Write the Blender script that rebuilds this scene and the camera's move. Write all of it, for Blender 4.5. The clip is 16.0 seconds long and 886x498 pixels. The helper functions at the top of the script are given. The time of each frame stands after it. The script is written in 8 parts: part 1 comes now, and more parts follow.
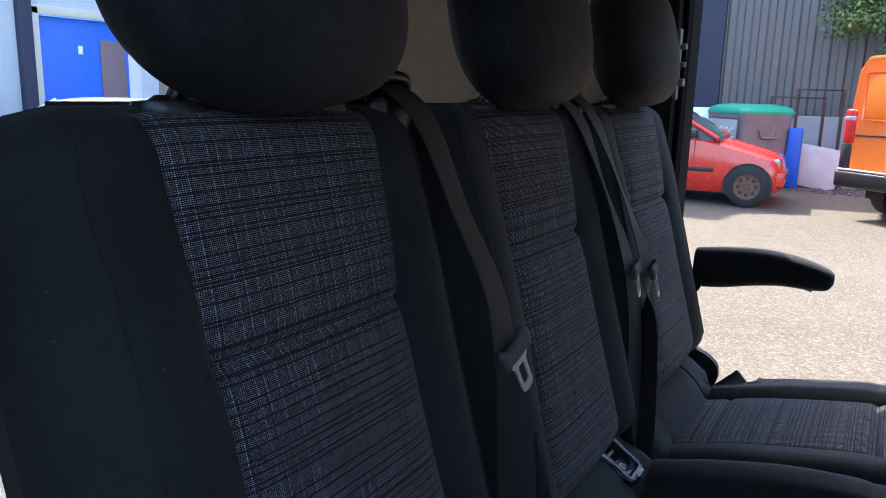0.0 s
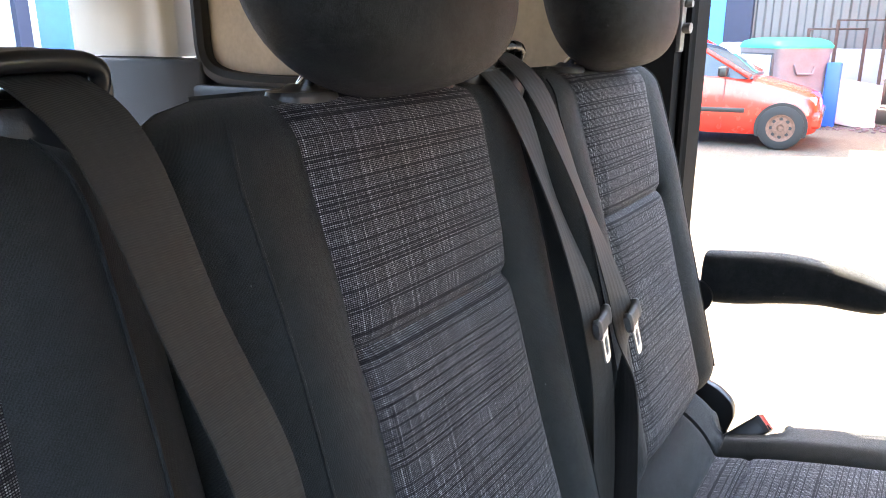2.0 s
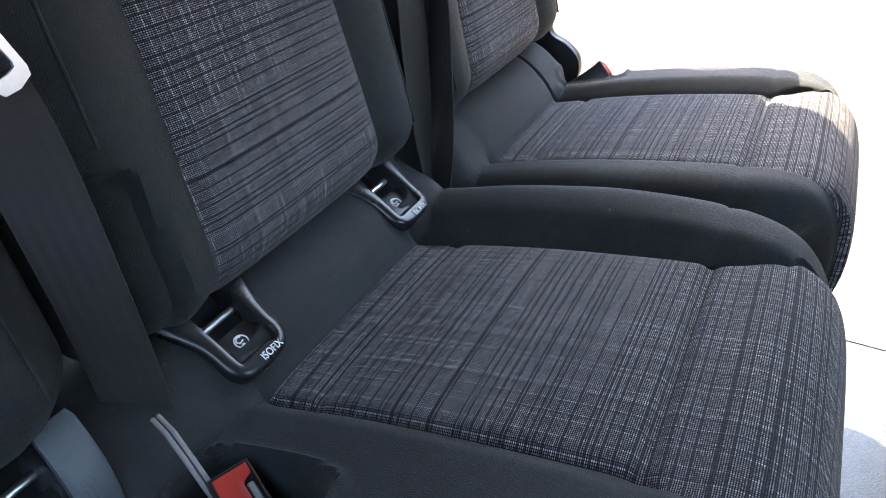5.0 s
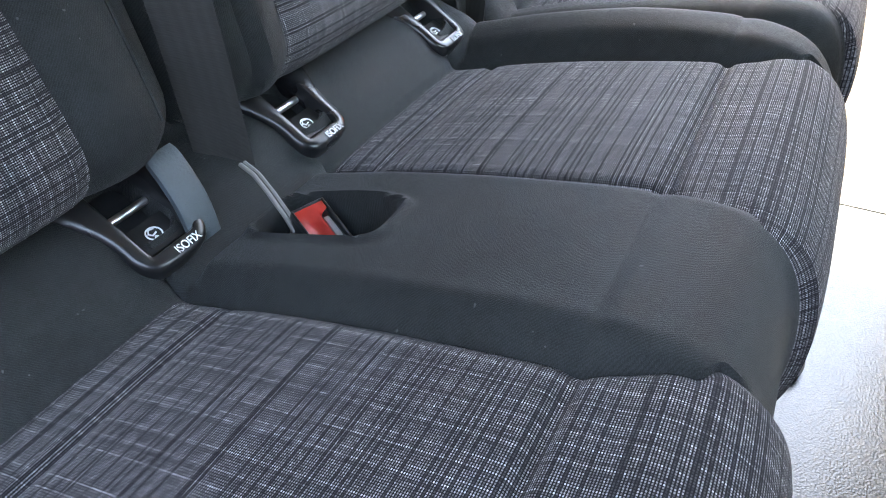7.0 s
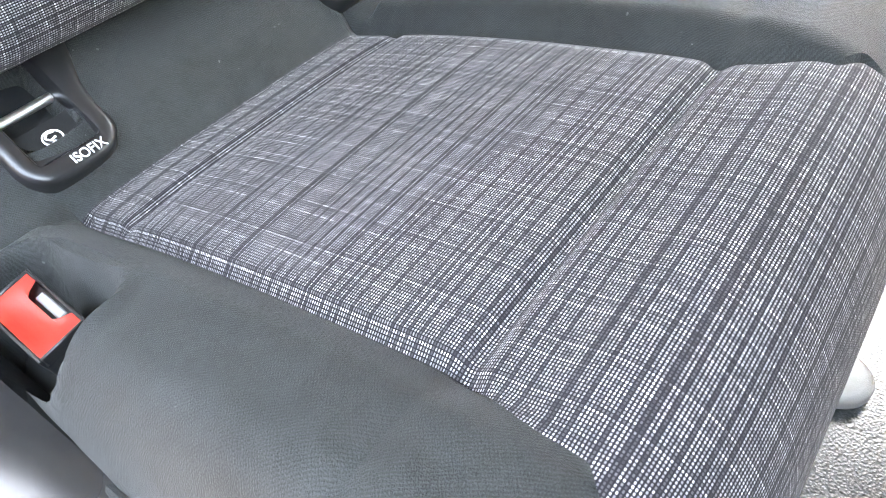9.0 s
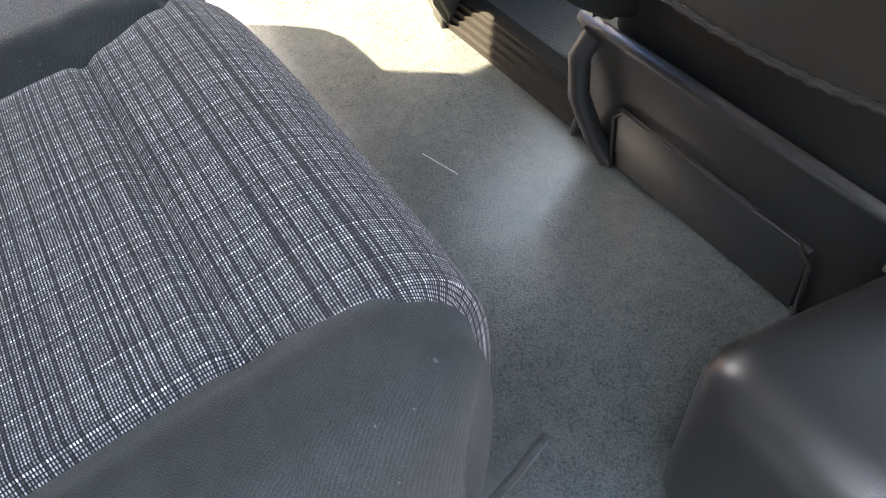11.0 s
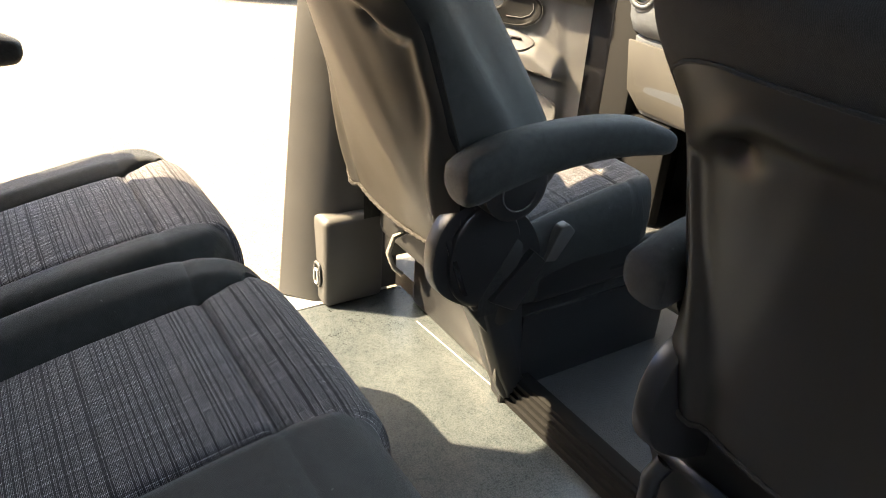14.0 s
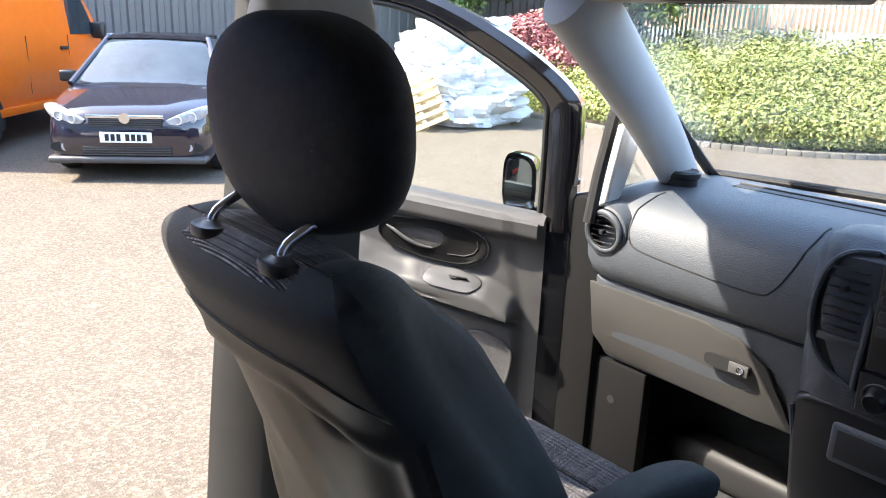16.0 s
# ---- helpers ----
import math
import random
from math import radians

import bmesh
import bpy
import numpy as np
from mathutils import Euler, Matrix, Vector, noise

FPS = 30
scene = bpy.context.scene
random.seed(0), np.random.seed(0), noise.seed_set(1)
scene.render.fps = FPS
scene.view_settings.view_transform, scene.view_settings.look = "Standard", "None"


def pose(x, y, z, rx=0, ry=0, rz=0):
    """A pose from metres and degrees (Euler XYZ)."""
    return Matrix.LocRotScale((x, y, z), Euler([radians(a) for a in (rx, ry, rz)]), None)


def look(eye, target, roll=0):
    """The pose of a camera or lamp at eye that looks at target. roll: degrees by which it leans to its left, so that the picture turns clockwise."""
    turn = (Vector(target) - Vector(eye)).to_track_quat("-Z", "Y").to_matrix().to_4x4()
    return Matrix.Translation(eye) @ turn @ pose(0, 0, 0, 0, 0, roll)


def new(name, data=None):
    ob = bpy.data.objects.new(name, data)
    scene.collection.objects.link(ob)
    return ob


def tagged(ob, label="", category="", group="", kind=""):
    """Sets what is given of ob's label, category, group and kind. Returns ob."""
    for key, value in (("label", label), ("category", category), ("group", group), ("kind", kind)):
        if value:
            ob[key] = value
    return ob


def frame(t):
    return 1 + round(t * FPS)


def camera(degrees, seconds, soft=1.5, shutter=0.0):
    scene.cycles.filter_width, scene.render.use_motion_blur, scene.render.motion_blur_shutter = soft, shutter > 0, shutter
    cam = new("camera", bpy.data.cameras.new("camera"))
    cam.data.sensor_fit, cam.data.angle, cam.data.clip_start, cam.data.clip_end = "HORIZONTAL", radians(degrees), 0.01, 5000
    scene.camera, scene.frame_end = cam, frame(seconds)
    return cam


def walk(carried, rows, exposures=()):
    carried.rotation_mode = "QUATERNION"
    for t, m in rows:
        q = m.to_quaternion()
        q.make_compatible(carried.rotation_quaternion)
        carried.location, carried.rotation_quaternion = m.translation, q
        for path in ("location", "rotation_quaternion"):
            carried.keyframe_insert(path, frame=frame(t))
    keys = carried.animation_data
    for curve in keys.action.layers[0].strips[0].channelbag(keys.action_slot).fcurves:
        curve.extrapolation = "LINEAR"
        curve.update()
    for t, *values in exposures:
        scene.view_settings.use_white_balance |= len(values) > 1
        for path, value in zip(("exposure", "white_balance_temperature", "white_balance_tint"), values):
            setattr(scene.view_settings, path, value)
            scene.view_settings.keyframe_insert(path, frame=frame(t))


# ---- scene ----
cam = camera(61.6, 16.0, soft=1.0)
PATH = [
    (0, (0.961, 0.315, 1.053), (-0.717, -0.693, 0.641), 1.5),
    (0.5, (0.812, 0.293, 1.065), (-0.826, -0.73, 0.542), -0.1),
    (1, (0.691, 0.236, 1.089), (-0.916, -0.828, 0.555), -0.1),
    (1.5, (0.592, 0.216, 1.105), (-1.014, -0.849, 0.569), 0.1),
    (2, (0.521, 0.247, 1.083), (-1.087, -0.803, 0.524), -0.1),
    (2.5, (0.498, 0.271, 1.066), (-1.132, -0.723, 0.471), 0.6),
    (3, (0.481, 0.294, 1.019), (-1.142, -0.616, 0.286), 1.3),
    (3.5, (0.477, 0.316, 0.972), (-1.11, -0.538, 0.105), 1.5),
    (4, (0.482, 0.338, 0.936), (-1.057, -0.477, -0.046), 1.2),
    (4.2, (0.483, 0.347, 0.926), (-1.039, -0.45, -0.099), 1.1),
    (6.3, (0.573, 0.399, 0.826), (-0.917, -0.297, -0.312), -0.7),
    (6.5, (0.593, 0.401, 0.82), (-0.883, -0.289, -0.339), -0.5),
    (7, (0.649, 0.413, 0.804), (-0.776, -0.312, -0.398), -0.4),
    (7.5, (0.696, 0.422, 0.781), (-0.593, -0.418, -0.496), -1.8),
    (8, (0.731, 0.424, 0.766), (-0.453, -0.521, -0.539), -3.0),
    (8.5, (0.76, 0.437, 0.747), (-0.349, -0.52, -0.614), -2.7),
    (9, (0.775, 0.457, 0.749), (-0.325, -0.437, -0.662), -4.7),
    (9.5, (0.789, 0.467, 0.743), (-0.451, -0.131, -0.708), -6.8),
    (9.7, (0.795, 0.457, 0.731), (-0.519, 0.017, -0.711), -8.8),
    (10, (0.824, 0.422, 0.742), (-0.531, 0.323, -0.726), -10.8),
    (10.2, (0.844, 0.399, 0.74), (-0.476, 0.571, -0.753), -10.1),
    (12.3, (0.8, 0.272, 0.866), (-0.329, 1.171, -0.52), 0.6),
    (12.5, (0.783, 0.26, 0.884), (-0.384, 1.186, -0.451), 1.7),
    (13, (0.759, 0.227, 0.921), (-0.512, 1.209, -0.271), 4.0),
    (13.5, (0.748, 0.187, 0.968), (-0.626, 1.181, -0.092), 4.4),
    (14, (0.723, 0.154, 1.026), (-0.748, 1.142, 0.098), 4.1),
    (14.5, (0.648, 0.156, 1.093), (-0.878, 1.144, 0.26), 1.7),
    (15, (0.536, 0.193, 1.143), (-1.014, 1.242, 0.437), 0.8),
    (15.5, (0.419, 0.225, 1.19), (-1.158, 1.294, 0.581), 1.0),
    (16, (0.281, 0.305, 1.232), (-1.16, 1.563, 0.648), 2.1),
]

EXPOSURES = [
    (0, 2.3, 6500, 10), (0.5, 3.6, 6400, 10), (1.0, 4.95, 7000, 10), (1.5, 5.0, 8000, 10), (2.0, 4.45, 8000, 10), (2.5, 4.0, 7900, 10), (3.0, 3.6, 8000, 10),
    (3.5, 3.5, 8500, 10), (4.2, 3.95, 7800, 10), (6.3, 4.25, 8000, 10), (7.0, 4.85, 8700, 10), (7.5, 5.65, 9200, 10), (8.0, 6.1, 9900, 10), (9.0, 6.15, 11200, 10), (9.5, 5.15, 10800, 10),
    (10.0, 4.8, 10400, 10), (12.5, 5.35, 10100, 10), (13.5, 4.3, 9900, 10), (14.5, 3.45, 9700, 8), (15.0, 3.05, 8300, 9), (15.3, 2.8, 7800, 10), (16, 2.62, 6800, 10),
]
walk(cam, [(t, look(eye, target, roll)) for t, eye, target, roll in PATH], EXPOSURES)

# ---- light: clear sky, sun from behind the open nearside door ----
SUN_WAY = Vector((0.58, 0.74, -1.0)).normalized()
world = bpy.data.worlds.new("sky")
scene.world = world
world.use_nodes = True
wn = world.node_tree
for nd in list(wn.nodes):
    wn.nodes.remove(nd)
sky = wn.nodes.new("ShaderNodeTexSky")
sky.sky_type = "NISHITA"
sky.sun_disc = False
sky.sun_elevation = math.asin(-SUN_WAY.z)
sky.sun_rotation = math.atan2(-SUN_WAY.x, -SUN_WAY.y)
sky.dust_density = 1.5
bgn = wn.nodes.new("ShaderNodeBackground")
bgn.inputs["Strength"].default_value = 0.22
won = wn.nodes.new("ShaderNodeOutputWorld")
wn.links.new(sky.outputs["Color"], bgn.inputs["Color"])
wn.links.new(bgn.outputs["Background"], won.inputs["Surface"])
sun_data = bpy.data.lights.new("sun", "SUN")
sun_data.energy = 3.1
sun_data.angle = radians(0.53)
sun_data.color = (1.0, 0.93, 0.83)
sun = new("sun", sun_data)
sun.matrix_world = look((0, 0, 20), Vector((0, 0, 20)) + SUN_WAY)

# ---- materials ----


class Nodes:
    """A small builder of node materials."""

    def __init__(self, name):
        self.m = bpy.data.materials.new(name)
        self.m.use_nodes = True
        self.t = self.m.node_tree
        self.b = self.t.nodes["Principled BSDF"]

    def n(self, kind):
        return self.t.nodes.new(kind)

    def link(self, a, b):
        self.t.links.new(a, b)

    def math(self, op, a, b=None, c=None, clamp=False):
        node = self.n("ShaderNodeMath")
        node.operation, node.use_clamp = op, clamp
        for i, v in enumerate((a, b, c)):
            if v is None:
                continue
            if isinstance(v, (int, float)):
                node.inputs[i].default_value = v
            else:
                self.link(v, node.inputs[i])
        return node.outputs[0]

    def coord(self, which="Object"):
        return self.n("ShaderNodeTexCoord").outputs[which]

    def noise(self, vec, scale, detail=3.0, rough=0.55):
        node = self.n("ShaderNodeTexNoise")
        node.inputs["Scale"].default_value = scale
        node.inputs["Detail"].default_value = detail
        node.inputs["Roughness"].default_value = rough
        if vec is not None:
            self.link(vec, node.inputs["Vector"])
        return node.outputs["Fac"]

    def noise1(self, w, scale, detail=2.0):
        node = self.n("ShaderNodeTexNoise")
        node.noise_dimensions = "1D"
        node.inputs["Scale"].default_value = scale
        node.inputs["Detail"].default_value = detail
        self.link(w, node.inputs["W"])
        return node.outputs["Fac"]

    def ramp(self, fac, stops):
        node = self.n("ShaderNodeValToRGB")
        cr = node.color_ramp
        while len(cr.elements) < len(stops):
            cr.elements.new(0.5)
        for e, (p, c) in zip(cr.elements, stops):
            e.position = p
            e.color = (*c, 1) if len(c) == 3 else c
        self.link(fac, node.inputs["Fac"])
        return node.outputs["Color"]

    def mix(self, fac, a, b):
        node = self.n("ShaderNodeMix")
        node.data_type = "RGBA"
        if isinstance(fac, (int, float)):
            node.inputs[0].default_value = fac
        else:
            self.link(fac, node.inputs[0])
        for i, v in ((6, a), (7, b)):
            if isinstance(v, tuple):
                node.inputs[i].default_value = (*v, 1)
            else:
                self.link(v, node.inputs[i])
        return node.outputs[2]

    def bump(self, height, strength=0.3, dist=0.001):
        node = self.n("ShaderNodeBump")
        node.inputs["Strength"].default_value = strength
        node.inputs["Distance"].default_value = dist
        self.link(height, node.inputs["Height"])
        self.link(node.outputs["Normal"], self.b.inputs["Normal"])
        return node

    def set(self, **kw):
        for k, v in kw.items():
            self.b.inputs[k.replace("_", " ")].default_value = v
        return self


def surface(name, col, rough=0.5, metal=0.0, var=0.15, scale=8.0, grain=250.0, bump=0.15, dist=0.0008, spec=0.5, coat=0.0, rvar=0.1):
    """A plain surface with variation at two scales, grain relief and uneven gloss."""
    k = Nodes(name)
    p = k.coord()
    big, fine = k.noise(p, scale, 4), k.noise(p, grain, 2)
    both = k.math("ADD", k.math("MULTIPLY", big, 0.7), k.math("MULTIPLY", fine, 0.3))
    lo, hi = tuple(c * (1 - var) for c in col), tuple(min(1, c * (1 + var)) for c in col)
    k.link(k.ramp(both, [(0.3, lo), (0.7, hi)]), k.b.inputs["Base Color"])
    k.link(k.math("ADD", k.math("MULTIPLY", big, rvar * 2), rough - rvar), k.b.inputs["Roughness"])
    k.set(Metallic=metal)
    k.b.inputs["Specular IOR Level"].default_value = spec
    if coat:
        k.b.inputs["Coat Weight"].default_value = coat
        k.b.inputs["Coat Roughness"].default_value = 0.05
    if bump:
        k.bump(fine, bump, dist)
    return k.m


def twill(name, col, sheen=0.25):
    """Plain dark upholstery cloth: a fine diagonal rib broken into single threads, with a soft nap."""
    k = Nodes(name)
    p = k.coord()
    sep = k.n("ShaderNodeSeparateXYZ")
    k.link(k.coord("UV"), sep.inputs[0])
    s = k.math("ADD", sep.outputs[0], k.math("MULTIPLY", sep.outputs[1], 0.75))
    w = k.math("SUBTRACT", sep.outputs[1], k.math("MULTIPLY", sep.outputs[0], 0.75))
    s = k.math("ADD", s, k.math("ADD", k.math("MULTIPLY", k.noise(p, 60, 2), 0.0022), k.math("MULTIPLY", k.noise(p, 420, 1), 0.0016)))
    rib = k.math("SINE", k.math("MULTIPLY", s, 6.2832 / 0.0019))
    knot = k.math("SINE", k.math("MULTIPLY", w, 6.2832 / 0.0016))
    fine = k.noise(p, 1500, 2)
    mid = k.noise(p, 90, 3)
    big = k.noise(p, 7, 4)
    thread = k.math("MULTIPLY", k.math("ADD", k.math("MULTIPLY", rib, 0.5), 0.5), k.math("ADD", k.math("MULTIPLY", knot, 0.28), 0.72))
    h = k.math("ADD", k.math("MULTIPLY", thread, 0.30), k.math("MULTIPLY", fine, 1.3))
    lint = k.math("GREATER_THAN", k.noise(p, 170, 1), 0.795)
    grain = k.math("ADD", k.math("MULTIPLY", thread, 0.34), k.math("MULTIPLY", fine, 1.3))
    tone = k.math("ADD", k.math("ADD", k.math("MULTIPLY", big, 0.33), k.math("MULTIPLY", mid, 0.2)), k.math("MULTIPLY", grain, 0.46))
    c = k.ramp(tone, [(0.45, tuple(v * 0.12 for v in col)), (0.82, tuple(v * 2.25 for v in col))])
    c = k.mix(k.math("MULTIPLY", lint, 0.35), c, (0.18, 0.18, 0.18))
    k.link(c, k.b.inputs["Base Color"])
    k.set(Roughness=0.62)
    k.b.inputs["Specular IOR Level"].default_value = 0.25
    k.b.inputs["Sheen Weight"].default_value = sheen
    k.b.inputs["Sheen Roughness"].default_value = 0.5
    k.bump(h, 0.7, 0.0006)
    return k.m


def woven(name):
    """Dark seat cloth with rows of pale thread stitches, crossed by thin dark lines at uneven steps."""
    k = Nodes(name)
    sep = k.n("ShaderNodeSeparateXYZ")
    k.link(k.coord("UV"), sep.inputs[0])
    u, v = sep.outputs[0], sep.outputs[1]
    pu, pv = 0.0017, 0.0015
    iu, iv = k.math("DIVIDE", u, pu), k.math("DIVIDE", v, pv)
    fu, fv = k.math("FRACT", iu), k.math("FRACT", iv)
    cu, cv = k.math("FLOOR", iu), k.math("FLOOR", iv)

    def hash1(w):
        node = k.n("ShaderNodeTexWhiteNoise")
        node.noise_dimensions = "1D"
        k.link(w, node.inputs["W"])
        return node.outputs["Value"]

    def lines(c, every, shift, spread):
        """1 on one thread row in so many, at uneven places."""
        c = k.math("ADD", c, shift)
        grp = k.math("FLOOR", k.math("DIVIDE", c, float(every)))
        at = k.math("FLOOR", k.math("MULTIPLY", hash1(grp), float(spread)))
        off = k.math("SUBTRACT", k.math("SUBTRACT", c, k.math("MULTIPLY", grp, float(every))), at)
        return k.math("LESS_THAN", k.math("ABSOLUTE", off), 0.5)
    # one stitch a cell, long along its row and a little rounded
    au, av = k.math("ABSOLUTE", k.math("SUBTRACT", fu, 0.5)), k.math("ABSOLUTE", k.math("SUBTRACT", fv, 0.5))
    su_, sv_ = k.math("DIVIDE", au, 0.37), k.math("DIVIDE", av, 0.27)
    d = k.math("ADD", k.math("POWER", su_, 4.0), k.math("POWER", sv_, 4.0))
    dots = k.math("SUBTRACT", 1.0, k.math("MULTIPLY", k.math("SUBTRACT", d, 0.55), 1.4), clamp=True)
    # dark threads that hide the stitches, and pale rows and columns that stand out
    du = lines(cu, 8, 600.0, 7)
    dv = k.math("MAXIMUM", lines(cv, 7, 700.0, 7), lines(cv, 19, 1304.0, 16))
    bu = k.math("MAXIMUM", lines(cu, 7, 905.0, 7), lines(cu, 23, 411.0, 20))
    bv = lines(cv, 11, 1003.0, 10)
    amp = k.math("ADD", k.math("ADD", 0.27, k.math("MULTIPLY", bu, 0.28)), k.math("MULTIPLY", bv, 0.10))
    su, sv = k.noise1(cu, 0.05, 2.0), k.noise1(cv, 0.045, 2.0)
    slow = k.math("ADD", 0.78, k.math("ADD", k.math("MULTIPLY", su, 0.22), k.math("MULTIPLY", sv, 0.20)))
    amp = k.math("MULTIPLY", amp, slow)
    amp = k.math("MULTIPLY", amp, k.math("SUBTRACT", 1.0, k.math("MULTIPLY", du, 0.45)))
    amp = k.math("MULTIPLY", amp, k.math("SUBTRACT", 1.0, k.math("MULTIPLY", dv, 0.80)))
    comb = k.n("ShaderNodeCombineXYZ")
    k.link(cu, comb.inputs[0])
    k.link(cv, comb.inputs[1])
    wnz = k.n("ShaderNodeTexWhiteNoise")
    wnz.noise_dimensions = "2D"
    k.link(comb.outputs[0], wnz.inputs["Vector"])
    amp = k.math("MULTIPLY", amp, k.math("ADD", 0.45, k.math("MULTIPLY", wnz.outputs["Value"], 1.1)))
    fac = k.math("MULTIPLY", amp, dots, clamp=True)
    big = k.noise(k.coord(), 6, 3)
    base = k.ramp(big, [(0.3, (0.0062, 0.0055, 0.008)), (0.7, (0.0105, 0.0095, 0.0132))])
    k.link(k.mix(fac, base, (0.66, 0.625, 0.625)), k.b.inputs["Base Color"])
    k.link(k.math("SUBTRACT", 0.75, k.math("MULTIPLY", fac, 0.25)), k.b.inputs["Roughness"])
    k.link(k.math("ADD", 0.15, k.math("MULTIPLY", fac, 0.6)), k.b.inputs["Specular IOR Level"])
    k.b.inputs["Sheen Weight"].default_value = 0.05
    k.b.inputs["Sheen Roughness"].default_value = 0.5
    k.bump(k.math("ADD", dots, k.math("MULTIPLY", fac, 1.5)), 0.4, 0.0006)
    return k.m


def webbing(name, col):
    k = Nodes(name)
    sep = k.n("ShaderNodeSeparateXYZ")
    k.link(k.coord("UV"), sep.inputs[0])
    rib = k.math("SINE", k.math("MULTIPLY", sep.outputs[1], 6.2832 / 0.0014))
    rib2 = k.math("SINE", k.math("MULTIPLY", sep.outputs[0], 6.2832 / 0.0085))
    h = k.math("ADD", k.math("MULTIPLY", rib, 0.4), k.math("MULTIPLY", rib2, 0.3))
    big = k.noise(k.coord(), 14, 3)
    t = k.math("ADD", big, k.math("MULTIPLY", h, 0.12))
    k.link(k.ramp(t, [(0.2, tuple(v * 0.75 for v in col)), (0.8, tuple(v * 1.3 for v in col))]), k.b.inputs["Base Color"])
    k.set(Roughness=0.6)
    k.b.inputs["Sheen Weight"].default_value = 0.02
    k.bump(h, 0.4, 0.0006)
    return k.m


def pebble(name, col, col2, cell=420.0, rough=0.42, strength=0.5):
    """Rubber floor with a fine raised pebble grain and scuffs."""
    k = Nodes(name)
    p = k.coord()
    vor = k.n("ShaderNodeTexVoronoi")
    vor.feature = "SMOOTH_F1"
    vor.inputs["Scale"].default_value = cell
    k.link(p, vor.inputs["Vector"])
    d = vor.outputs["Distance"]
    big, mid = k.noise(p, 3.0, 5, 0.6), k.noise(p, 40, 3)
    t = k.math("ADD", k.math("MULTIPLY", big, 0.5), k.math("ADD", k.math("MULTIPLY", mid, 0.2), k.math("MULTIPLY", d, -0.35)))
    k.link(k.ramp(t, [(0.05, col), (0.5, col2)]), k.b.inputs["Base Color"])
    k.link(k.math("ADD", rough - 0.04, k.math("MULTIPLY", big, 0.10)), k.b.inputs["Roughness"])
    k.bump(k.math("SUBTRACT", 1.0, d), strength, 0.0016)
    return k.m


def asphalt(name):
    k = Nodes(name)
    p = k.coord()
    vor = k.n("ShaderNodeTexVoronoi")
    vor.inputs["Scale"].default_value = 80
    k.link(p, vor.inputs["Vector"])
    big, mid, fine = k.noise(p, 0.35, 5, 0.6), k.noise(p, 4, 4), k.noise(p, 120, 2)
    stone = k.ramp(vor.outputs["Color"], [(0.25, (0.042, 0.033, 0.025)), (0.6, (0.118, 0.095, 0.073)), (0.9, (0.27, 0.225, 0.17))])
    worn = k.ramp(k.math("ADD", k.math("MULTIPLY", big, 0.6), k.math("MULTIPLY", mid, 0.4)), [(0.35, (0.095, 0.076, 0.055)), (0.62, (0.150, 0.122, 0.088))])
    k.link(k.mix(0.5, worn, stone), k.b.inputs["Base Color"])
    k.set(Roughness=0.9)
    k.bump(k.math("ADD", vor.outputs["Distance"], fine), 0.6, 0.006)
    return k.m


def glass_mat(name, tint=(0.93, 0.96, 0.95)):
    """Thin pane: clear, with a weak mirror sheen."""
    k = Nodes(name)
    out = k.t.nodes["Material Output"]
    clear = k.n("ShaderNodeBsdfTransparent")
    clear.inputs["Color"].default_value = (*tint, 1)
    gloss = k.n("ShaderNodeBsdfGlossy")
    gloss.inputs["Roughness"].default_value = 0.02
    fres = k.n("ShaderNodeFresnel")
    fres.inputs["IOR"].default_value = 1.3
    mixer = k.n("ShaderNodeMixShader")
    k.link(k.math("MULTIPLY", fres.outputs[0], 0.35), mixer.inputs[0])
    k.link(clear.outputs[0], mixer.inputs[1])
    k.link(gloss.outputs[0], mixer.inputs[2])
    k.link(mixer.outputs[0], out.inputs["Surface"])
    k.t.nodes.remove(k.b)
    return k.m


def foliage(name, a, b, c):
    k = Nodes(name)
    rnd = k.n("ShaderNodeNewGeometry").outputs["Random Per Island"]
    big = k.noise(k.coord(), 0.9, 3)
    t = k.math("ADD", k.math("MULTIPLY", rnd, 0.55), k.math("MULTIPLY", big, 0.5))
    k.link(k.ramp(t, [(0.2, a), (0.5, b), (0.85, c)]), k.b.inputs["Base Color"])
    k.set(Roughness=0.6)
    k.b.inputs["Subsurface Weight"].default_value = 0.0
    k.b.inputs["Transmission Weight"].default_value = 0.0
    return k.m


CLOTH = twill("dark_cloth", (0.0120, 0.0139, 0.0141), 0.07)
WEAVE = woven("plaid_cloth")
WEB = webbing("belt_webbing", (0.0205, 0.0190, 0.0172))
CABLE = surface("cable_sheath", (0.16, 0.155, 0.145), 0.5, var=0.2)
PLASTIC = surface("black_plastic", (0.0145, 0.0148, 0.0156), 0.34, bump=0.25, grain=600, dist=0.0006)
GUIDE = surface("satin_black_plastic", (0.012, 0.012, 0.013), 0.28, bump=0.1, grain=500, dist=0.0004)
DOORTRIM = surface("door_trim_plastic", (0.135, 0.134, 0.131), 0.5, bump=0.4, grain=400, dist=0.001)
PLATEGREY = surface("worn_grey_plastic", (0.20, 0.20, 0.195), 0.42, bump=0.3, grain=500, dist=0.0006)
GRAINED = surface("grained_black_plastic", (0.024, 0.028, 0.033), 0.58, bump=0.9, grain=420, dist=0.0014)
GREYPLASTIC = surface("grey_plastic", (0.06, 0.06, 0.06), 0.5, bump=0.3, grain=500, dist=0.0008)
SHELL = surface("seat_shell_plastic", (0.064, 0.059, 0.052), 0.36, bump=0.2, grain=700, dist=0.0005, var=0.1)
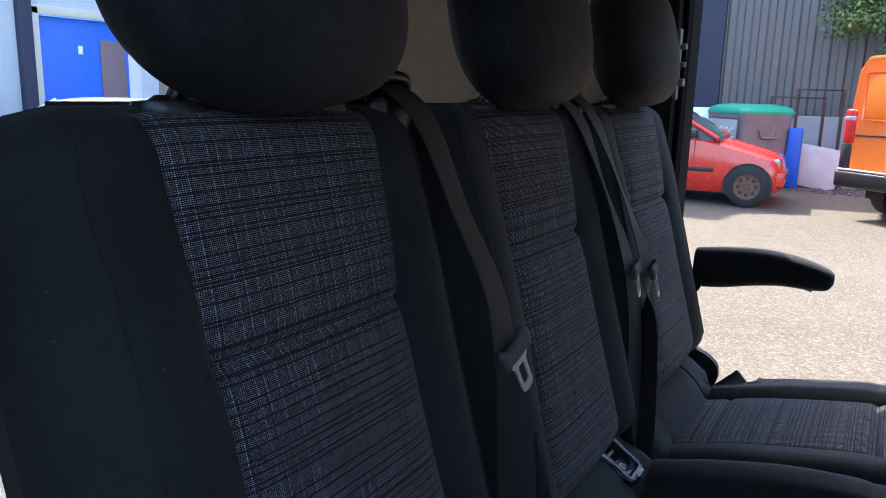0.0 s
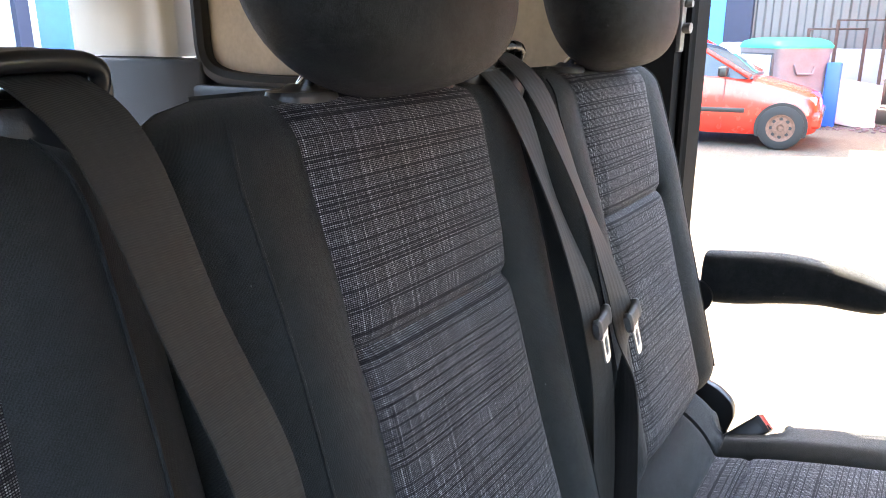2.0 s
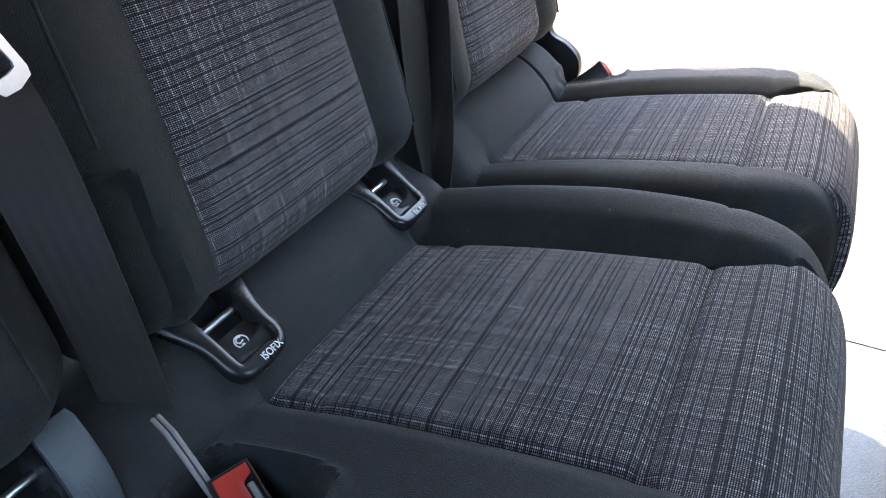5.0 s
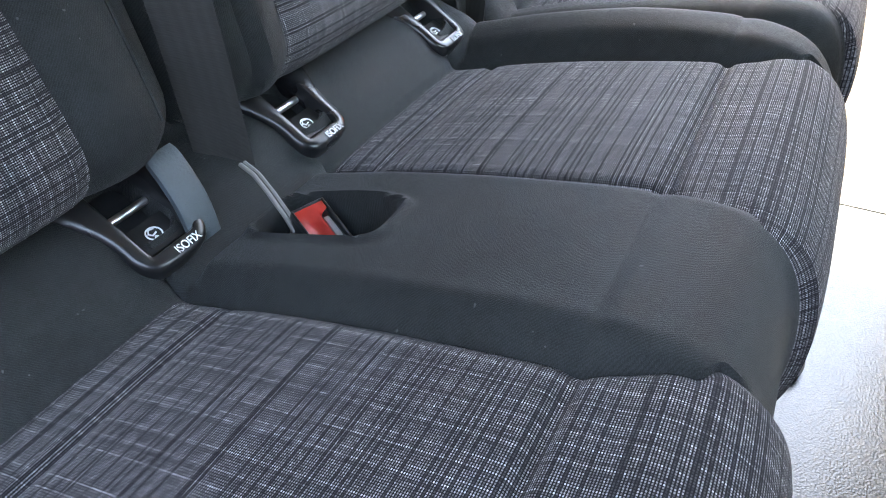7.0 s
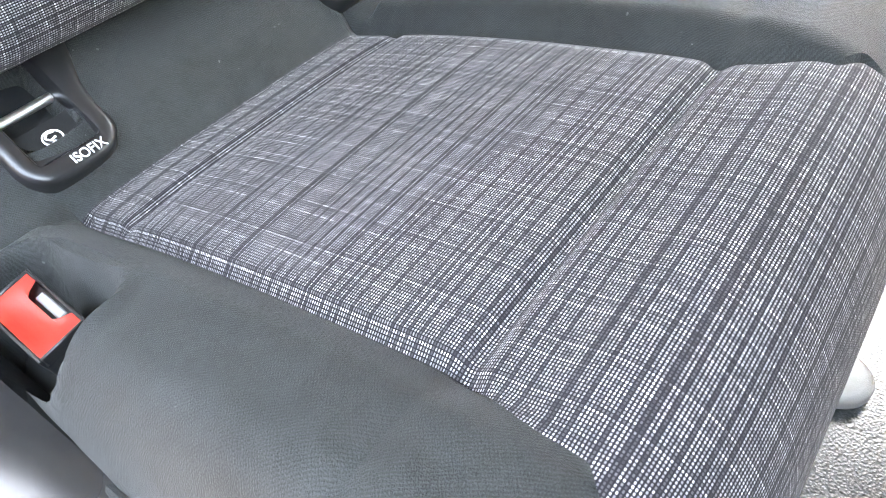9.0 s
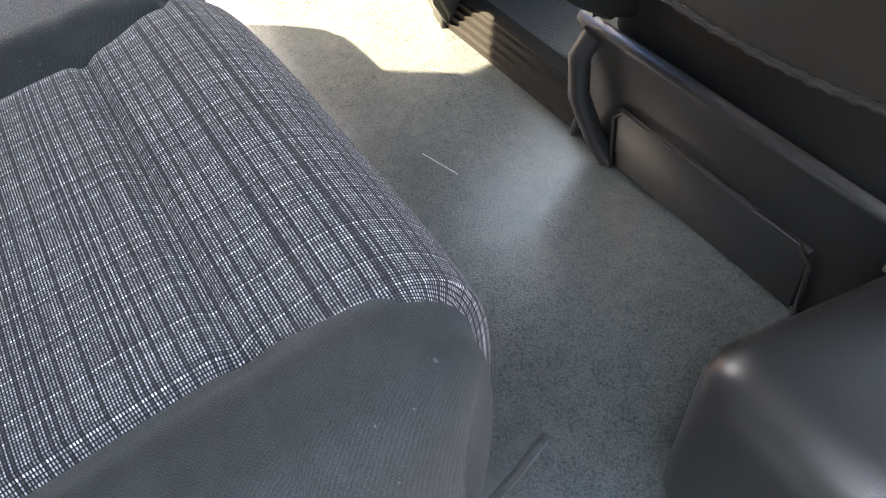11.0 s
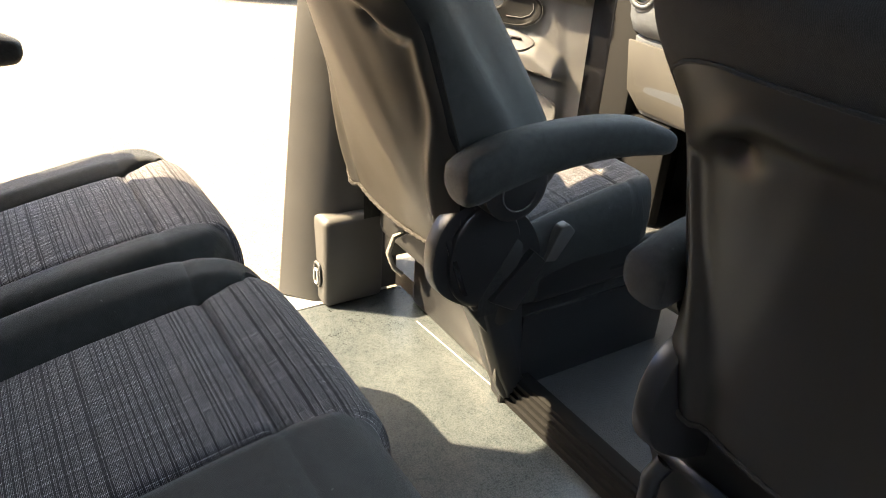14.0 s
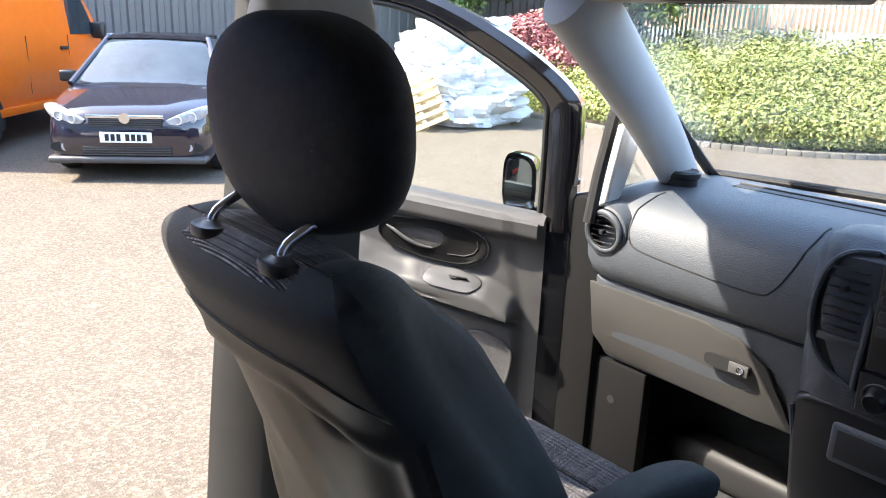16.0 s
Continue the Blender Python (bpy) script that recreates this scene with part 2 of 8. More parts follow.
DASH = surface("dash_plastic", (0.056, 0.064, 0.074), 0.5, bump=1.0, grain=300, dist=0.0014)
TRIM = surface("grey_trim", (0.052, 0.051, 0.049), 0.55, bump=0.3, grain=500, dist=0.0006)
# strap plastic lightened towards blue: a reflection of the sky put into its colour
STRAPSKY = surface("strap_cover_sky_tint", (0.050, 0.064, 0.072), 0.45, bump=0.5, grain=450, dist=0.001)
GLOVEBOX = surface("glovebox_plastic", (0.040, 0.039, 0.036), 0.5, bump=0.3, grain=400, dist=0.0008)
# pale trim again, cooler and lighter, with skylight put into the colour
SKYLITTRIM = surface("pale_pillar_trim", (0.60, 0.61, 0.60), 0.55, bump=0.15, grain=300, var=0.06)
LIGHTTRIM = surface("pale_trim", (0.54, 0.50, 0.42), 0.6, bump=0.15, grain=300, var=0.06)
BEIGE = surface("dusty_cream_paint", (0.52, 0.44, 0.33), 0.6, var=0.22, scale=5, grain=60, bump=0.1)
FLOOR = pebble("rubber_floor", (0.022, 0.028, 0.031), (0.085, 0.096, 0.098), 400, 0.23, 0.28)
CABFLOOR = pebble("cab_floor_rubber", (0.022, 0.024, 0.026), (0.065, 0.068, 0.070), 300, 0.5, 0.8)
TONGUE = surface("zinc_plate", (0.74, 0.74, 0.75), 0.3, 0.7, var=0.08, bump=0.05)
SILLMAT = pebble("sill_rubber", (0.15, 0.16, 0.16), (0.22, 0.23, 0.23), 420, 0.5, 0.3)
STEEL = surface("bare_steel", (0.72, 0.72, 0.73), 0.38, 1.0, var=0.1, bump=0.05)
RIMSTEEL = surface("worn_steel", (0.30, 0.28, 0.26), 0.5, 0.7, var=0.3, scale=40)
CHROME = surface("chrome", (0.75, 0.75, 0.77), 0.08, 1.0, var=0.03, bump=0, rvar=0.03)
RED = surface("red_plastic", (0.62, 0.05, 0.035), 0.4, var=0.08, bump=0.1)
WHITEINK = surface("white_print", (0.75, 0.75, 0.75), 0.6, var=0.03, bump=0)
BLACKPAINT = surface("black_gloss_paint", (0.008, 0.008, 0.009), 0.12, var=0.1, bump=0, coat=0.6, rvar=0.04)
MATTBLACK = surface("matt_black_paint", (0.006, 0.006, 0.006), 0.7, bump=0.15, spec=0.12)
RUBBER = surface("black_rubber", (0.010, 0.010, 0.010), 0.6, bump=0.2)
ROOFCLOTH = surface("headlining", (0.62, 0.61, 0.57), 0.9, bump=0.4, grain=500)
GLASS = glass_mat("window_glass")
FELT = surface("brown_felt", (0.013, 0.011, 0.009), 0.95, bump=0.6, grain=400, dist=0.002)
SHELL.node_tree.nodes["Principled BSDF"].inputs["Specular IOR Level"].default_value = 0.65
ASPHALT = asphalt("asphalt")

# ---- mesh helpers ----


def part(name, bm, mat, parent=None, label="", smooth=True, sharp=40):
    """One mesh object; under a parent its vertices stay in world places."""
    me = bpy.data.meshes.new(name)
    bm.normal_update()
    if smooth:
        for f in bm.faces:
            f.smooth = True
        lim = radians(sharp)
        for e in bm.edges:
            if len(e.link_faces) == 2 and e.calc_face_angle(0) > lim:
                e.smooth = False
    bm.to_mesh(me)
    bm.free()
    me.materials.append(mat)
    ob = new(name, me)
    if parent is not None:
        ob.parent = parent
        ob.matrix_parent_inverse = parent.matrix_world.inverted()
    if label:
        ob["label"] = label
    return ob


def thing(name, at, label, category, group=""):
    ob = new(name)
    ob.empty_display_size = 0.05
    ob.location = at
    ob.matrix_world = Matrix.Translation(at)
    return tagged(ob, label, category, group)


def solid(name, bm, mat, label, category, group="", smooth=True):
    return tagged(part(name, bm, mat, None, "", smooth), label, category, group)


def setting(name, bm, mat, label, smooth=True):
    return tagged(part(name, bm, mat, None, "", smooth), label, name.split("_")[0], "", "structure")


def B():
    return bmesh.new()


def box(bm, x0, x1, y0, y1, z0, z1, bevel=0.0, seg=2, m=None):
    r = bmesh.ops.create_cube(bm, size=1.0)
    vs = r["verts"]
    for v in vs:
        v.co = Vector(((x0 + x1) / 2 + v.co.x * (x1 - x0), (y0 + y1) / 2 + v.co.y * (y1 - y0), (z0 + z1) / 2 + v.co.z * (z1 - z0)))
    if bevel:
        es = list({e for v in vs for e in v.link_edges})
        r2 = bmesh.ops.bevel(bm, geom=es, offset=bevel, segments=seg, profile=0.5, affect="EDGES")
        vs = list({v for f in r2["faces"] for v in f.verts} | {v for v in vs if v.is_valid})
    if m is not None:
        bmesh.ops.transform(bm, matrix=m, verts=[v for v in vs if v.is_valid])
    return bm


def tube(bm, pts, r, seg=8, closed=False, taper=None):
    pts = [Vector(p) for p in pts]
    rings, up = [], None
    n = len(pts)
    for i, p in enumerate(pts):
        a = pts[(i - 1) % n] if (closed or i) else pts[0]
        b = pts[(i + 1) % n] if (closed or i < n - 1) else pts[-1]
        t = (b - a).normalized()
        if up is None:
            up = t.orthogonal().normalized()
        up = (up - t * up.dot(t)).normalized()
        side = t.cross(up)
        rr = r if taper is None else r * taper[i]
        rings.append([bm.verts.new(p + (up * math.cos(q) + side * math.sin(q)) * rr) for q in (2 * math.pi * k / seg for k in range(seg))])
    stitch(bm, rings, True, closed)
    if not closed:
        bm.faces.new(list(reversed(rings[0])))
        bm.faces.new(rings[-1])
    return bm


def stitch(bm, rings, around=True, closed=False):
    n = len(rings)
    for i in range(n if closed else n - 1):
        a, b = rings[i], rings[(i + 1) % n]
        m = len(a)
        for j in range(m if around else m - 1):
            try:
                bm.faces.new((a[j], a[(j + 1) % m], b[(j + 1) % m], b[j]))
            except ValueError:
                pass


def loft(bm, rings, caps=True):
    """Skin closed rings of points."""
    vs = [[bm.verts.new(p) for p in ring] for ring in rings]
    stitch(bm, vs, True)
    if caps:
        bm.faces.new(list(reversed(vs[0])))
        bm.faces.new(vs[-1])
    bmesh.ops.recalc_face_normals(bm, faces=bm.faces[:])
    return bm


def sheet(bm, rows):
    vs = [[bm.verts.new(p) for p in row] for row in rows]
    stitch(bm, vs, False)
    return bm


def cyl(bm, a, b, r, seg=16, r2=None):
    return tube(bm, [a, b], r, seg, False, [1.0, (r2 if r2 is not None else r) / r])


def prism(bm, outline, axis, lo, hi):
    """Extrude a 2D outline along an axis (0, 1, 2); the outline runs in the other two axes in order."""
    def put(p, w):
        q = list(p)
        q.insert(axis, w)
        return q
    loft(bm, [[put(p, lo) for p in outline], [put(p, hi) for p in outline]])
    return bm


def bevel_all(bm, off, seg=2, angle=30):
    es = [e for e in bm.edges if len(e.link_faces) == 2 and e.calc_face_angle(0) > radians(angle)]
    bmesh.ops.bevel(bm, geom=es, offset=off, segments=seg, profile=0.5, affect="EDGES")
    return bm


def ellipse(cx, cy, rx, ry, n=24, power=2.0):
    out = []
    for k in range(n):
        q = 2 * math.pi * k / n
        c, s = math.cos(q), math.sin(q)
        out.append((cx + rx * math.copysign(abs(c) ** (2 / power), c), cy + ry * math.copysign(abs(s) ** (2 / power), s)))
    return out


def moved(bm, m):
    bmesh.ops.transform(bm, matrix=m, verts=bm.verts[:])
    return bm


def lerp(a, b, t):
    return a + (b - a) * t


def smooth01(x):
    x = max(0.0, min(1.0, x))
    return x * x * (3 - 2 * x)


def along(pts, t):
    """A point at fraction t of a polyline given by equal steps, smoothly."""
    x = t * (len(pts) - 1)
    i = min(int(x), len(pts) - 2)
    f = x - i
    p0, p1, p2, p3 = (pts[max(0, min(len(pts) - 1, k))] for k in (i - 1, i, i + 1, i + 2))
    return tuple(0.5 * (2 * b + (c - a) * f + (2 * a - 5 * b + 4 * c - d) * f * f + (3 * b - a - 3 * c + d) * f ** 3) for a, b, c, d in zip(p0, p1, p2, p3))


def band(bm, pts, across, width, thick=0.0014):
    """A strip of webbing along points; across gives its sideways direction at each point."""
    uv = bm.loops.layers.uv.new("weave")
    rows, dist = [], 0.0
    pts = [Vector(p) for p in pts]
    for i, p in enumerate(pts):
        if i:
            dist += (p - pts[i - 1]).length
        t = (pts[min(i + 1, len(pts) - 1)] - pts[max(i - 1, 0)]).normalized()
        c = (Vector(across[i]) - t * Vector(across[i]).dot(t)).normalized()
        nn = t.cross(c)
        ring = []
        for k in range(7):
            ring.append((p + c * width * (k / 6 - 0.5) + nn * thick * (0.6 if k in (0, 6) else 1.0), (width * (k / 6 - 0.5), dist)))
        for k in range(6, -1, -1):
            ring.append((p + c * width * (k / 6 - 0.5) - nn * thick * (0.6 if k in (0, 6) else 1.0), (width * (k / 6 - 0.5), dist)))
        rows.append([(bm.verts.new(q), w) for q, w in ring])
    for a, b in zip(rows, rows[1:]):
        m = len(a)
        for j in range(m):
            quad = (a[j], a[(j + 1) % m], b[(j + 1) % m], b[j])
            f = bm.faces.new([q[0] for q in quad])
            for lp, q in zip(f.loops, quad):
                lp[uv].uv = q[1]
    bmesh.ops.recalc_face_normals(bm, faces=bm.faces[:])
    return bm


def wire_text(name, words, size, m, mat, parent, label="", extrude=0.0004):
    cu = bpy.data.curves.new(name, "FONT")
    cu.body = words
    cu.size = size
    cu.extrude = extrude
    cu.align_x, cu.align_y = "CENTER", "CENTER"
    tmp = bpy.data.objects.new(name, cu)
    scene.collection.objects.link(tmp)
    me = bpy.data.meshes.new_from_object(tmp.evaluated_get(bpy.context.evaluated_depsgraph_get()))
    bpy.data.objects.remove(tmp)
    bm = B()
    bm.from_mesh(me)
    bpy.data.meshes.remove(me)
    moved(bm, m)
    return part(name, bm, mat, parent, label, smooth=False)


# ---- upholstery ----


def split_grid(grid, uvs, is_insert, wrap=False):
    """Two meshes out of one grid of points: the cover and the insert cloth."""
    out = []
    for want in (False, True):
        bm = B()
        uv = bm.loops.layers.uv.new("weave")
        cache = {}

        def vert(i, j):
            if (i, j) not in cache:
                cache[i, j] = bm.verts.new(grid[i][j])
            return cache[i, j]
        for i in range(len(grid) - 1):
            m = len(grid[i])
            for j in range(m if wrap else m - 1):
                if is_insert(i, j) != want:
                    continue
                ids = [(i, j), (i, (j + 1) % m), (i + 1, (j + 1) % m), (i + 1, j)]
                if len({tuple(grid[a][b]) for a, b in ids}) < 3:
                    continue
                try:
                    f = bm.faces.new([vert(a, b) for a, b in ids])
                except ValueError:
                    continue
                for lp, (a, b) in zip(f.loops, ids):
                    lp[uv].uv = uvs[a][b]
        bmesh.ops.recalc_face_normals(bm, faces=bm.faces[:])
        out.append(bm)
    return out


def shell_top(x):
    """Height of the joint of shell and cloth on a front seat's back: straight, with rounded corners."""
    return 0.190 - 0.085 * (1 - math.sqrt(max(0.0, 1 - (max(0.0, abs(x) - 0.125) / 0.108) ** 2)))


def backrest(parent, frame_at, lean, s0, s1, W, hw, depth=0.115, seam=0.0, ins=(-0.30, 0.19), bolster=0.014, corner=0.075, woven_ins=True, taper=0.0, u0=0.0, narrow=0.0, swell=0.0, over=0.0, corded=True, hollow=0.0, barrel=0.0, notch=False):
    """A padded seat back. frame_at: the middle of its seam on the front face; s runs up along it."""
    c, s_ = math.cos(radians(lean)), math.sin(radians(lean))
    O, U, N = Vector(frame_at), Vector((0, -s_, c)), Vector((0, c, s_))
    rows = sorted({round(v, 4) for v in [*np.linspace(s0, s0 + 0.06, 9), *np.linspace(s0 + 0.06, s1 - 0.08, 26), *np.linspace(s1 - 0.08, s1, 13), *np.linspace(seam - 0.02, seam + 0.02, 9), ins[0], ins[1], ins[1] + 0.004, ins[1] - 0.004, *(np.linspace(0.08, 0.21, 14) if barrel else ()), *(np.linspace(-0.26, -0.19, 15) if notch else ())]})
    cols = [("i", x) for x in np.linspace(-1, 1, 19)]
    left = [("l", t) for t in ((1.0, 0.985, 0.95, 0.9, 0.86, 0.82, 0.76, 0.70, 0.65, 0.60, 0.56, 0.52, 0.48, 0.44, 0.40, 0.33, 0.25, 0.12, 0.05) if notch else (1.0, 0.985, 0.95, 0.9, 0.82, 0.7, 0.55, 0.4, 0.25, 0.12, 0.05))]
    right = [("r", t) for _, t in reversed(left)]
    front = left + cols + right
    grid, uvs = [], []
    for s in rows:
        top = max(0.0, (s - (s1 - corner)) / corner)
        w = (W - taper * smooth01((s - s0) / (s1 - s0))) - corner * (1 - math.sqrt(max(0.0, 1 - top * top)))
        bot = max(0.0, ((s0 + 0.05) - s) / 0.05)
        w -= 0.03 * (1 - math.sqrt(max(0.0, 1 - bot * bot)))
        h = min(hw + narrow * math.cos((s - s0) / (s1 - s0) * 6.28), w - 0.015)
        r = 0.05
        up = max(0.0, (s - (s1 - r)) / r)
        dn = max(0.0, ((s0 + r) - s) / r)
        fall = depth * 0.5 * (1 - math.sqrt(max(0.0, 1 - up * up))) + depth * 0.5 * (1 - math.sqrt(max(0.0, 1 - dn * dn)))
        row, uvr = [], []
        for kind, q in front:
            if kind == "i":
                x = h * q
                n = 0.006 * (1 - q ** 4)
                if ins[0] < s < ins[1]:
                    n -= 0.007 * math.exp(-((s - seam) / 0.006) ** 2)
                    n += 0.004 * (1 - math.exp(-((s - seam) / 0.03) ** 2))
                n -= 0.004 * math.exp(-((1 - abs(q)) / 0.05) ** 2)
            else:
                x = (h + (w - h) * q) * (-1 if kind == "l" else 1)
                n = bolster * (1 - 0.9 * smooth01((s - (s1 - 0.20)) / 0.20)) * math.sin(min(1.0, q / 0.75) * math.pi) ** 0.8 if q < 0.75 else 0.0
                e = max(0.0, (q - 0.35) / 0.65)
                n -= depth * 0.55 * (1 - math.sqrt(max(0.0, 1 - e ** 2.6)))
                n -= 0.004 * math.exp(-(q / 0.05) ** 2)
            n = max(n - fall, -0.5 * depth)
            if notch:
                # sunk field with a rounded corner low on the inner bolster
                cu, cv = max(0.0, 1 - (x - 0.168) / 0.022), max(0.0, 1 - (-0.206 - s) / 0.022)
                n -= 0.014 * smooth01((1 - math.hypot(cu, cv)) * 3)
            n += swell * (1 - smooth01((s - s0) / (s1 - s0)))
            row.append(O + U * s + N * n + Vector((x, 0, 0)))
            uvr.append((x + u0, s - (n if over and s > s1 - 0.04 else 0.0)))
        for kind, q in reversed(front[1:-1]):
            x = h * q if kind == "i" else (h + (w - h) * q) * (-1 if kind == "l" else 1)
            e = max(0.0, (abs(x) / w - 0.8) / 0.2)
            n = min(-depth + depth * 0.4 * (1 - math.sqrt(max(0.0, 1 - e * e))) + fall * 0.9, -0.52 * depth)
            if barrel:
                n = min(-depth + barrel * (1 - 0.6 * smooth01((s - 0.06) / 0.16)) * (1 - math.sqrt(max(0.0, 1 - 0.985 * (x / (W - 0.014)) ** 2))) + fall * 0.9, -0.40 * depth)
            n += hollow * smooth01((shell_top(x) - 0.008 - s) / 0.02) * smooth01((0.224 - abs(x)) / 0.018)
            row.append(O + U * s + N * n + Vector((x, 0, 0)))
            uvr.append((x, s - (n if over else 0.0)))
        grid.append(row)
        uvs.append(uvr)
    # close the top along a ridge
    lean_n = [(p - O).dot(N) for p in grid[-1]]
    mid_n = (max(lean_n) + min(lean_n)) / 2
    rows.append(s1 + 0.003)
    grid.append([p + U * 0.003 + N * (mid_n - (p - O).dot(N)) for p in grid[-1]])
    uvs.append([(a, s1 - mid_n if over else b + 0.003) for a, b in uvs[-1]])
    k0, k1 = len(left), len(left) + len(cols) - 1

    def is_insert(i, j):
        if over and rows[i] >= s1 - over:
            back = len(front) + len(right) - 1
            return k0 <= j < k1 or back <= j < back + len(cols) - 1
        return woven_ins and k0 <= j < k1 and ins[0] - 1e-6 <= rows[i] and rows[i + 1] <= ins[1] + 1e-6
    cover, cloth = split_grid(grid, uvs, is_insert, wrap=True)
    bmesh.ops.holes_fill(cover, edges=[e for e in cover.edges if e.is_boundary and all(abs((v.co - O).dot(U) - s0) < 1e-4 or abs((v.co - O).dot(U) - s1) < 1e-4 for v in e.verts)], sides=0)
    part("back_cover", cover, CLOTH, parent, "plain dark charcoal cloth bolsters")
    if woven_ins:
        part("back_insert", cloth, WEAVE, parent, "plaid woven cloth panel with a cross seam")
    else:
        cloth.free()
    # stitched piping round the front edge of the cover
    for sgn in ((-1, 1) if corded else ()):
        bm = B()
        pts = []
        for s in rows:
            top = max(0.0, (s - (s1 - corner)) / corner)
            if s < s0 + 0.03 or s > s1 - 0.02 or (notch and sgn > 0 and s < -0.19):
                continue
            w = (W - taper * smooth01((s - s0) / (s1 - s0))) - corner * (1 - math.sqrt(max(0.0, 1 - top * top)))
            up = max(0.0, (s - (s1 - 0.05)) / 0.05)
            h = min(hw + narrow * math.cos((s - s0) / (s1 - s0) * 6.28), w - 0.015)
            q = 0.56
            n = bolster * (1 - 0.9 * smooth01((s - (s1 - 0.20)) / 0.20)) * math.sin(q / 0.75 * math.pi) ** 0.8 - depth * 0.55 * (1 - math.sqrt(1 - ((q - 0.35) / 0.65) ** 2.6)) - depth * 0.5 * (1 - math.sqrt(max(0.0, 1 - up * up)))
            pts.append(O + U * s + N * (n + 0.0003) + Vector((sgn * (h + (w - h) * q), 0, 0)))
        tube(bm, pts, 0.0016, 6)
        part("piping", bm, CLOTH, parent)
    return O, U, N


def headrest(parent, c, lean, hx=0.145, hz=0.105, hy=0.055, posts=0.085, post_len=0.08, flange_z=None, mat=None, power=2.7, bend=0.0, flare=-0.03, dome=2.7):
    """A rounded head restraint on two chrome posts. c: its centre."""
    c = Vector(c)
    R = Matrix.Rotation(radians(lean), 3, "X")
    bm = B()
    rings = []
    for k in range(1, 30):
        zz = -math.cos(math.pi * k / 30)
        f = (1 - abs(zz) ** dome) ** (1 / 2.3)
        ring = []
        for (x, y) in ellipse(0, 0, hx * f * (1.0 + flare * zz), hy * (0.35 + 0.65 * f), 36, power):
            y += 0.014 * math.cos(x / hx * 1.4) * f
            ring.append(c + R @ Vector((x, y, hz * zz)))
        rings.append(ring)
    loft(bm, rings)
    part("pad", bm, mat or CLOTH, parent, "rounded charcoal cloth pad")
    for sx in (-posts, posts):
        bm = B()
        a = c + R @ Vector((sx, -0.01, -hz * 0.7))
        b = c + R @ Vector((sx, -0.004 - bend, -hz - post_len))
        mid = (a + b) / 2 + R @ Vector((0, -0.006 - bend * 0.25, 0))
        tube(bm, [along([a, mid, b], t / 8) for t in range(9)], 0.0062, 12)
        part("post", bm, CHROME, parent, "chrome post")
        bm = B()
        z = b.z + 0.012 if flange_z is None else flange_z
        o = Vector((b.x, b.y, z))
        rings = []
        for r, dz in ((0.026, -0.012), (0.027, -0.004), (0.025, 0.001), (0.015, 0.002), (0.010, 0.006), (0.006, 0.006)):
            rings.append([o + Vector((r * 1.25 * math.cos(w), r * 0.85 * math.sin(w), dz)) for w in (2 * math.pi * i / 24 for i in range(24))])
        loft(bm, rings)
        part("guide_sleeve", bm, PLASTIC, parent, "black plastic sleeve")


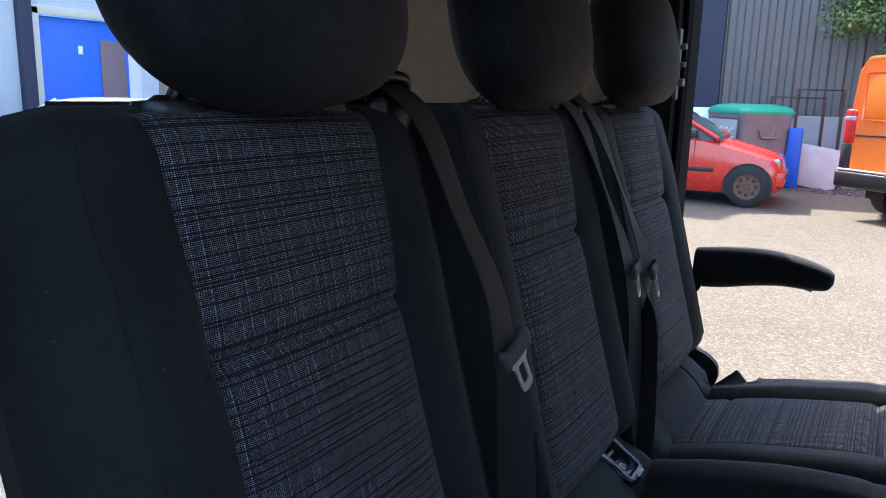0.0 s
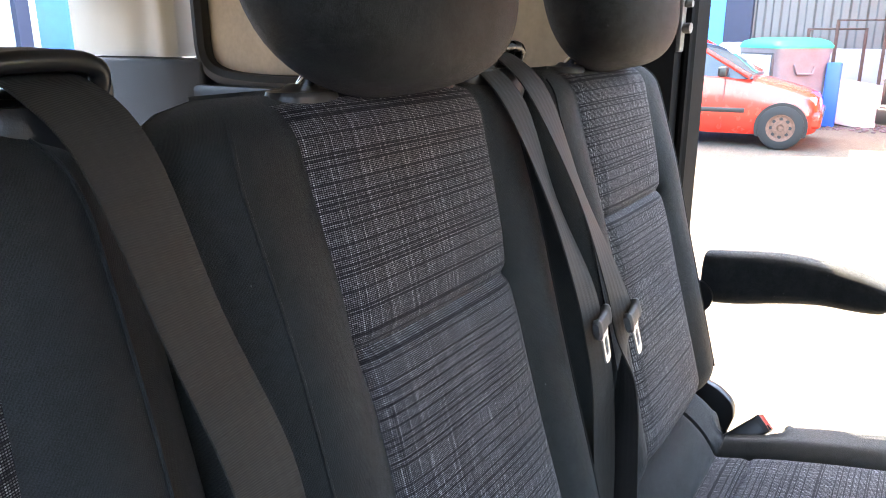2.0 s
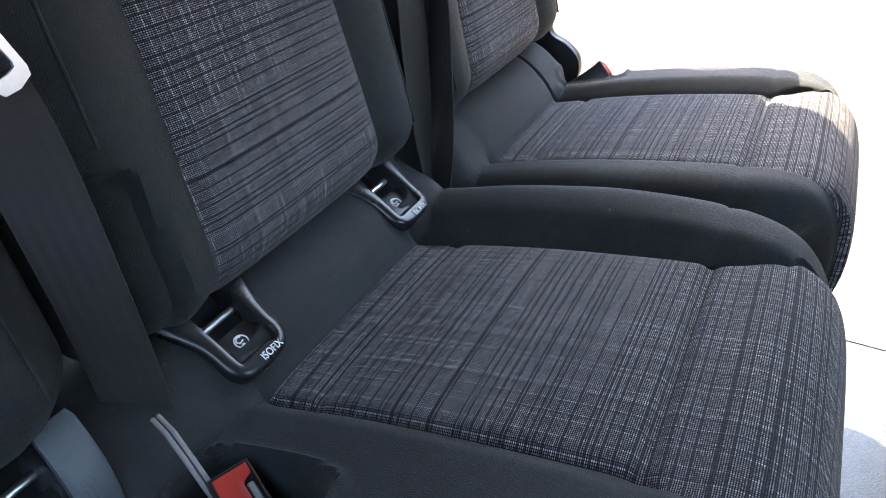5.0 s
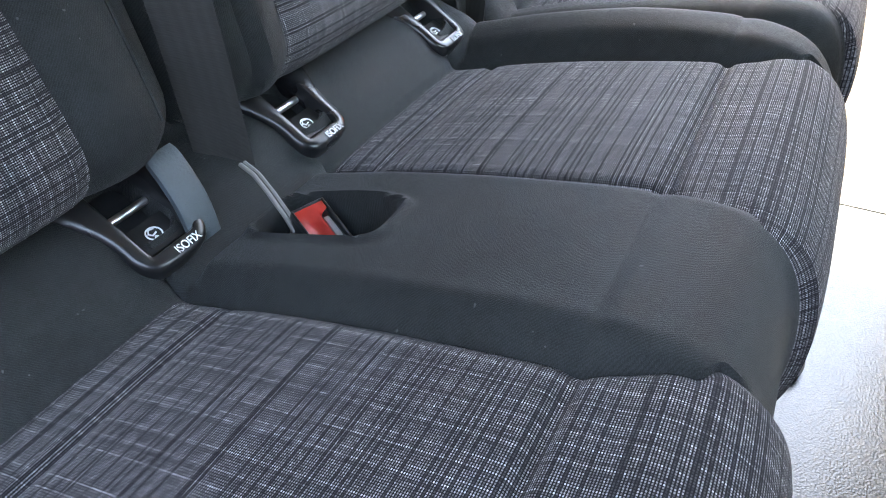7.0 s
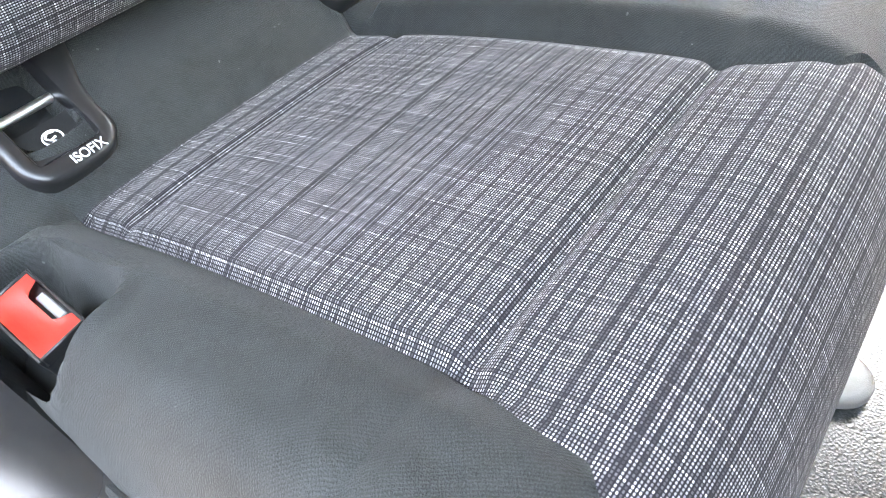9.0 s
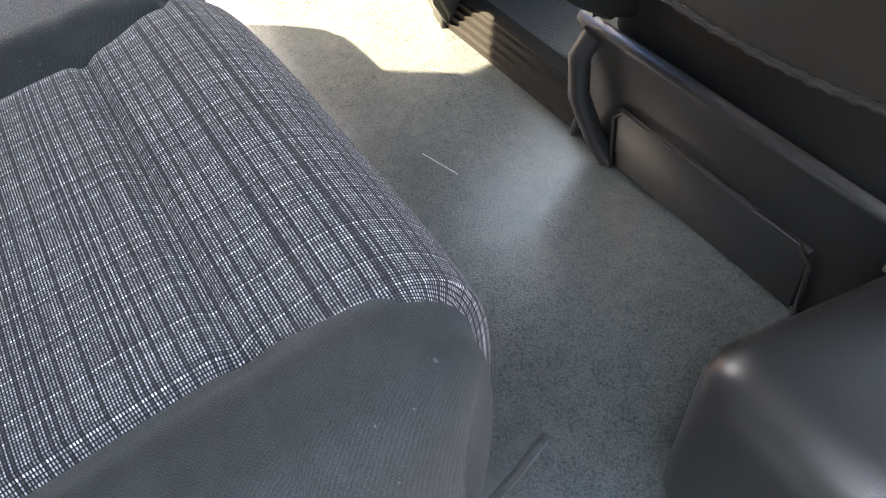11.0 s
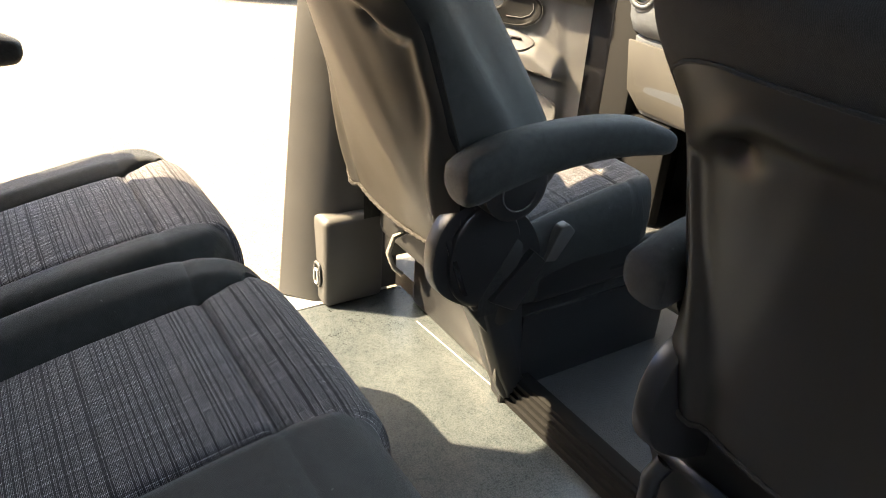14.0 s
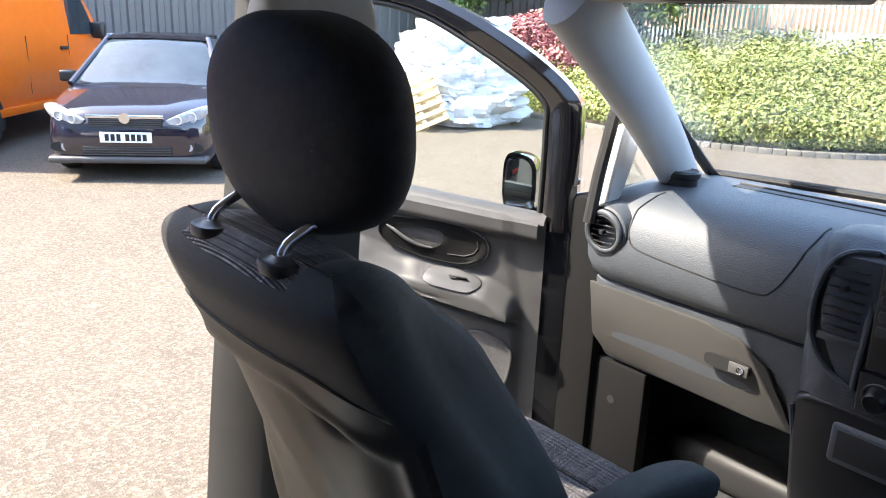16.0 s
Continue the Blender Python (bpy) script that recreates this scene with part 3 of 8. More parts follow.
def cushion(parent, xa, xb, inserts, dy=0.0, dz=0.0, pockets=(), length=1.0, low=0.30, start_y=-1.0, corner=0.05, hump=0.0):
    """A padded seat cushion between xa and xb. inserts: spans of plaid cloth; pockets: (x, y, rx, ry, depth) hollows."""
    base = [(-0.11, 0.490), (-0.075, 0.500), (-0.045, 0.501), (-0.015, 0.489), (0.012, 0.468), (0.029, 0.447), (0.039, 0.434), (0.06, 0.438), (0.088, 0.446), (0.13, 0.458), (0.2, 0.474), (0.28, 0.489), (0.33, 0.497), (0.348, 0.497), (0.366, 0.501), (0.40, 0.504), (0.425, 0.500), (0.446, 0.486), (0.460, 0.463), (0.468, 0.43), (0.470, 0.39), (0.463, 0.35), (0.448, 0.318), (0.43, low), (0.30, low - 0.005)]
    path = [p for p in (along(base, k / 380) for k in range(381)) if p[0] >= start_y]
    path = [(y * length + dy, z + dz) for y, z in path]
    run = [0.0]
    for p, q in zip(path, path[1:]):
        run.append(run[-1] + math.hypot(q[0] - p[0], q[1] - p[1]))
    cols = []
    spans = sorted(inserts)
    marks = [xa]
    for a, b in spans:
        marks += [a, b]
    marks.append(xb)
    tags = []
    for k in range(len(marks) - 1):
        a, b = marks[k], marks[k + 1]
        ins_ = k % 2 == 1
        cnt = 34 if ins_ else max(14, int((b - a) / 0.0042))
        for j in range(cnt):
            f = j / cnt
            tags.append((k, f, ins_))
    tags.append((len(marks) - 2, 1.0, False))
    grid, uvs = [], []
    for i, (y, z) in enumerate(path):
        y1, z1 = path[min(i + 1, len(path) - 1)]
        y0, z0 = path[max(i - 1, 0)]
        ty, tz = y1 - y0, z1 - z0
        ln = math.hypot(ty, tz) or 1
        ny, nz = -tz / ln, ty / ln
        yl = (y - dy) / length
        wide = 0.014 * smooth01((yl - 0.34) / 0.06) + 0.014 * smooth01((yl - 0.408) / 0.012)
        if z - dz < 0.46 and yl > 0.43:
            wide = 0.028
        row, uvr = [], []
        for k, f, ins_ in tags:
            a, b = marks[k], marks[k + 1]
            sa = wide * (1 if k % 2 == 0 and k > 0 else -1) if k > 0 else 0.0
            sb = wide * (1 if k % 2 == 1 else -1) if k + 1 < len(marks) - 1 else 0.0
            x = lerp(a + sa, b + sb, f)
            n = 0.0
            if ins_:
                e = min(f, 1 - f)
                n = 0.005 * (1 - (2 * f - 1) ** 4) - 0.006 * math.exp(-(e / 0.018) ** 2)
                g = math.exp(-((yl - 0.088) / 0.006) ** 2) * 0.006 + math.exp(-((yl - 0.348) / 0.0055) ** 2) * 0.0052
                if z - dz > 0.42:
                    n -= g * (1 - math.exp(-(e / 0.05) ** 2) * 0.5)
                n += 0.006 * smooth01((yl - 0.37) / 0.04) * (1 - smooth01((yl - 0.48) / 0.03))
            else:
                outer_l, outer_r = k == 0, k == len(marks) - 2
                d_in = min((x - a) if not outer_l else 9, (b - x) if not outer_r else 9)
                n = 0.016 * smooth01(d_in / 0.03) - 0.006 * math.exp(-(d_in / 0.004) ** 2)
                n *= 1 - 0.9 * smooth01((yl - 0.36) / 0.10)
                n -= 0.012 * smooth01((yl - 0.40) / 0.08) * smooth01(d_in / 0.05)
                if yl < 0.05:
                    n *= smooth01((yl - 0.02) / 0.03)
                if outer_l and hump:
                    n += hump * smooth01((b - x) / 0.06) * smooth01((yl + 0.02) / 0.06) * (1 - 0.75 * smooth01((yl - 0.22) / 0.22))
                d_out = min((x - a) if outer_l else 9, (b - x) if outer_r else 9)
                if d_out < 0.05:
                    t = 1 - d_out / 0.05
                    n -= 0.085 * (1 - math.sqrt(max(0.0, 1 - t ** 2.2)))
            turn = corner * min(1.0, max(0.0, (yl - 0.33) / 0.15)) ** 2
            x -= turn * smooth01((x - (xb - 0.13)) / 0.13)
            x += turn * smooth01(((xa + 0.13) - x) / 0.13)
            px, py, pz = x, y + ny * n, z + nz * n
            for (cx, cy, rx, ry, dep) in pockets:
                q = (((x - cx) / rx) ** 4 + ((y - cy) / ry) ** 4) ** 0.25
                if q < 1.35 and yl < 0.3:
                    pz -= dep * (1 - smooth01((q - 0.8) / 0.28))
                    pz += 0.004 * math.exp(-((q - 1.14) / 0.08) ** 2)
            row.append(Vector((px, py, pz)))
            uvr.append((x, run[i]))
        row.insert(0, Vector((row[0].x + 0.004, row[0].y, min(row[0].z, low + dz + 0.03))))
        uvr.insert(0, uvr[0])
        row.append(Vector((row[-1].x - 0.004, row[-1].y, min(row[-1].z, low + dz + 0.03))))
        uvr.append(uvr[-1])
        grid.append(row)
        uvs.append(uvr)
    ins_cols = {j + 1 for j, (k, f, ins_) in enumerate(tags) if ins_}
    start = min(range(len(path)), key=lambda i: abs((path[i][0] - dy) / length - 0.039))

    def is_insert(i, j):
        return j in ins_cols and i >= start
    cover, cloth = split_grid(grid, uvs, is_insert)
    part("cushion_cover", cover, CLOTH, parent, "plain dark charcoal cloth cushion")
    # one plaid panel a seat
    bm_all = cloth
    bm_all.verts.ensure_lookup_table()
    for a, b in spans:
        one = bm_all.copy()
        bmesh.ops.delete(one, geom=[f for f in one.faces if not (a - 0.04 < f.calc_center_median().x < b + 0.04)], context="FACES")
        part("cushion_insert", one, WEAVE, parent, "plaid woven cloth panel with cross seams")
    bm_all.free()

# ---- ground ----
GZ = -0.52
bm = B()
sheet(bm, [[(x, y, GZ) for x in (-900, -60, -20, 0, 20, 60, 900)] for y in (-900, -60, -20, 0, 20, 60, 900)])
setting("ground", bm, ASPHALT, "worn pale brown tarmac yard with exposed stones", False)

# ---- van body: floor, sills, walls, roof ----
ROOF = 1.45
bm = B()
box(bm, -0.775, 0.775, -1.92, 1.028, -0.03, 0.0)
setting("floor", bm, FLOOR, "grey pebbled rubber van floor", False)
bm = B()
box(bm, -0.86, 0.86, 1.045, 2.2, -0.03, 0.028)
setting("floor_front", bm, CABFLOOR, "dark pebbled rubber cab floor", False)
for side, sx in (("nearside", -1), ("offside", 1)):
    bm = B()
    prism(bm, [(0.777, -0.03), (0.777, 0.002), (0.90, -0.008), (0.905, -0.03), (0.905, -0.12), (0.777, -0.12)], 1, -0.14, 0.99)
    for v in bm.verts:
        v.co.x *= sx
    bmesh.ops.recalc_face_normals(bm, faces=bm.faces[:])
    setting("sill_" + side, bm, SILLMAT, "grey rubber door sill plate", False)
    bm = B()
    box(bm, -0.93, -0.86, -2.0, 2.4, -0.40, -0.125, 0.02)
    for v in bm.verts:
        v.co.x *= -sx
    bmesh.ops.recalc_face_normals(bm, faces=bm.faces[:])
    setting("rocker_" + side, bm, BLACKPAINT, "black painted sill panel under the door")
# floor seam line beside the seat
bm = B()
tube(bm, [(-0.60, 0.98, 0.001), (-0.29, 1.0, 0.001)], 0.0018, 6)
setting("trim_floor_seam", bm, SILLMAT, "raised joint in the rubber floor")

# ribbed nosing of the step up to the cab
bm = B()
prof = [(1.018, 0.0), (1.02, 0.008)]
for k in range(4):
    z = 0.008 + 0.0125 * k
    y = 1.02 + 0.007 * k
    prof += [(y - 0.004, z + 0.001), (y - 0.004, z + 0.007), (y + 0.003, z + 0.0085), (y + 0.004, z + 0.0125)]
prof += [(1.055, 0.062), (1.075, 0.060), (1.08, 0.028), (1.08, -0.02), (1.03, -0.02)]
prism(bm, [(y - 0.028, z) for y, z in prof], 0, -0.252, 0.142)
nosing = tagged(part("step_nosing", bm, MATTBLACK, None), "black ribbed plastic step edge on the floor", "step trim")
for x in (-0.252, 0.142):
    bm = B()
    tube(bm, [(x, 0.984, 0.0), (x, 0.986, 0.02), (x, 1.002, 0.055), (x, 1.027, 0.066), (x, 1.052, 0.06)], 0.006, 8)
    part("end_cap", bm, PLASTIC, nosing)

# roof with headlining, closed round the top
bm = B()
rows = []
for y in np.linspace(-1.93, 1.72, 12):
    rows.append([(x, y, ROOF + 0.05 * (1 - (x / 0.8) ** 2) - 0.06 * max(0, abs(x) - 0.62) / 0.18) for x in np.linspace(-0.80, 0.80, 17)])
sheet(bm, rows)
bmesh.ops.solidify(bm, geom=bm.faces[:], thickness=-0.05)
setting("ceiling", bm, ROOFCLOTH, "pale cloth headlining under the roof")
# outer roof skin with pressed ribs
bm = B()
rows = []
for y in np.linspace(-1.95, 1.74, 24):
    rows.append([(x, y, ROOF + 0.075 + 0.06 * (1 - (x / 0.86) ** 2) + 0.004 * math.cos(x * 42) - 0.07 * max(0.0, (abs(x) - 0.66) / 0.2) ** 2) for x in np.linspace(-0.90, 0.90, 49)])
sheet(bm, rows)
bmesh.ops.solidify(bm, geom=bm.faces[:], thickness=-0.004)
setting("roof", bm, BLACKPAINT, "black painted van roof")

# rear quarters behind the bench: pillar, wall below the window line, panelled window, rear corner post
for side, sx in (("nearside", -1), ("offside", 1)):
    def flip(bm, sx=sx):
        for v in bm.verts:
            v.co.x *= -sx
        bmesh.ops.recalc_face_normals(bm, faces=bm.faces[:])
        return bm
    bm = B()
    box(bm, -0.90, -0.80, -1.62, -0.25, -0.4, 0.905, 0.012)
    setting("wall_" + side, flip(bm), GRAINED, "dark lower side wall of the load space")
    bm = B()
    box(bm, -0.845, -0.79, -1.40, -0.25, 0.90, 0.955, 0.01)
    setting("trim_waist_" + side, flip(bm), PLASTIC, "black waist rail under the window panel")
    bm = B()
    box(bm, -0.815, -0.788, -1.32, -0.25, 0.885, 0.915, 0.006)
    setting("trim_rail_" + side, flip(bm), GREYPLASTIC, "grey rail along the side wall")
    bm = B()
    # panel with a rounded frame
    out = ellipse(-0.83, 1.175, 0.55, 0.215, 48, 7)
    prism(bm, out, 0, -0.86, -0.835)
    setting("wall_panel_" + side, flip(bm), BEIGE, "dusty cream blanking panel in the window")
    bm = B()
    tube(bm, [(-0.825, y, z) for y, z in out], 0.024, 8, True)
    setting("trim_seal_" + side, flip(bm), RUBBER, "black rubber seal round the window panel")
    bm = B()
    box(bm, -0.90, -0.842, -1.42, -0.25, 0.90, 1.42, 0.01)
    setting("wall_upper_" + side, flip(bm), BLACKPAINT, "black painted upper side of the van")
    # rear corner post with a soft pressed groove
    bm = B()
    prof = [(-0.806 + 0.016 * smooth01((-1.457 - y) / 0.03) - 0.016 * math.exp(-((y + 1.585) / 0.045) ** 2) + 0.008 * math.exp(-((y + 1.50) / 0.03) ** 2), y) for y in np.linspace(-1.457, -1.91, 48)] + [(-0.92, -1.92), (-0.92, -1.457)]
    prism(bm, prof, 2, 1.022, 1.42)
    setting("trim_corner_" + side, flip(bm), LIGHTTRIM, "pale moulded rear corner post")
    bm = B()
    prism(bm, [(-0.80, -1.36), (-0.772, -1.45), (-0.765, -1.60), (-0.77, -1.90), (-0.90, -1.92), (-0.90, -1.36)], 2, -0.4, 1.018)
    bevel_all(bm, 0.012, 3)
    setting("trim_corner_low_" + side, flip(bm), GRAINED, "dark moulded rear corner trim")
    # pillar behind the door opening, with seal and latch plate
    bm = B()
    prism(bm, [(-0.79, -0.275), (-0.785, -0.19), (-0.815, -0.145), (-0.845, -0.14), (-0.87, -0.125), (-0.93, -0.12), (-0.93, -0.275)], 2, -0.4, 1.42)
    setting("pillar_" + side, flip(bm), MATTBLACK, "black painted pillar behind the sliding door opening", False)
    bm = B()
    tube(bm, [(-0.85, -0.135, z) for z in np.linspace(-0.05, 1.4, 12)], 0.009, 8)
    setting("trim_door_seal_" + side, flip(bm), MATTBLACK, "black rubber door seal along the pillar")
    bm = B()
    box(bm, -0.842, -0.818, -0.150, -0.137, 1.05, 1.21, 0.003)
    cyl(bm, (-0.830, -0.150, 1.09), (-0.828, -0.124, 1.09), 0.009, 10)
    cyl(bm, (-0.830, -0.150, 1.13), (-0.828, -0.124, 1.13), 0.006, 10)
    cyl(bm, (-0.830, -0.150, 1.17), (-0.828, -0.124, 1.17), 0.007, 10)
    solid("latch_plate", flip(bm), RIMSTEEL, "worn steel latch plate bolted to the black pillar", "latch")
    # roof side rail over the door
    bm = B()
    box(bm, -0.93, -0.84, -0.25, 2.0, 1.41, 1.50, 0.03)
    setting("rail_" + side, flip(bm), BLACKPAINT, "black roof rail over the door opening")
bm = B()
box(bm, -0.90, 0.90, -1.95, -1.84, 1.34, 1.46, 0.02)
setting("wall_rear_header", bm, BLACKPAINT, "black header over the open rear doorway")
bm = B()
box(bm, -0.86, 0.86, -1.97, -1.88, -0.35, -0.03, 0.02)
setting("wall_rear_sill", bm, GREYPLASTIC, "rear bumper sill")

# ---- the rear bench ----
def isofix(x, group_parent):
    """A black child-seat bracket guide with a hollow mouth, a round mark and white lettering."""
    t = thing("isofix_guide", (x, -0.02, 0.46), "black plastic child seat bracket guide in the seat crease", "seat guide", "child seat guides")
    M = Matrix.Translation((x, 0.010, 0.4755)) @ Matrix.Rotation(radians(-34), 4, "X") @ Matrix.Diagonal((1.06, 1.0, 1.0, 1.0))
    # frame: a tongue with flared sides round a square mouth
    side = [(0.050, -0.060), (0.044, -0.040), (0.037, -0.022), (0.034, -0.006), (0.034, 0.008), (0.031, 0.018), (0.023, 0.0265), (0.012, 0.029), (0.0, 0.0295)]
    mouth = [(0.021, -0.060), (0.021, -0.040), (0.021, -0.022), (0.021, -0.006), (0.021, 0.006), (0.0205, 0.0130), (0.017, 0.0145), (0.008, 0.0145), (0.0, 0.0145)]
    outer = [along(side, k / 32) for k in range(33)]
    inner = [along(mouth, k / 32) for k in range(33)]
    outer += [(-p, q) for p, q in reversed(outer[:-1])]
    inner += [(-p, q) for p, q in reversed(inner[:-1])]
    bm = B()
    rows = []
    for o, i_ in zip(outer, inner):
        def at(f):
            return lerp(o[0], i_[0], f), lerp(o[1], i_[1], f)
        rows.append([(*at(0), -0.014), (*at(0), 0.0), (*at(0.10), 0.0028), (*at(0.30), 0.0045), (*at(0.75), 0.0050), (*at(0.93), 0.0042), (*at(1.0), 0.002), (i_[0] * 0.93, i_[1] - 0.002, -0.026)])
    sheet(bm, rows)
    bmesh.ops.recalc_face_normals(bm, faces=bm.faces[:])
    moved(bm, M)
    part("guide_frame", bm, GUIDE, t)
    bm = B()
    box(bm, -0.0205, 0.0205, -0.065, 0.013, -0.028, -0.024)
    moved(bm, M)
    part("guide_floor", bm, PLASTIC, t)
    bm = B()
    cyl(bm, (-0.02, -0.03, -0.012), (0.02, -0.03, -0.012), 0.0035, 10)
    moved(bm, M)
    part("anchor_bar", bm, STEEL, t, "steel anchor bar")
    M2 = M @ Matrix.Translation((0, -0.002, -0.006)) @ Matrix.Rotation(radians(12), 4, "X")
    bm = B()
    box(bm, -0.0205, 0.0205, -0.014, 0.014, -0.003, 0.0)
    moved(bm, M2)
    part("mark_plate", bm, PLASTIC, t)
    bm = B()
    tube(bm, [M2 @ Vector((x2, y2, 0.0006)) for x2, y2 in ellipse(0, 0, 0.0062, 0.0062, 20)], 0.0007, 5, True)
    tube(bm, [M2 @ Vector((x2, y2, 0.0006)) for x2, y2 in ((-0.003, -0.004), (0.001, -0.005), (0.004, -0.002), (0.002, 0.001), (-0.002, 0.0))], 0.0008, 5)
    cyl(bm, M2 @ Vector((0.001, 0.004, 0.0)), M2 @ Vector((0.001, 0.004, 0.001)), 0.0018, 10)
    part("round_mark", bm, WHITEINK, t, "white printed ring mark")
    M3 = M @ Matrix.Translation((-0.007, 0.0222, 0.0056)) @ Matrix.Rotation(radians(180), 4, "Z") @ Matrix.Diagonal((0.82, 1.0, 1.0, 1.0))
    wire_text("lettering", "ISOFIX", 0.0098, M3, WHITEINK, t, "white printed word")


def buckle(at, m, label, slot=None):
    """A belt buckle: black housing with a rim, a dished red press button and a steel slot beside it."""
    t = thing("belt_buckle", at, label, "seat belt buckle", "belt buckles")
    bm = B()
    box(bm, -0.0265, 0.0265, -0.0155, 0.0155, -0.070, 0.004, 0.004, 3, m)
    part("housing", bm, PLASTIC, t)
    bm = B()
    for x0, x1, y0, y1 in ((-0.0265, 0.0265, -0.0155, -0.0135), (-0.0265, 0.0265, 0.0135, 0.0155), (-0.0265, -0.0245, -0.0135, 0.0135), (0.0245, 0.0265, -0.0135, 0.0135)):
        box(bm, x0, x1, y0, y1, 0.001, 0.0095, 0.0006, 1, m)
    part("rim", bm, PLASTIC, t, "worn black rim")
    bm = B()
    rows = []
    for i in range(19):
        x = lerp(-0.0243, 0.0243, i / 18)
        row = []
        for j in range(11):
            y = lerp(-0.0133, 0.0133, j / 10)
            notch = 1 - smooth01((abs(x) - 0.012) / 0.004)
            dish = 0.0028 * math.exp(-(x / 0.017) ** 4 - ((y + 0.002) / 0.008) ** 4)
            row.append(m @ Vector((x, lerp(y, min(y, 0.0045), notch), 0.0085 - dish)))
        rows.append(row)
    sheet(bm, rows)
    bmesh.ops.solidify(bm, geom=bm.faces[:], thickness=0.004)
    bmesh.ops.recalc_face_normals(bm, faces=bm.faces[:])
    part("press_button", bm, RED, t, "bright red press button")
    bm = B()
    box(bm, -0.0110, 0.0110, 0.0065, 0.0120, 0.002, 0.0050, 0.0008, 1, m)
    part("slot", bm, slot or PLATEGREY, t, "narrow belt slot")
    return t


single = thing("single_bench_seat", (-0.478, 0.2, 0.02), "single rear seat in charcoal cloth with plaid panels and an armrest", "seat", "rear bench seats")
double = thing("double_bench_seat", (0.25, 0.2, 0.02), "double rear bench seat in charcoal cloth with plaid panels", "bench seat", "rear bench seats")
for cx, owner in ((-0.478, single), (0.010, double), (0.492, double)):
    backrest(owner, (cx, -0.084, 0.854), 15.0, -0.352, 0.205, 0.239, 0.122, u0=cx, narrow=0.006, ins=(-0.345, 0.19), notch=cx == 0.010)
    headrest(owner, (cx, -0.142, 1.150), 12, hx=0.153, hz=0.118, hy=0.062, post_len=0.012, flange_z=1.040, bend=0.042)
GUIDES = (0.613, 0.336, 0.134, -0.135)
cushion(single, -0.715, -0.245, [(-0.598, -0.340)], pockets=[(-0.672, 0.075, 0.03, 0.05, 0.05)])
cushion(double, -0.232, 0.742, [(-0.128, 0.150), (0.352, 0.634)], pockets=[(0.252, 0.109, 0.030, 0.057, 0.05), (0.701, 0.119, 0.031, 0.054, 0.055)] + [(x, -0.022, 0.021, 0.030, 0.045) for x in GUIDES], hump=0.022)
# seat frames, legs and floor plates
for owner, xa, xb, legs in ((single, -0.69, -0.25, (-0.655, -0.270)), (double, -0.21, 0.74, (0.127, 0.502))):
    bm = B()
    box(bm, xa, xb, -0.05, 0.44, 0.24, 0.33, 0.02)
    part("seat_pan", bm, PLASTIC, owner, "black seat pan under the cushion")
    for lx in legs:
        bm = B()
        box(bm, lx - 0.02, lx + 0.02, 0.0, 0.40, 0.02, 0.26, 0.006)
        part("leg", bm, PLASTIC, owner, "black steel leg")
        if lx < 0.5:
            bm = B()
            rings = []
            for z, g in ((0.0, 0.006), (0.008, 0.006), (0.0085, 0.0), (0.016, 0.0), (0.020, 0.003), (0.022, 0.010)):
                out = [(lx + (0.041 - g) * math.cos(q), 0.496 + (0.041 - g) * math.sin(q), z) for q in (math.pi * k / 18 for k in range(19))]
                rings.append(out + [(lx - 0.041 + g, 0.05 + g, z), (lx + 0.041 - g, 0.05 + g, z)])
            loft(bm, rings)
            part("floor_plate", bm, PLATEGREY, owner, "rounded grey plastic cover over the floor mount")
# side cover of the bench at its outer end
bm = B()
rings = []
for x, g in ((0.726, 0.02), (0.738, 0.004), (0.775, 0.0), (0.795, 0.012), (0.802, 0.03)):
    rings.append([(x, 0.10 + (0.20 - g) * math.copysign(abs(math.cos(q)) ** 0.7, math.cos(q)), 0.300 + (0.15 - g) * math.copysign(abs(math.sin(q)) ** 0.7, math.sin(q))) for q in (2 * math.pi * k / 40 for k in range(40))])
loft(bm, rings)
part("side_cover", bm, GUIDE, double, "moulded black side cover")
bm = B()
tube(bm, [(0.742 - 0.05 * min(1.0, max(0.0, (y - 0.33) / 0.15)) ** 2, y, z) for y, z in ((0.0, 0.40), (0.08, 0.415), (0.2, 0.43), (0.30, 0.438), (0.38, 0.436), (0.44, 0.42), (0.475, 0.39))], 0.003, 8)
part("piping", bm, CLOTH, double)
# front mount with a slot at the outer end
mount = thing("seat_mount", (0.502, 0.45, 0.0), "dark plastic seat mount cover on the floor with a slot", "seat mount")


def mount_ring(r, z):
    out = [(0.502 + r * math.cos(q), 0.487 + r * math.sin(q), z) for q in (math.pi * k / 20 for k in range(21))]
    return out + [(0.502 - r, 0.30, z), (0.502 + r, 0.30, z)]


bm = B()
loft(bm, [mount_ring(r, z) for z, r in ((0.0, 0.046), (0.006, 0.046), (0.010, 0.045), (0.022, 0.040), (0.027, 0.034), (0.028, 0.028))])
part("cover", bm, PLASTIC, mount)
bm = B()
tube(bm, [(x, y, 0.0115) for x, y, z in mount_ring(0.0455, 0.0)[:21]], 0.0014, 6)
part("cover_lip", bm, GREYPLASTIC, mount)
bm = B()
prism(bm, [(0.502 + 0.013 * math.cos(q), 0.452 + 0.013 * math.sin(q)) for q in (math.pi * k / 12 for k in range(13))] + [(0.489, 0.36), (0.515, 0.36)], 2, 0.026, 0.0295)
part("slot", bm, RUBBER, mount)
bm = B()
box(bm, 0.490, 0.506, 0.36, 0.436, 0.028, 0.0325, 0.0015)
part("rail_tongue", bm, STEEL, mount, "bright steel rail tongue")
bm = B()
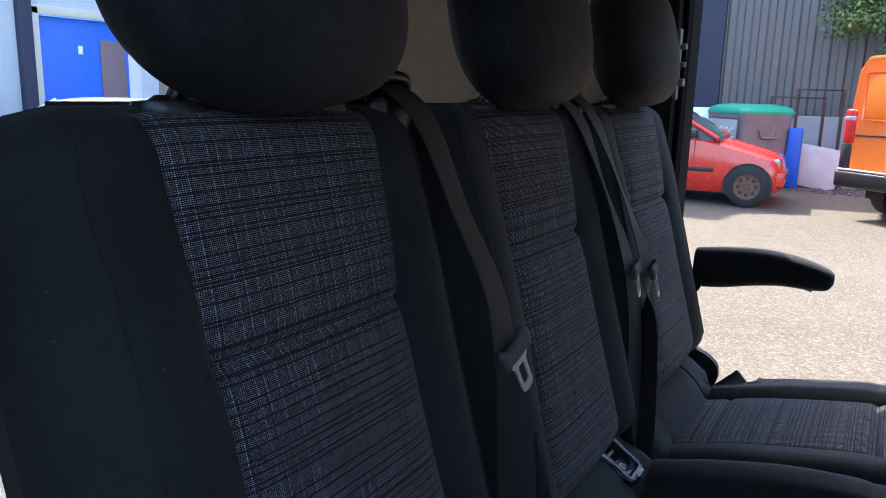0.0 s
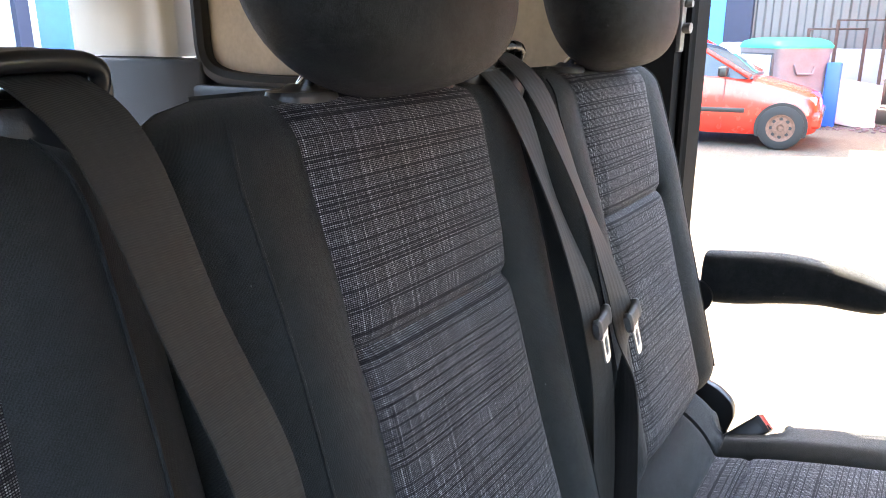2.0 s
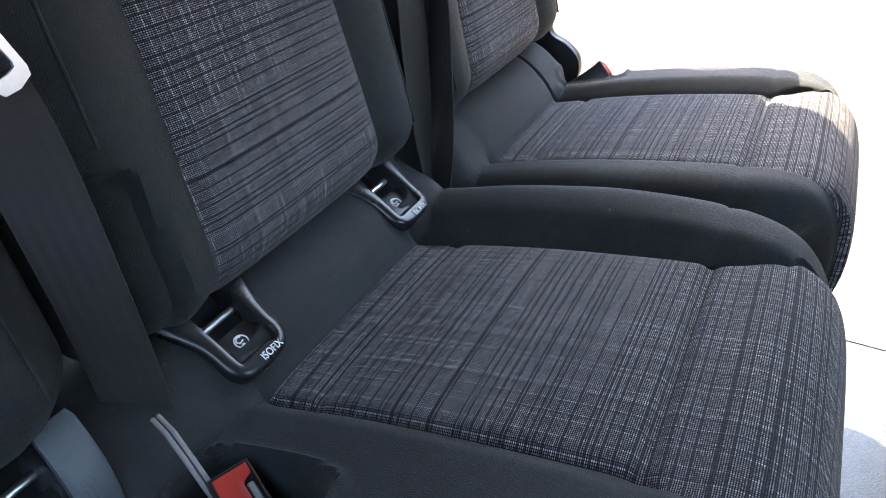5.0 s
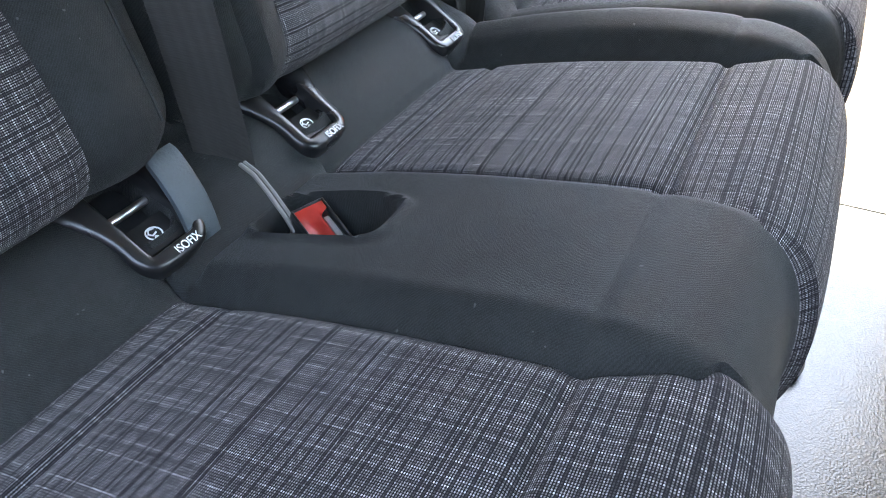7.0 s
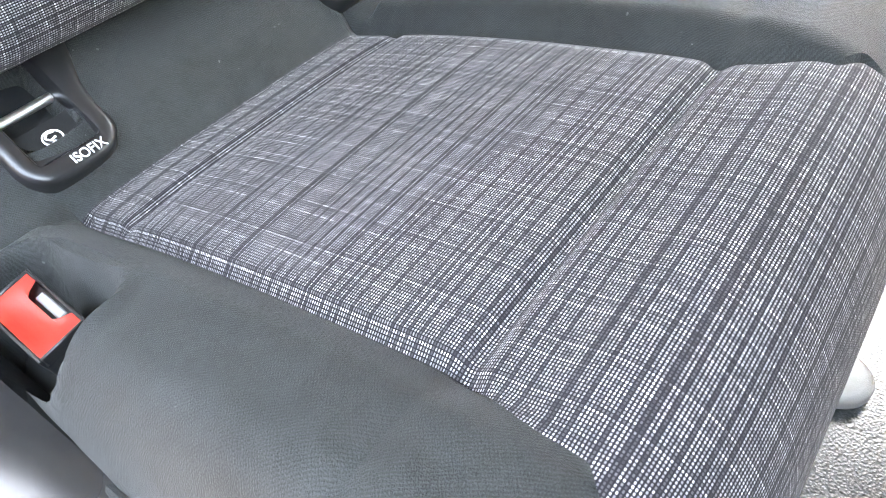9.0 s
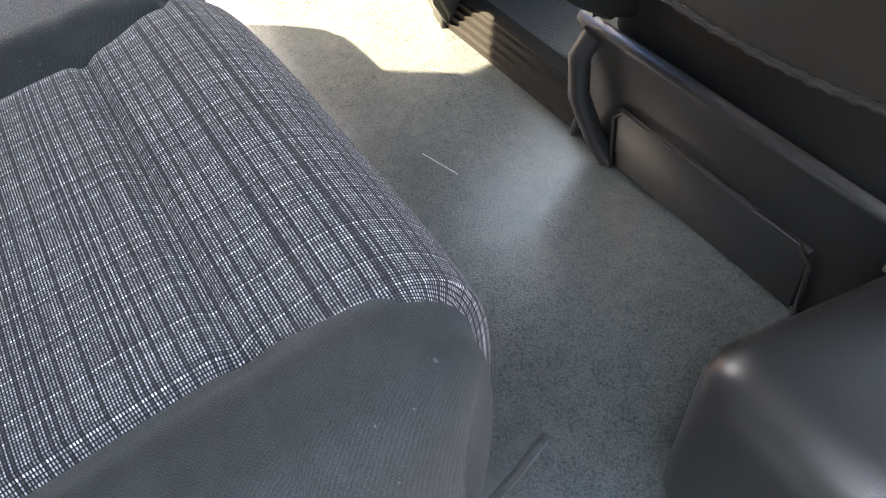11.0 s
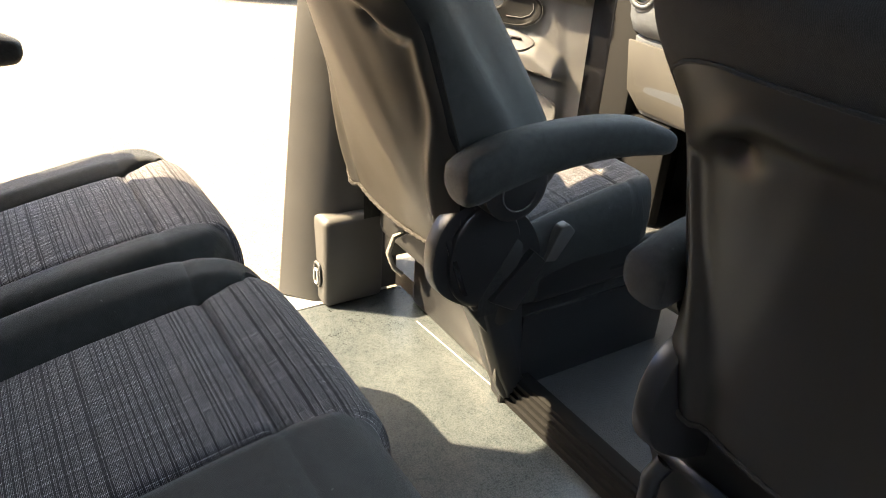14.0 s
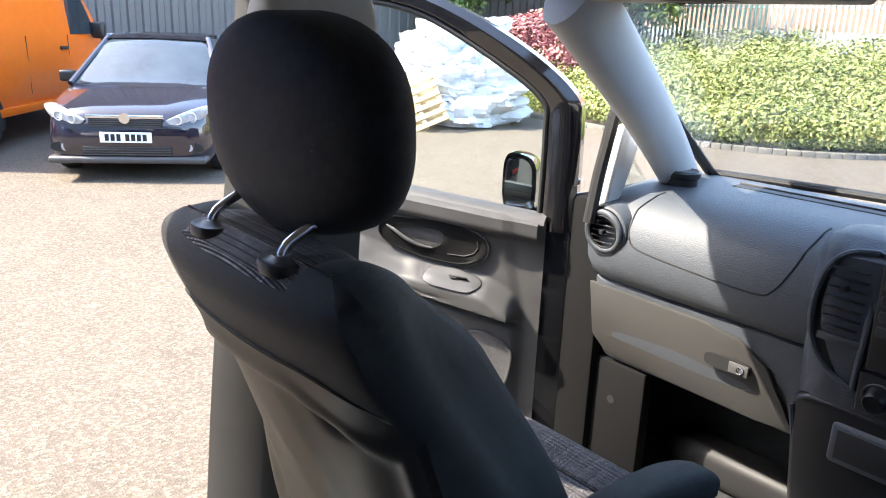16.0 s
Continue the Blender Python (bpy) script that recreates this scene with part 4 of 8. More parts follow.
box(bm, 0.482, 0.522, 0.30, 0.402, 0.028, 0.060, 0.006, 2)
part("rail_cover", bm, PLASTIC, mount)

# armrest of the single seat
arm_path = [(-0.03, 0.708, 0.044), (0.03, 0.716, 0.045), (0.09, 0.721, 0.041), (0.15, 0.718, 0.035), (0.20, 0.708, 0.030), (0.236, 0.695, 0.022), (0.248, 0.684, 0.009)]


def arm(owner, x, dy, dz, pathpts, hx=0.028, name="armrest"):
    bm = B()
    rings = []
    for k in range(25):
        y, z, hz = along(pathpts, k / 24)
        fx = hx * min(1.0, (hz / 0.03)) ** 0.5
        rings.append([(x + a, y + dy, z + dz - hz + b) for a, b in ellipse(0, 0, fx, max(0.004, hz), 20, 3.0)])
    loft(bm, rings)
    return part(name, bm, CLOTH, owner, "padded charcoal cloth armrest")


arm(single, -0.735, -0.008, 0.020, arm_path)
bm = B()
tube(bm, [(-0.763, y, z - 0.050) for y, z, _ in arm_path[:5]], 0.002, 6)
part("piping", bm, CLOTH, single)
bm = B()
cyl(bm, (-0.70, -0.045, 0.655), (-0.71, -0.045, 0.655), 0.03, 20)
part("armrest_pivot", bm, PLASTIC, single, "black pivot cover")

bm = B()
prism(bm, [along([(-0.085, 0.62), (-0.048, 0.585), (-0.026, 0.535), (-0.018, 0.502), (0.008, 0.489), (0.028, 0.473), (0.036, 0.455), (0.034, 0.43), (0.01, 0.39), (-0.085, 0.39)], k / 40) for k in range(41)], 0, -0.736, -0.716)
bevel_all(bm, 0.003)
part("recliner_bracket", bm, PLASTIC, single, "black recliner bracket at the end of the seat")

for x in GUIDES:
    isofix(x, double)
buckle((0.250, 0.100, 0.42), Matrix.Translation((0.252, 0.101, 0.448)) @ Matrix.Rotation(radians(-22), 4, "X") @ Matrix.Rotation(radians(12), 4, "Y") @ Matrix.Rotation(radians(70), 4, "Z"), "black belt buckle with a red button in the cushion pocket")
buckle((0.705, 0.116, 0.42), Matrix.Translation((0.704, 0.116, 0.450)) @ Matrix.Rotation(radians(-8), 4, "X") @ Matrix.Rotation(radians(12), 4, "Y") @ Matrix.Rotation(radians(88), 4, "Z"), "black belt buckle with a red button in the outer cushion pocket")
buckle((-0.685, 0.085, 0.43), Matrix.Translation((-0.690, 0.086, 0.457)) @ Matrix.Rotation(radians(-24), 4, "Y") @ Matrix.Rotation(radians(-45), 4, "X"), "black belt buckle with a red button beside the door", RUBBER)


def belt(points, tongue_at, label, width=0.047, seed=0, turn=0.0):
    """A lap-and-shoulder belt: webbing from its guide down to the tongue and on to the floor."""
    t = thing("seat_belt", points[-1][0], label, "seat belt", "rear seat belts")
    n = 60
    pts = [along([p for p, _ in points], k / n) for k in range(n + 1)]
    acr = [along([a for _, a in points], k / n) for k in range(n + 1)]
    bm = B()
    band(bm, pts, acr, width)
    part("webbing", bm, WEB, t, "dark grey ribbed webbing")
    p, a, d = (Vector(v) for v in tongue_at[:3])
    size = tongue_at[3]
    a.normalize()
    d = (d - a * d.dot(a)).normalized()
    nn = a.cross(d).normalized()
    M = (Matrix((a, nn, d)).transposed() * size).to_4x4()
    M.translation = p
    bm = B()
    rings = []
    for x in np.linspace(-0.030, 0.030, 17):
        e = abs(x) / 0.030
        wing = smooth01((e - 0.55) / 0.25)
        hz, hy = 0.0105 + 0.005 * wing - 0.006 * e ** 8, 0.0052 + 0.0016 * wing - 0.003 * e ** 8
        z0 = 0.003 * e * e
        rings.append([M @ Vector((x, b, c2 + z0 * -1)) for b, c2 in ellipse(0, 0, hy, hz, 16, 3)])
    loft(bm, rings)
    part("tongue_grip", bm, GREYPLASTIC, t, "grey plastic tongue grip")
    bm = B()
    outline = [(-0.020, 0.010), (-0.0125, 0.019), (-0.0115, 0.046), (-0.0095, 0.051), (0.0, 0.053), (0.0095, 0.051), (0.0115, 0.046), (0.0125, 0.019), (0.020, 0.010)]
    hole = [(-0.0050, 0.0185), (-0.0065, 0.021), (-0.0065, 0.040), (-0.005, 0.0425), (0.0, 0.043), (0.005, 0.0425), (0.0065, 0.040), (0.0065, 0.021), (0.0050, 0.0185)]
    rows = []
    m = len(outline)
    for k in range(m):
        o, h = outline[k], hole[k]
        rows.append([M @ Vector((o[0], -0.0012, o[1])), M @ Vector((o[0], 0.0012, o[1])), M @ Vector((h[0], 0.0012, h[1])), M @ Vector((h[0], -0.0012, h[1]))])
    vs = [[bm.verts.new(q) for q in row] for row in rows]
    stitch(bm, vs, True, True)
    bmesh.ops.recalc_face_normals(bm, faces=bm.faces[:])
    part("tongue_plate", bm, TONGUE, t, "bright steel tongue plate")
    return t


X = (1, 0, 0)
belt([((0.300, -0.185, 1.062), X), ((0.295, -0.150, 1.055), X), ((0.284, -0.116, 1.02), (1, 0.1, -0.1)), ((0.279, -0.074, 0.93), (1, 0.25, -0.15)), ((0.273, -0.034, 0.85), (1, 0.2, -0.25)), ((0.278, -0.014, 0.785), (1, 0.0, -0.3)), ((0.260, -0.010, 0.71), (0.9, -0.4, 0)), ((0.250, -0.006, 0.62), (0.74, -0.68, 0)), ((0.240, -0.008, 0.54), (0.72, -0.7, 0)), ((0.234, -0.008, 0.47), (0.72, -0.7, 0)), ((0.230, -0.004, 0.40), (0.72, -0.7, 0))],
     ((0.275, -0.004, 0.786), (1, -0.05, -0.42), (-0.50, 0.20, -0.9), 0.96), "dark grey seat belt hanging between the bench backrests", 0.047)
belt([((-0.165, -0.19, 1.06), X), ((-0.168, -0.155, 1.05), X), ((-0.172, -0.115, 1.01), X), ((-0.185, -0.075, 0.91), (1, 0.3, 0)), ((-0.196, -0.04, 0.82), (1, 0.0, 0)), ((-0.204, -0.028, 0.765), (1, -0.05, 0)), ((-0.218, -0.02, 0.70), (1, -0.15, 0)), ((-0.226, -0.015, 0.60), (1, -0.2, 0)), ((-0.231, -0.01, 0.52), (1, 0.0, 0)), ((-0.235, -0.005, 0.45), (1, 0.3, 0)), ((-0.238, 0.0, 0.36), (1, 0.3, 0))],
     ((-0.200, -0.018, 0.781), (1, 0.14, -0.1), (-0.25, 0.15, -1), 0.86), "dark grey seat belt hanging beside the single seat", 0.044)
belt([((-0.222, -0.19, 1.064), X), ((-0.224, -0.155, 1.056), X), ((-0.230, -0.115, 1.015), X), ((-0.245, -0.07, 0.91), (1, 0.3, 0)), ((-0.258, -0.03, 0.81), (1, 0.0, 0)), ((-0.270, -0.018, 0.752), (1, -0.05, 0)), ((-0.272, -0.01, 0.68), (0.7, 0.8, 0)), ((-0.262, -0.004, 0.58), (0.4, 1, 0)), ((-0.256, 0.0, 0.50), (0.3, 1, 0)), ((-0.250, 0.002, 0.43), (0.5, 0.8, 0)), ((-0.246, 0.004, 0.36), (1, 0.3, 0))],
     ((-0.270, -0.008, 0.768), (1, 0.14, -0.1), (-0.3, 0.2, -1), 0.87), "dark grey seat belt with a steel tongue over the single seat", 0.046)
# belt guides at the tops of the backrests
for x, owner in ((0.297, double), (-0.168, single), (-0.226, single)):
    g = thing("belt_guide", (x, -0.165, 1.03), "black plastic belt guide on the backrest top", "belt guide", "belt guides")
    bm = B()
    ring = [(x + a, -0.160 + 0.35 * b, 1.056 + b) for a, b in ellipse(0, 0.0, 0.036, 0.013, 32, 3.0)]
    tube(bm, ring, 0.0062, 10, True)
    part("loop", bm, GUIDE, g)
    bm = B()
    rows = []
    for k in range(9):
        f = k / 8
        rows.append([(x + a * (1 + 0.16 * math.sin(f * 3.14)), -0.158 - 0.085 * f, 1.052 + b * (1 - 0.5 * f) + 0.010 * math.sin(f * 3.14)) for a, b in ellipse(0, 0.0, 0.043, 0.018, 32, 2.6)])
    loft(bm, rows, False)
    bmesh.ops.solidify(bm, geom=bm.faces[:], thickness=0.003)
    bmesh.ops.recalc_face_normals(bm, faces=bm.faces[:])
    part("hood", bm, PLASTIC, g, "black plastic hood")
    bm = B()
    rings = []
    for z, k in ((0.985, 0.7), (1.02, 0.95), (1.04, 1.0), (1.046, 0.9)):
        rings.append([(x + a, -0.172 + b, z) for a, b in ellipse(0, 0, 0.042 * k, 0.030 * k, 24, 3)])
    loft(bm, rings)
    part("guide_base", bm, PLASTIC, g)
# plastic strap cover beside the bracket, and a pale cable loop behind the pocket
bm = B()
rings = []
for k in range(15):
    f = k / 14
    y, z = lerp(0.024, -0.013, f) + 0.007 * math.sin(f * 3.14), lerp(0.452, 0.521, f)
    hw, th = 0.0155 * (1 - 0.12 * smooth01((f - 0.93) / 0.07)), 0.004 * (1 - 0.6 * smooth01((f - 0.9) / 0.1))
    rings.append([(lerp(0.304, 0.2985, f) + a, y + b * 0.87, z + b * 0.5) for a, b in ellipse(0, 0, hw, th, 20, 5)])
loft(bm, rings)
solid("strap_cover", bm, STRAPSKY, "grey grained plastic strap cover standing in the seat crease, tinted with sky reflection", "strap cover")
bm = B()
tube(bm, [(0.247, 0.020, 0.490), (0.251, 0.036, 0.487), (0.255, 0.052, 0.476), (0.258, 0.068, 0.460), (0.258, 0.076, 0.446)], 0.0019, 8)
tube(bm, [(0.242, 0.020, 0.489), (0.246, 0.037, 0.485), (0.250, 0.053, 0.474), (0.253, 0.069, 0.458), (0.253, 0.077, 0.444)], 0.0022, 8)
solid("buckle_cable", bm, CABLE, "pale sheathed buckle cable rising from the cushion", "cable")
# a pale scuff in the rubber floor
bm = B()
box(bm, -0.0008, 0.0008, -0.038, 0.038, 0.0, 0.0006, 0.0, 2, Matrix.Translation((0.08, 0.77, 0.0)) @ Matrix.Rotation(radians(-75), 4, "Z"))
setting("trim_floor_scuff", bm, SILLMAT, "pale scratch in the rubber floor", False)

# ---- front seats ----


def front_seat(cx, dy, inner, label):
    """A front seat seen from behind: cloth back with a moulded plastic shell, cushion, armrest on the inner side, plinth."""
    t = thing("front_seat", (cx, 1.0 + dy, 0.0), label, "seat", "front seats")
    O, U, N = backrest(t, (cx, 0.822 + dy, 0.74), 19.0, -0.335, 0.285, 0.245, 0.13, depth=0.12, ins=(-0.30, 0.27), taper=0.012, corner=0.06, bolster=0.07, swell=0.12, over=0.013, corded=False, hollow=0.035, barrel=0.084)
    # moulded shell: a barrel-shaped skin with a raised band round a sunk panel
    bm = B()
    rows = []
    for f in np.linspace(0, 1, 76):
        s = lerp(-0.350, 0.190, f)
        low = smooth01((-0.06 - s) / 0.24)
        w = lerp(0.227, 0.243, low)
        a = lerp(0.086, 0.040, low)
        wi = lerp(0.203, 0.174, smooth01((-0.02 - s) / 0.20))
        row = []
        for q in np.linspace(-1, 1, 81):
            x = w * math.copysign(1 - (1 - abs(q)) ** 1.3, q)
            s = lerp(-0.350, shell_top(x), f)
            n = -0.122 + a * (1 - 0.6 * smooth01((s - 0.06) / 0.16)) * (1 - math.sqrt(max(0.0, 1 - 0.985 * (x / w) ** 2)))
            top = 0.134 - 0.075 * smooth01((abs(x) - 0.085) / 0.13)
            edge = min((wi - abs(x)) / 0.013, (top - s) / 0.016)
            n += 0.011 * smooth01(edge * 0.5 + 0.5)
            n -= 0.004 * math.exp(-((edge + 1.4) / 1.0) ** 2)
            # finger dent under the band, and a soft crease down the panel
            n += 0.017 * math.exp(-((x - inner * 0.128) / 0.022) ** 2 - ((s - 0.098) / 0.017) ** 2)
            n += 0.004 * smooth01((x * inner - 0.02 - 0.30 * (0.10 - s)) / 0.05) * smooth01(edge * 0.5)
            up = 0.016 * (abs(x) / 0.22) ** 2.5 * smooth01((-0.25 - s) / 0.1)
            row.append(O + U * (s + up) + N * n + Vector((x, 0, 0)))
        rows.append(row)
    lower_edge = rows[0]
    sheet(bm, rows)
    bmesh.ops.solidify(bm, geom=bm.faces[:], thickness=0.004)
    bmesh.ops.recalc_face_normals(bm, faces=bm.faces[:])
    part("back_shell", bm, SHELL, t, "moulded dark grey plastic back shell")
    # felt strip along the lower edge of the shell
    bm = B()
    tube(bm, [p + Vector((0, 0.0, -0.005 + 0.0015 * math.sin(k * 2.1))) for k, p in enumerate(lower_edge)], 0.0045, 8)
    part("felt_strip", bm, FELT, t, "brown felt strip below the shell")
    # black box closes the seat's underside and stands in for the shade there
    bm = B()
    box(bm, cx - 0.246, cx + 0.246, 0.925 + dy, 0.985 + dy, 0.21, 0.41, 0.02)
    part("underseat_shade", bm, RUBBER, t, "black box closing the seat's underside in place of its shade")
    # piping along the joint of shell and cloth
    bm = B()
    tube(bm, [p + U * 0.001 + N * 0.001 for p in rows[-1]], 0.0026, 6)
    for i in (0, -1):
        tube(bm, [r[i] + N * 0.002 for r in rows[26:]], 0.0024, 6)
    part("piping", bm, CLOTH, t)
    top = O + U * 0.285 + N * -0.062
    headrest(t, (cx, top.y + 0.065, top.z + 0.128), 2, 0.192, 0.122, 0.070, 0.087, 0.016, flange_z=top.z - 0.002, power=2.15, bend=0.072, flare=0.0, dome=2.5)
    cushion(t, cx - 0.245, cx + 0.245, [(cx - 0.180, cx + 0.172)], dy=0.925 + dy, dz=-0.058, low=0.28, start_y=0.03)
    # armrest on the inner side
    ax = cx + inner * 0.275
    pth = [(0.785 + dy, 0.585, 0.012), (0.80 + dy, 0.605, 0.042), (0.86 + dy, 0.628, 0.050), (0.96 + dy, 0.640, 0.045), (1.08 + dy, 0.640, 0.040), (1.18 + dy, 0.628, 0.036), (1.26 + dy, 0.600, 0.026), (1.285 + dy, 0.582, 0.010)]
    arm(t, ax, 0, 0, pth, hx=0.036)
    bm = B()
    rings = []
    for x, g in ((-0.030, 0.012), (-0.022, 0.0), (0.022, 0.0), (0.030, 0.012)):
        rings.append([(ax + x, 0.902 + dy + (0.066 - g) * math.cos(q), 0.546 + (0.066 - g) * math.sin(q)) for q in (2 * math.pi * k / 28 for k in range(28))])
    loft(bm, rings)
    part("armrest_pivot", bm, PLASTIC, t, "round black armrest pivot")
    bm = B()
    tube(bm, [(ax + inner * 0.031, 0.902 + dy + 0.036 * math.cos(q), 0.538 + 0.036 * math.sin(q)) for q in (math.pi * (0.95 + 1.0 * k / 14) for k in range(15))], 0.0016, 6)
    part("pivot_line", bm, GREYPLASTIC, t)
    # recliner housing with a round cover, cut straight along the lever
    rx = cx + inner * 0.222
    house = [(0.781, 0.425), (0.779, 0.385), (0.786, 0.350), (0.806, 0.320), (0.850, 0.288), (0.905, 0.262), (0.985, 0.250), (1.03, 0.345), (1.0, 0.425), (0.94, 0.480), (0.88, 0.500), (0.83, 0.490), (0.798, 0.462)]
    bm = B()
    prism(bm, [(y + dy, z) for y, z in [along(house + house[:1], k / 52) for k in range(52)]], 0, rx - 0.018, rx + 0.018)
    bevel_all(bm, 0.005, 2, 50)
    part("recliner_housing", bm, PLASTIC, t, "black recliner housing")
    disc = [(0.886 + 0.079 * math.cos(q), 0.388 + 0.104 * math.sin(q)) for q in (math.pi * (0.10 + 1.36 * k / 30) for k in range(31))]
    bm = B()
    rings = []
    for x, g in ((0.012, 1.0), (0.026, 1.0), (0.0285, 0.975), (0.0295, 0.90)):
        rings.append([(rx + inner * x, lerp(0.886, y, g) + dy, lerp(0.388, z, g)) for y, z in disc])
    loft(bm, rings)
    part("recliner_cover", bm, PLASTIC, t, "round black recliner cover")
    bm = B()
    prism(bm, [(y + dy, z) for y, z in ((0.905, 0.288), (0.997, 0.380), (1.030, 0.350), (1.018, 0.322), (0.968, 0.252))], 0, rx + min(inner * 0.010, inner * 0.034), rx + max(inner * 0.010, inner * 0.034))
    bevel_all(bm, 0.005, 2)
    part("recline_lever", bm, PLASTIC, t, "black recline lever cover")
    bm = B()
    prism(bm, [(y + dy, z) for y, z in ((1.030, 0.345), (1.062, 0.412), (1.080, 0.418), (1.100, 0.398), (1.058, 0.340))], 0, rx + min(inner * 0.006, inner * 0.030), rx + max(inner * 0.006, inner * 0.030))
    bevel_all(bm, 0.004, 2)
    part("lever_tip", bm, GREYPLASTIC, t, "worn grey lever tip")
    # curved lip beside the shell's lower corner
    bm = B()
    rings = []
    for y, z, x in ((0.800, 0.450, 0.232), (0.806, 0.425, 0.246), (0.816, 0.385, 0.254), (0.836, 0.330, 0.254), (0.862, 0.290, 0.246), (0.885, 0.262, 0.234)):
        rings.append([(cx + inner * (x + u2), y + dy + v2, z) for u2, v2 in ((-0.022, 0.004), (-0.003, -0.003), (0.0, 0.0), (0.0, 0.008), (-0.004, 0.012), (-0.022, 0.012))])
    loft(bm, rings)
    bmesh.ops.recalc_face_normals(bm, faces=bm.faces[:])
    part("corner_lip", bm, GUIDE, t, "dark grey plastic corner lip")
    bm = B()
    box(bm, cx - 0.225, cx + 0.225, 0.95 + dy, 1.36 + dy, 0.20, 0.30, 0.015)
    part("seat_side", bm, PLASTIC, t, "black plastic seat skirt")
    bm = B()
    box(bm, rx - 0.012 + inner * 0.01, rx + 0.012 + inner * 0.01, 1.02 + dy, 1.40 + dy, 0.245, 0.335, 0.012, 3)
    part("side_panel", bm, PLASTIC, t, "black moulded side panel")
    return t


front_seat(-0.475, 0.0, 1, "charcoal cloth passenger seat with a sunlit plastic back shell")
front_seat(0.445, 0.05, -1, "charcoal cloth driver seat with a shaded plastic back shell")

# plinths under the front seats
plinth = thing("seat_plinth", (0.44, 1.15, 0.0), "black steel plinth under the driver seat with a recessed cover", "seat plinth", "seat plinths")
bm = B()
prism(bm, [(0.992, 0.0), (0.982, 0.10), (0.955, 0.205), (0.94, 0.235), (0.95, 0.25), (0.975, 0.215), (1.0, 0.212), (1.45, 0.212), (1.45, 0.0)], 0, 0.165, 0.72)
bevel_all(bm, 0.006)
part("plinth_body", bm, PLASTIC, plinth)
bm = B()
M = Matrix.Translation((0.405, 0.985, 0.0)) @ Matrix.Rotation(radians(6), 4, "X")
box(bm, -0.165, 0.165, -0.004, 0.008, 0.006, 0.118, 0.004, 2, M)
part("recessed_cover", bm, PLASTIC, plinth)
bm = B()
tube(bm, [M @ Vector((x, -0.005, z)) for x, z in ((-0.17, 0.002), (-0.168, 0.10), (-0.15, 0.122), (0.0, 0.124), (0.15, 0.122), (0.17, 0.10), (0.175, 0.002))], 0.0035, 8)
part("cover_edge", bm, PLASTIC, plinth)
bm = B()
tube(bm, [(0.20, 0.948, 0.225), (0.19, 0.935, 0.19), (0.185, 0.945, 0.12), (0.20, 0.972, 0.04), (0.225, 0.985, 0.004)], 0.016, 10)
part("corner_foot", bm, PLASTIC, plinth)
bm = B()
box(bm, 0.655, 0.665, 0.93, 0.95, 0.195, 0.207, 0.002)
part("rail_end", bm, STEEL, plinth, "bright seat rail end")

plinth2 = thing("seat_plinth", (-0.45, 1.15, 0.0), "open steel plinth under the passenger seat with a formed corner foot", "seat plinth", "seat plinths")
bm = B()
box(bm, -0.69, -0.245, 1.015, 1.45, 0.0, 0.21, 0.01)
part("plinth_body", bm, PLASTIC, plinth2)
bm = B()
# formed corner foot
rings = []
for z, w, y in ((0.0, 0.030, 0.995), (0.03, 0.030, 0.99), (0.08, 0.026, 0.965), (0.14, 0.034, 0.945), (0.20, 0.05, 0.925), (0.26, 0.06, 0.905), (0.32, 0.055, 0.89)):
    rings.append([(-0.265 - w, y - 0.006, z), (-0.255, y - 0.012, z), (-0.236, y, z), (-0.232, y + 0.05, z), (-0.265 - w, y + 0.05, z)])
loft(bm, rings)
bevel_all(bm, 0.004)
part("corner_foot", bm, PLASTIC, plinth2, "dark grey formed corner foot")
bm = B()
arc = [(0.805, 0.385), (0.838, 0.315), (0.880, 0.255), (0.925, 0.195), (0.948, 0.130), (0.958, 0.06), (0.985, 0.012), (1.03, 0.012), (1.02, 0.10), (1.012, 0.18), (1.0, 0.26), (1.0, 0.37), (0.90, 0.40)]
prism(bm, arc, 0, -0.262, -0.240)
bevel_all(bm, 0.005)
part("side_bracket", bm, PLASTIC, plinth2, "curved dark side bracket")
bm = B()
box(bm, -0.70, -0.66, 0.93, 1.12, 0.16, 0.36, 0.015)
part("side_bracket", bm, PLASTIC, plinth2)
bm = B()
tube(bm, [(-0.52, 0.935, 0.315), (-0.52, 0.86, 0.30), (-0.535, 0.855, 0.255), (-0.535, 0.87, 0.215), (-0.52, 0.885, 0.20)], 0.006, 8)
part("hook", bm, RIMSTEEL, plinth2, "thin metal hook")

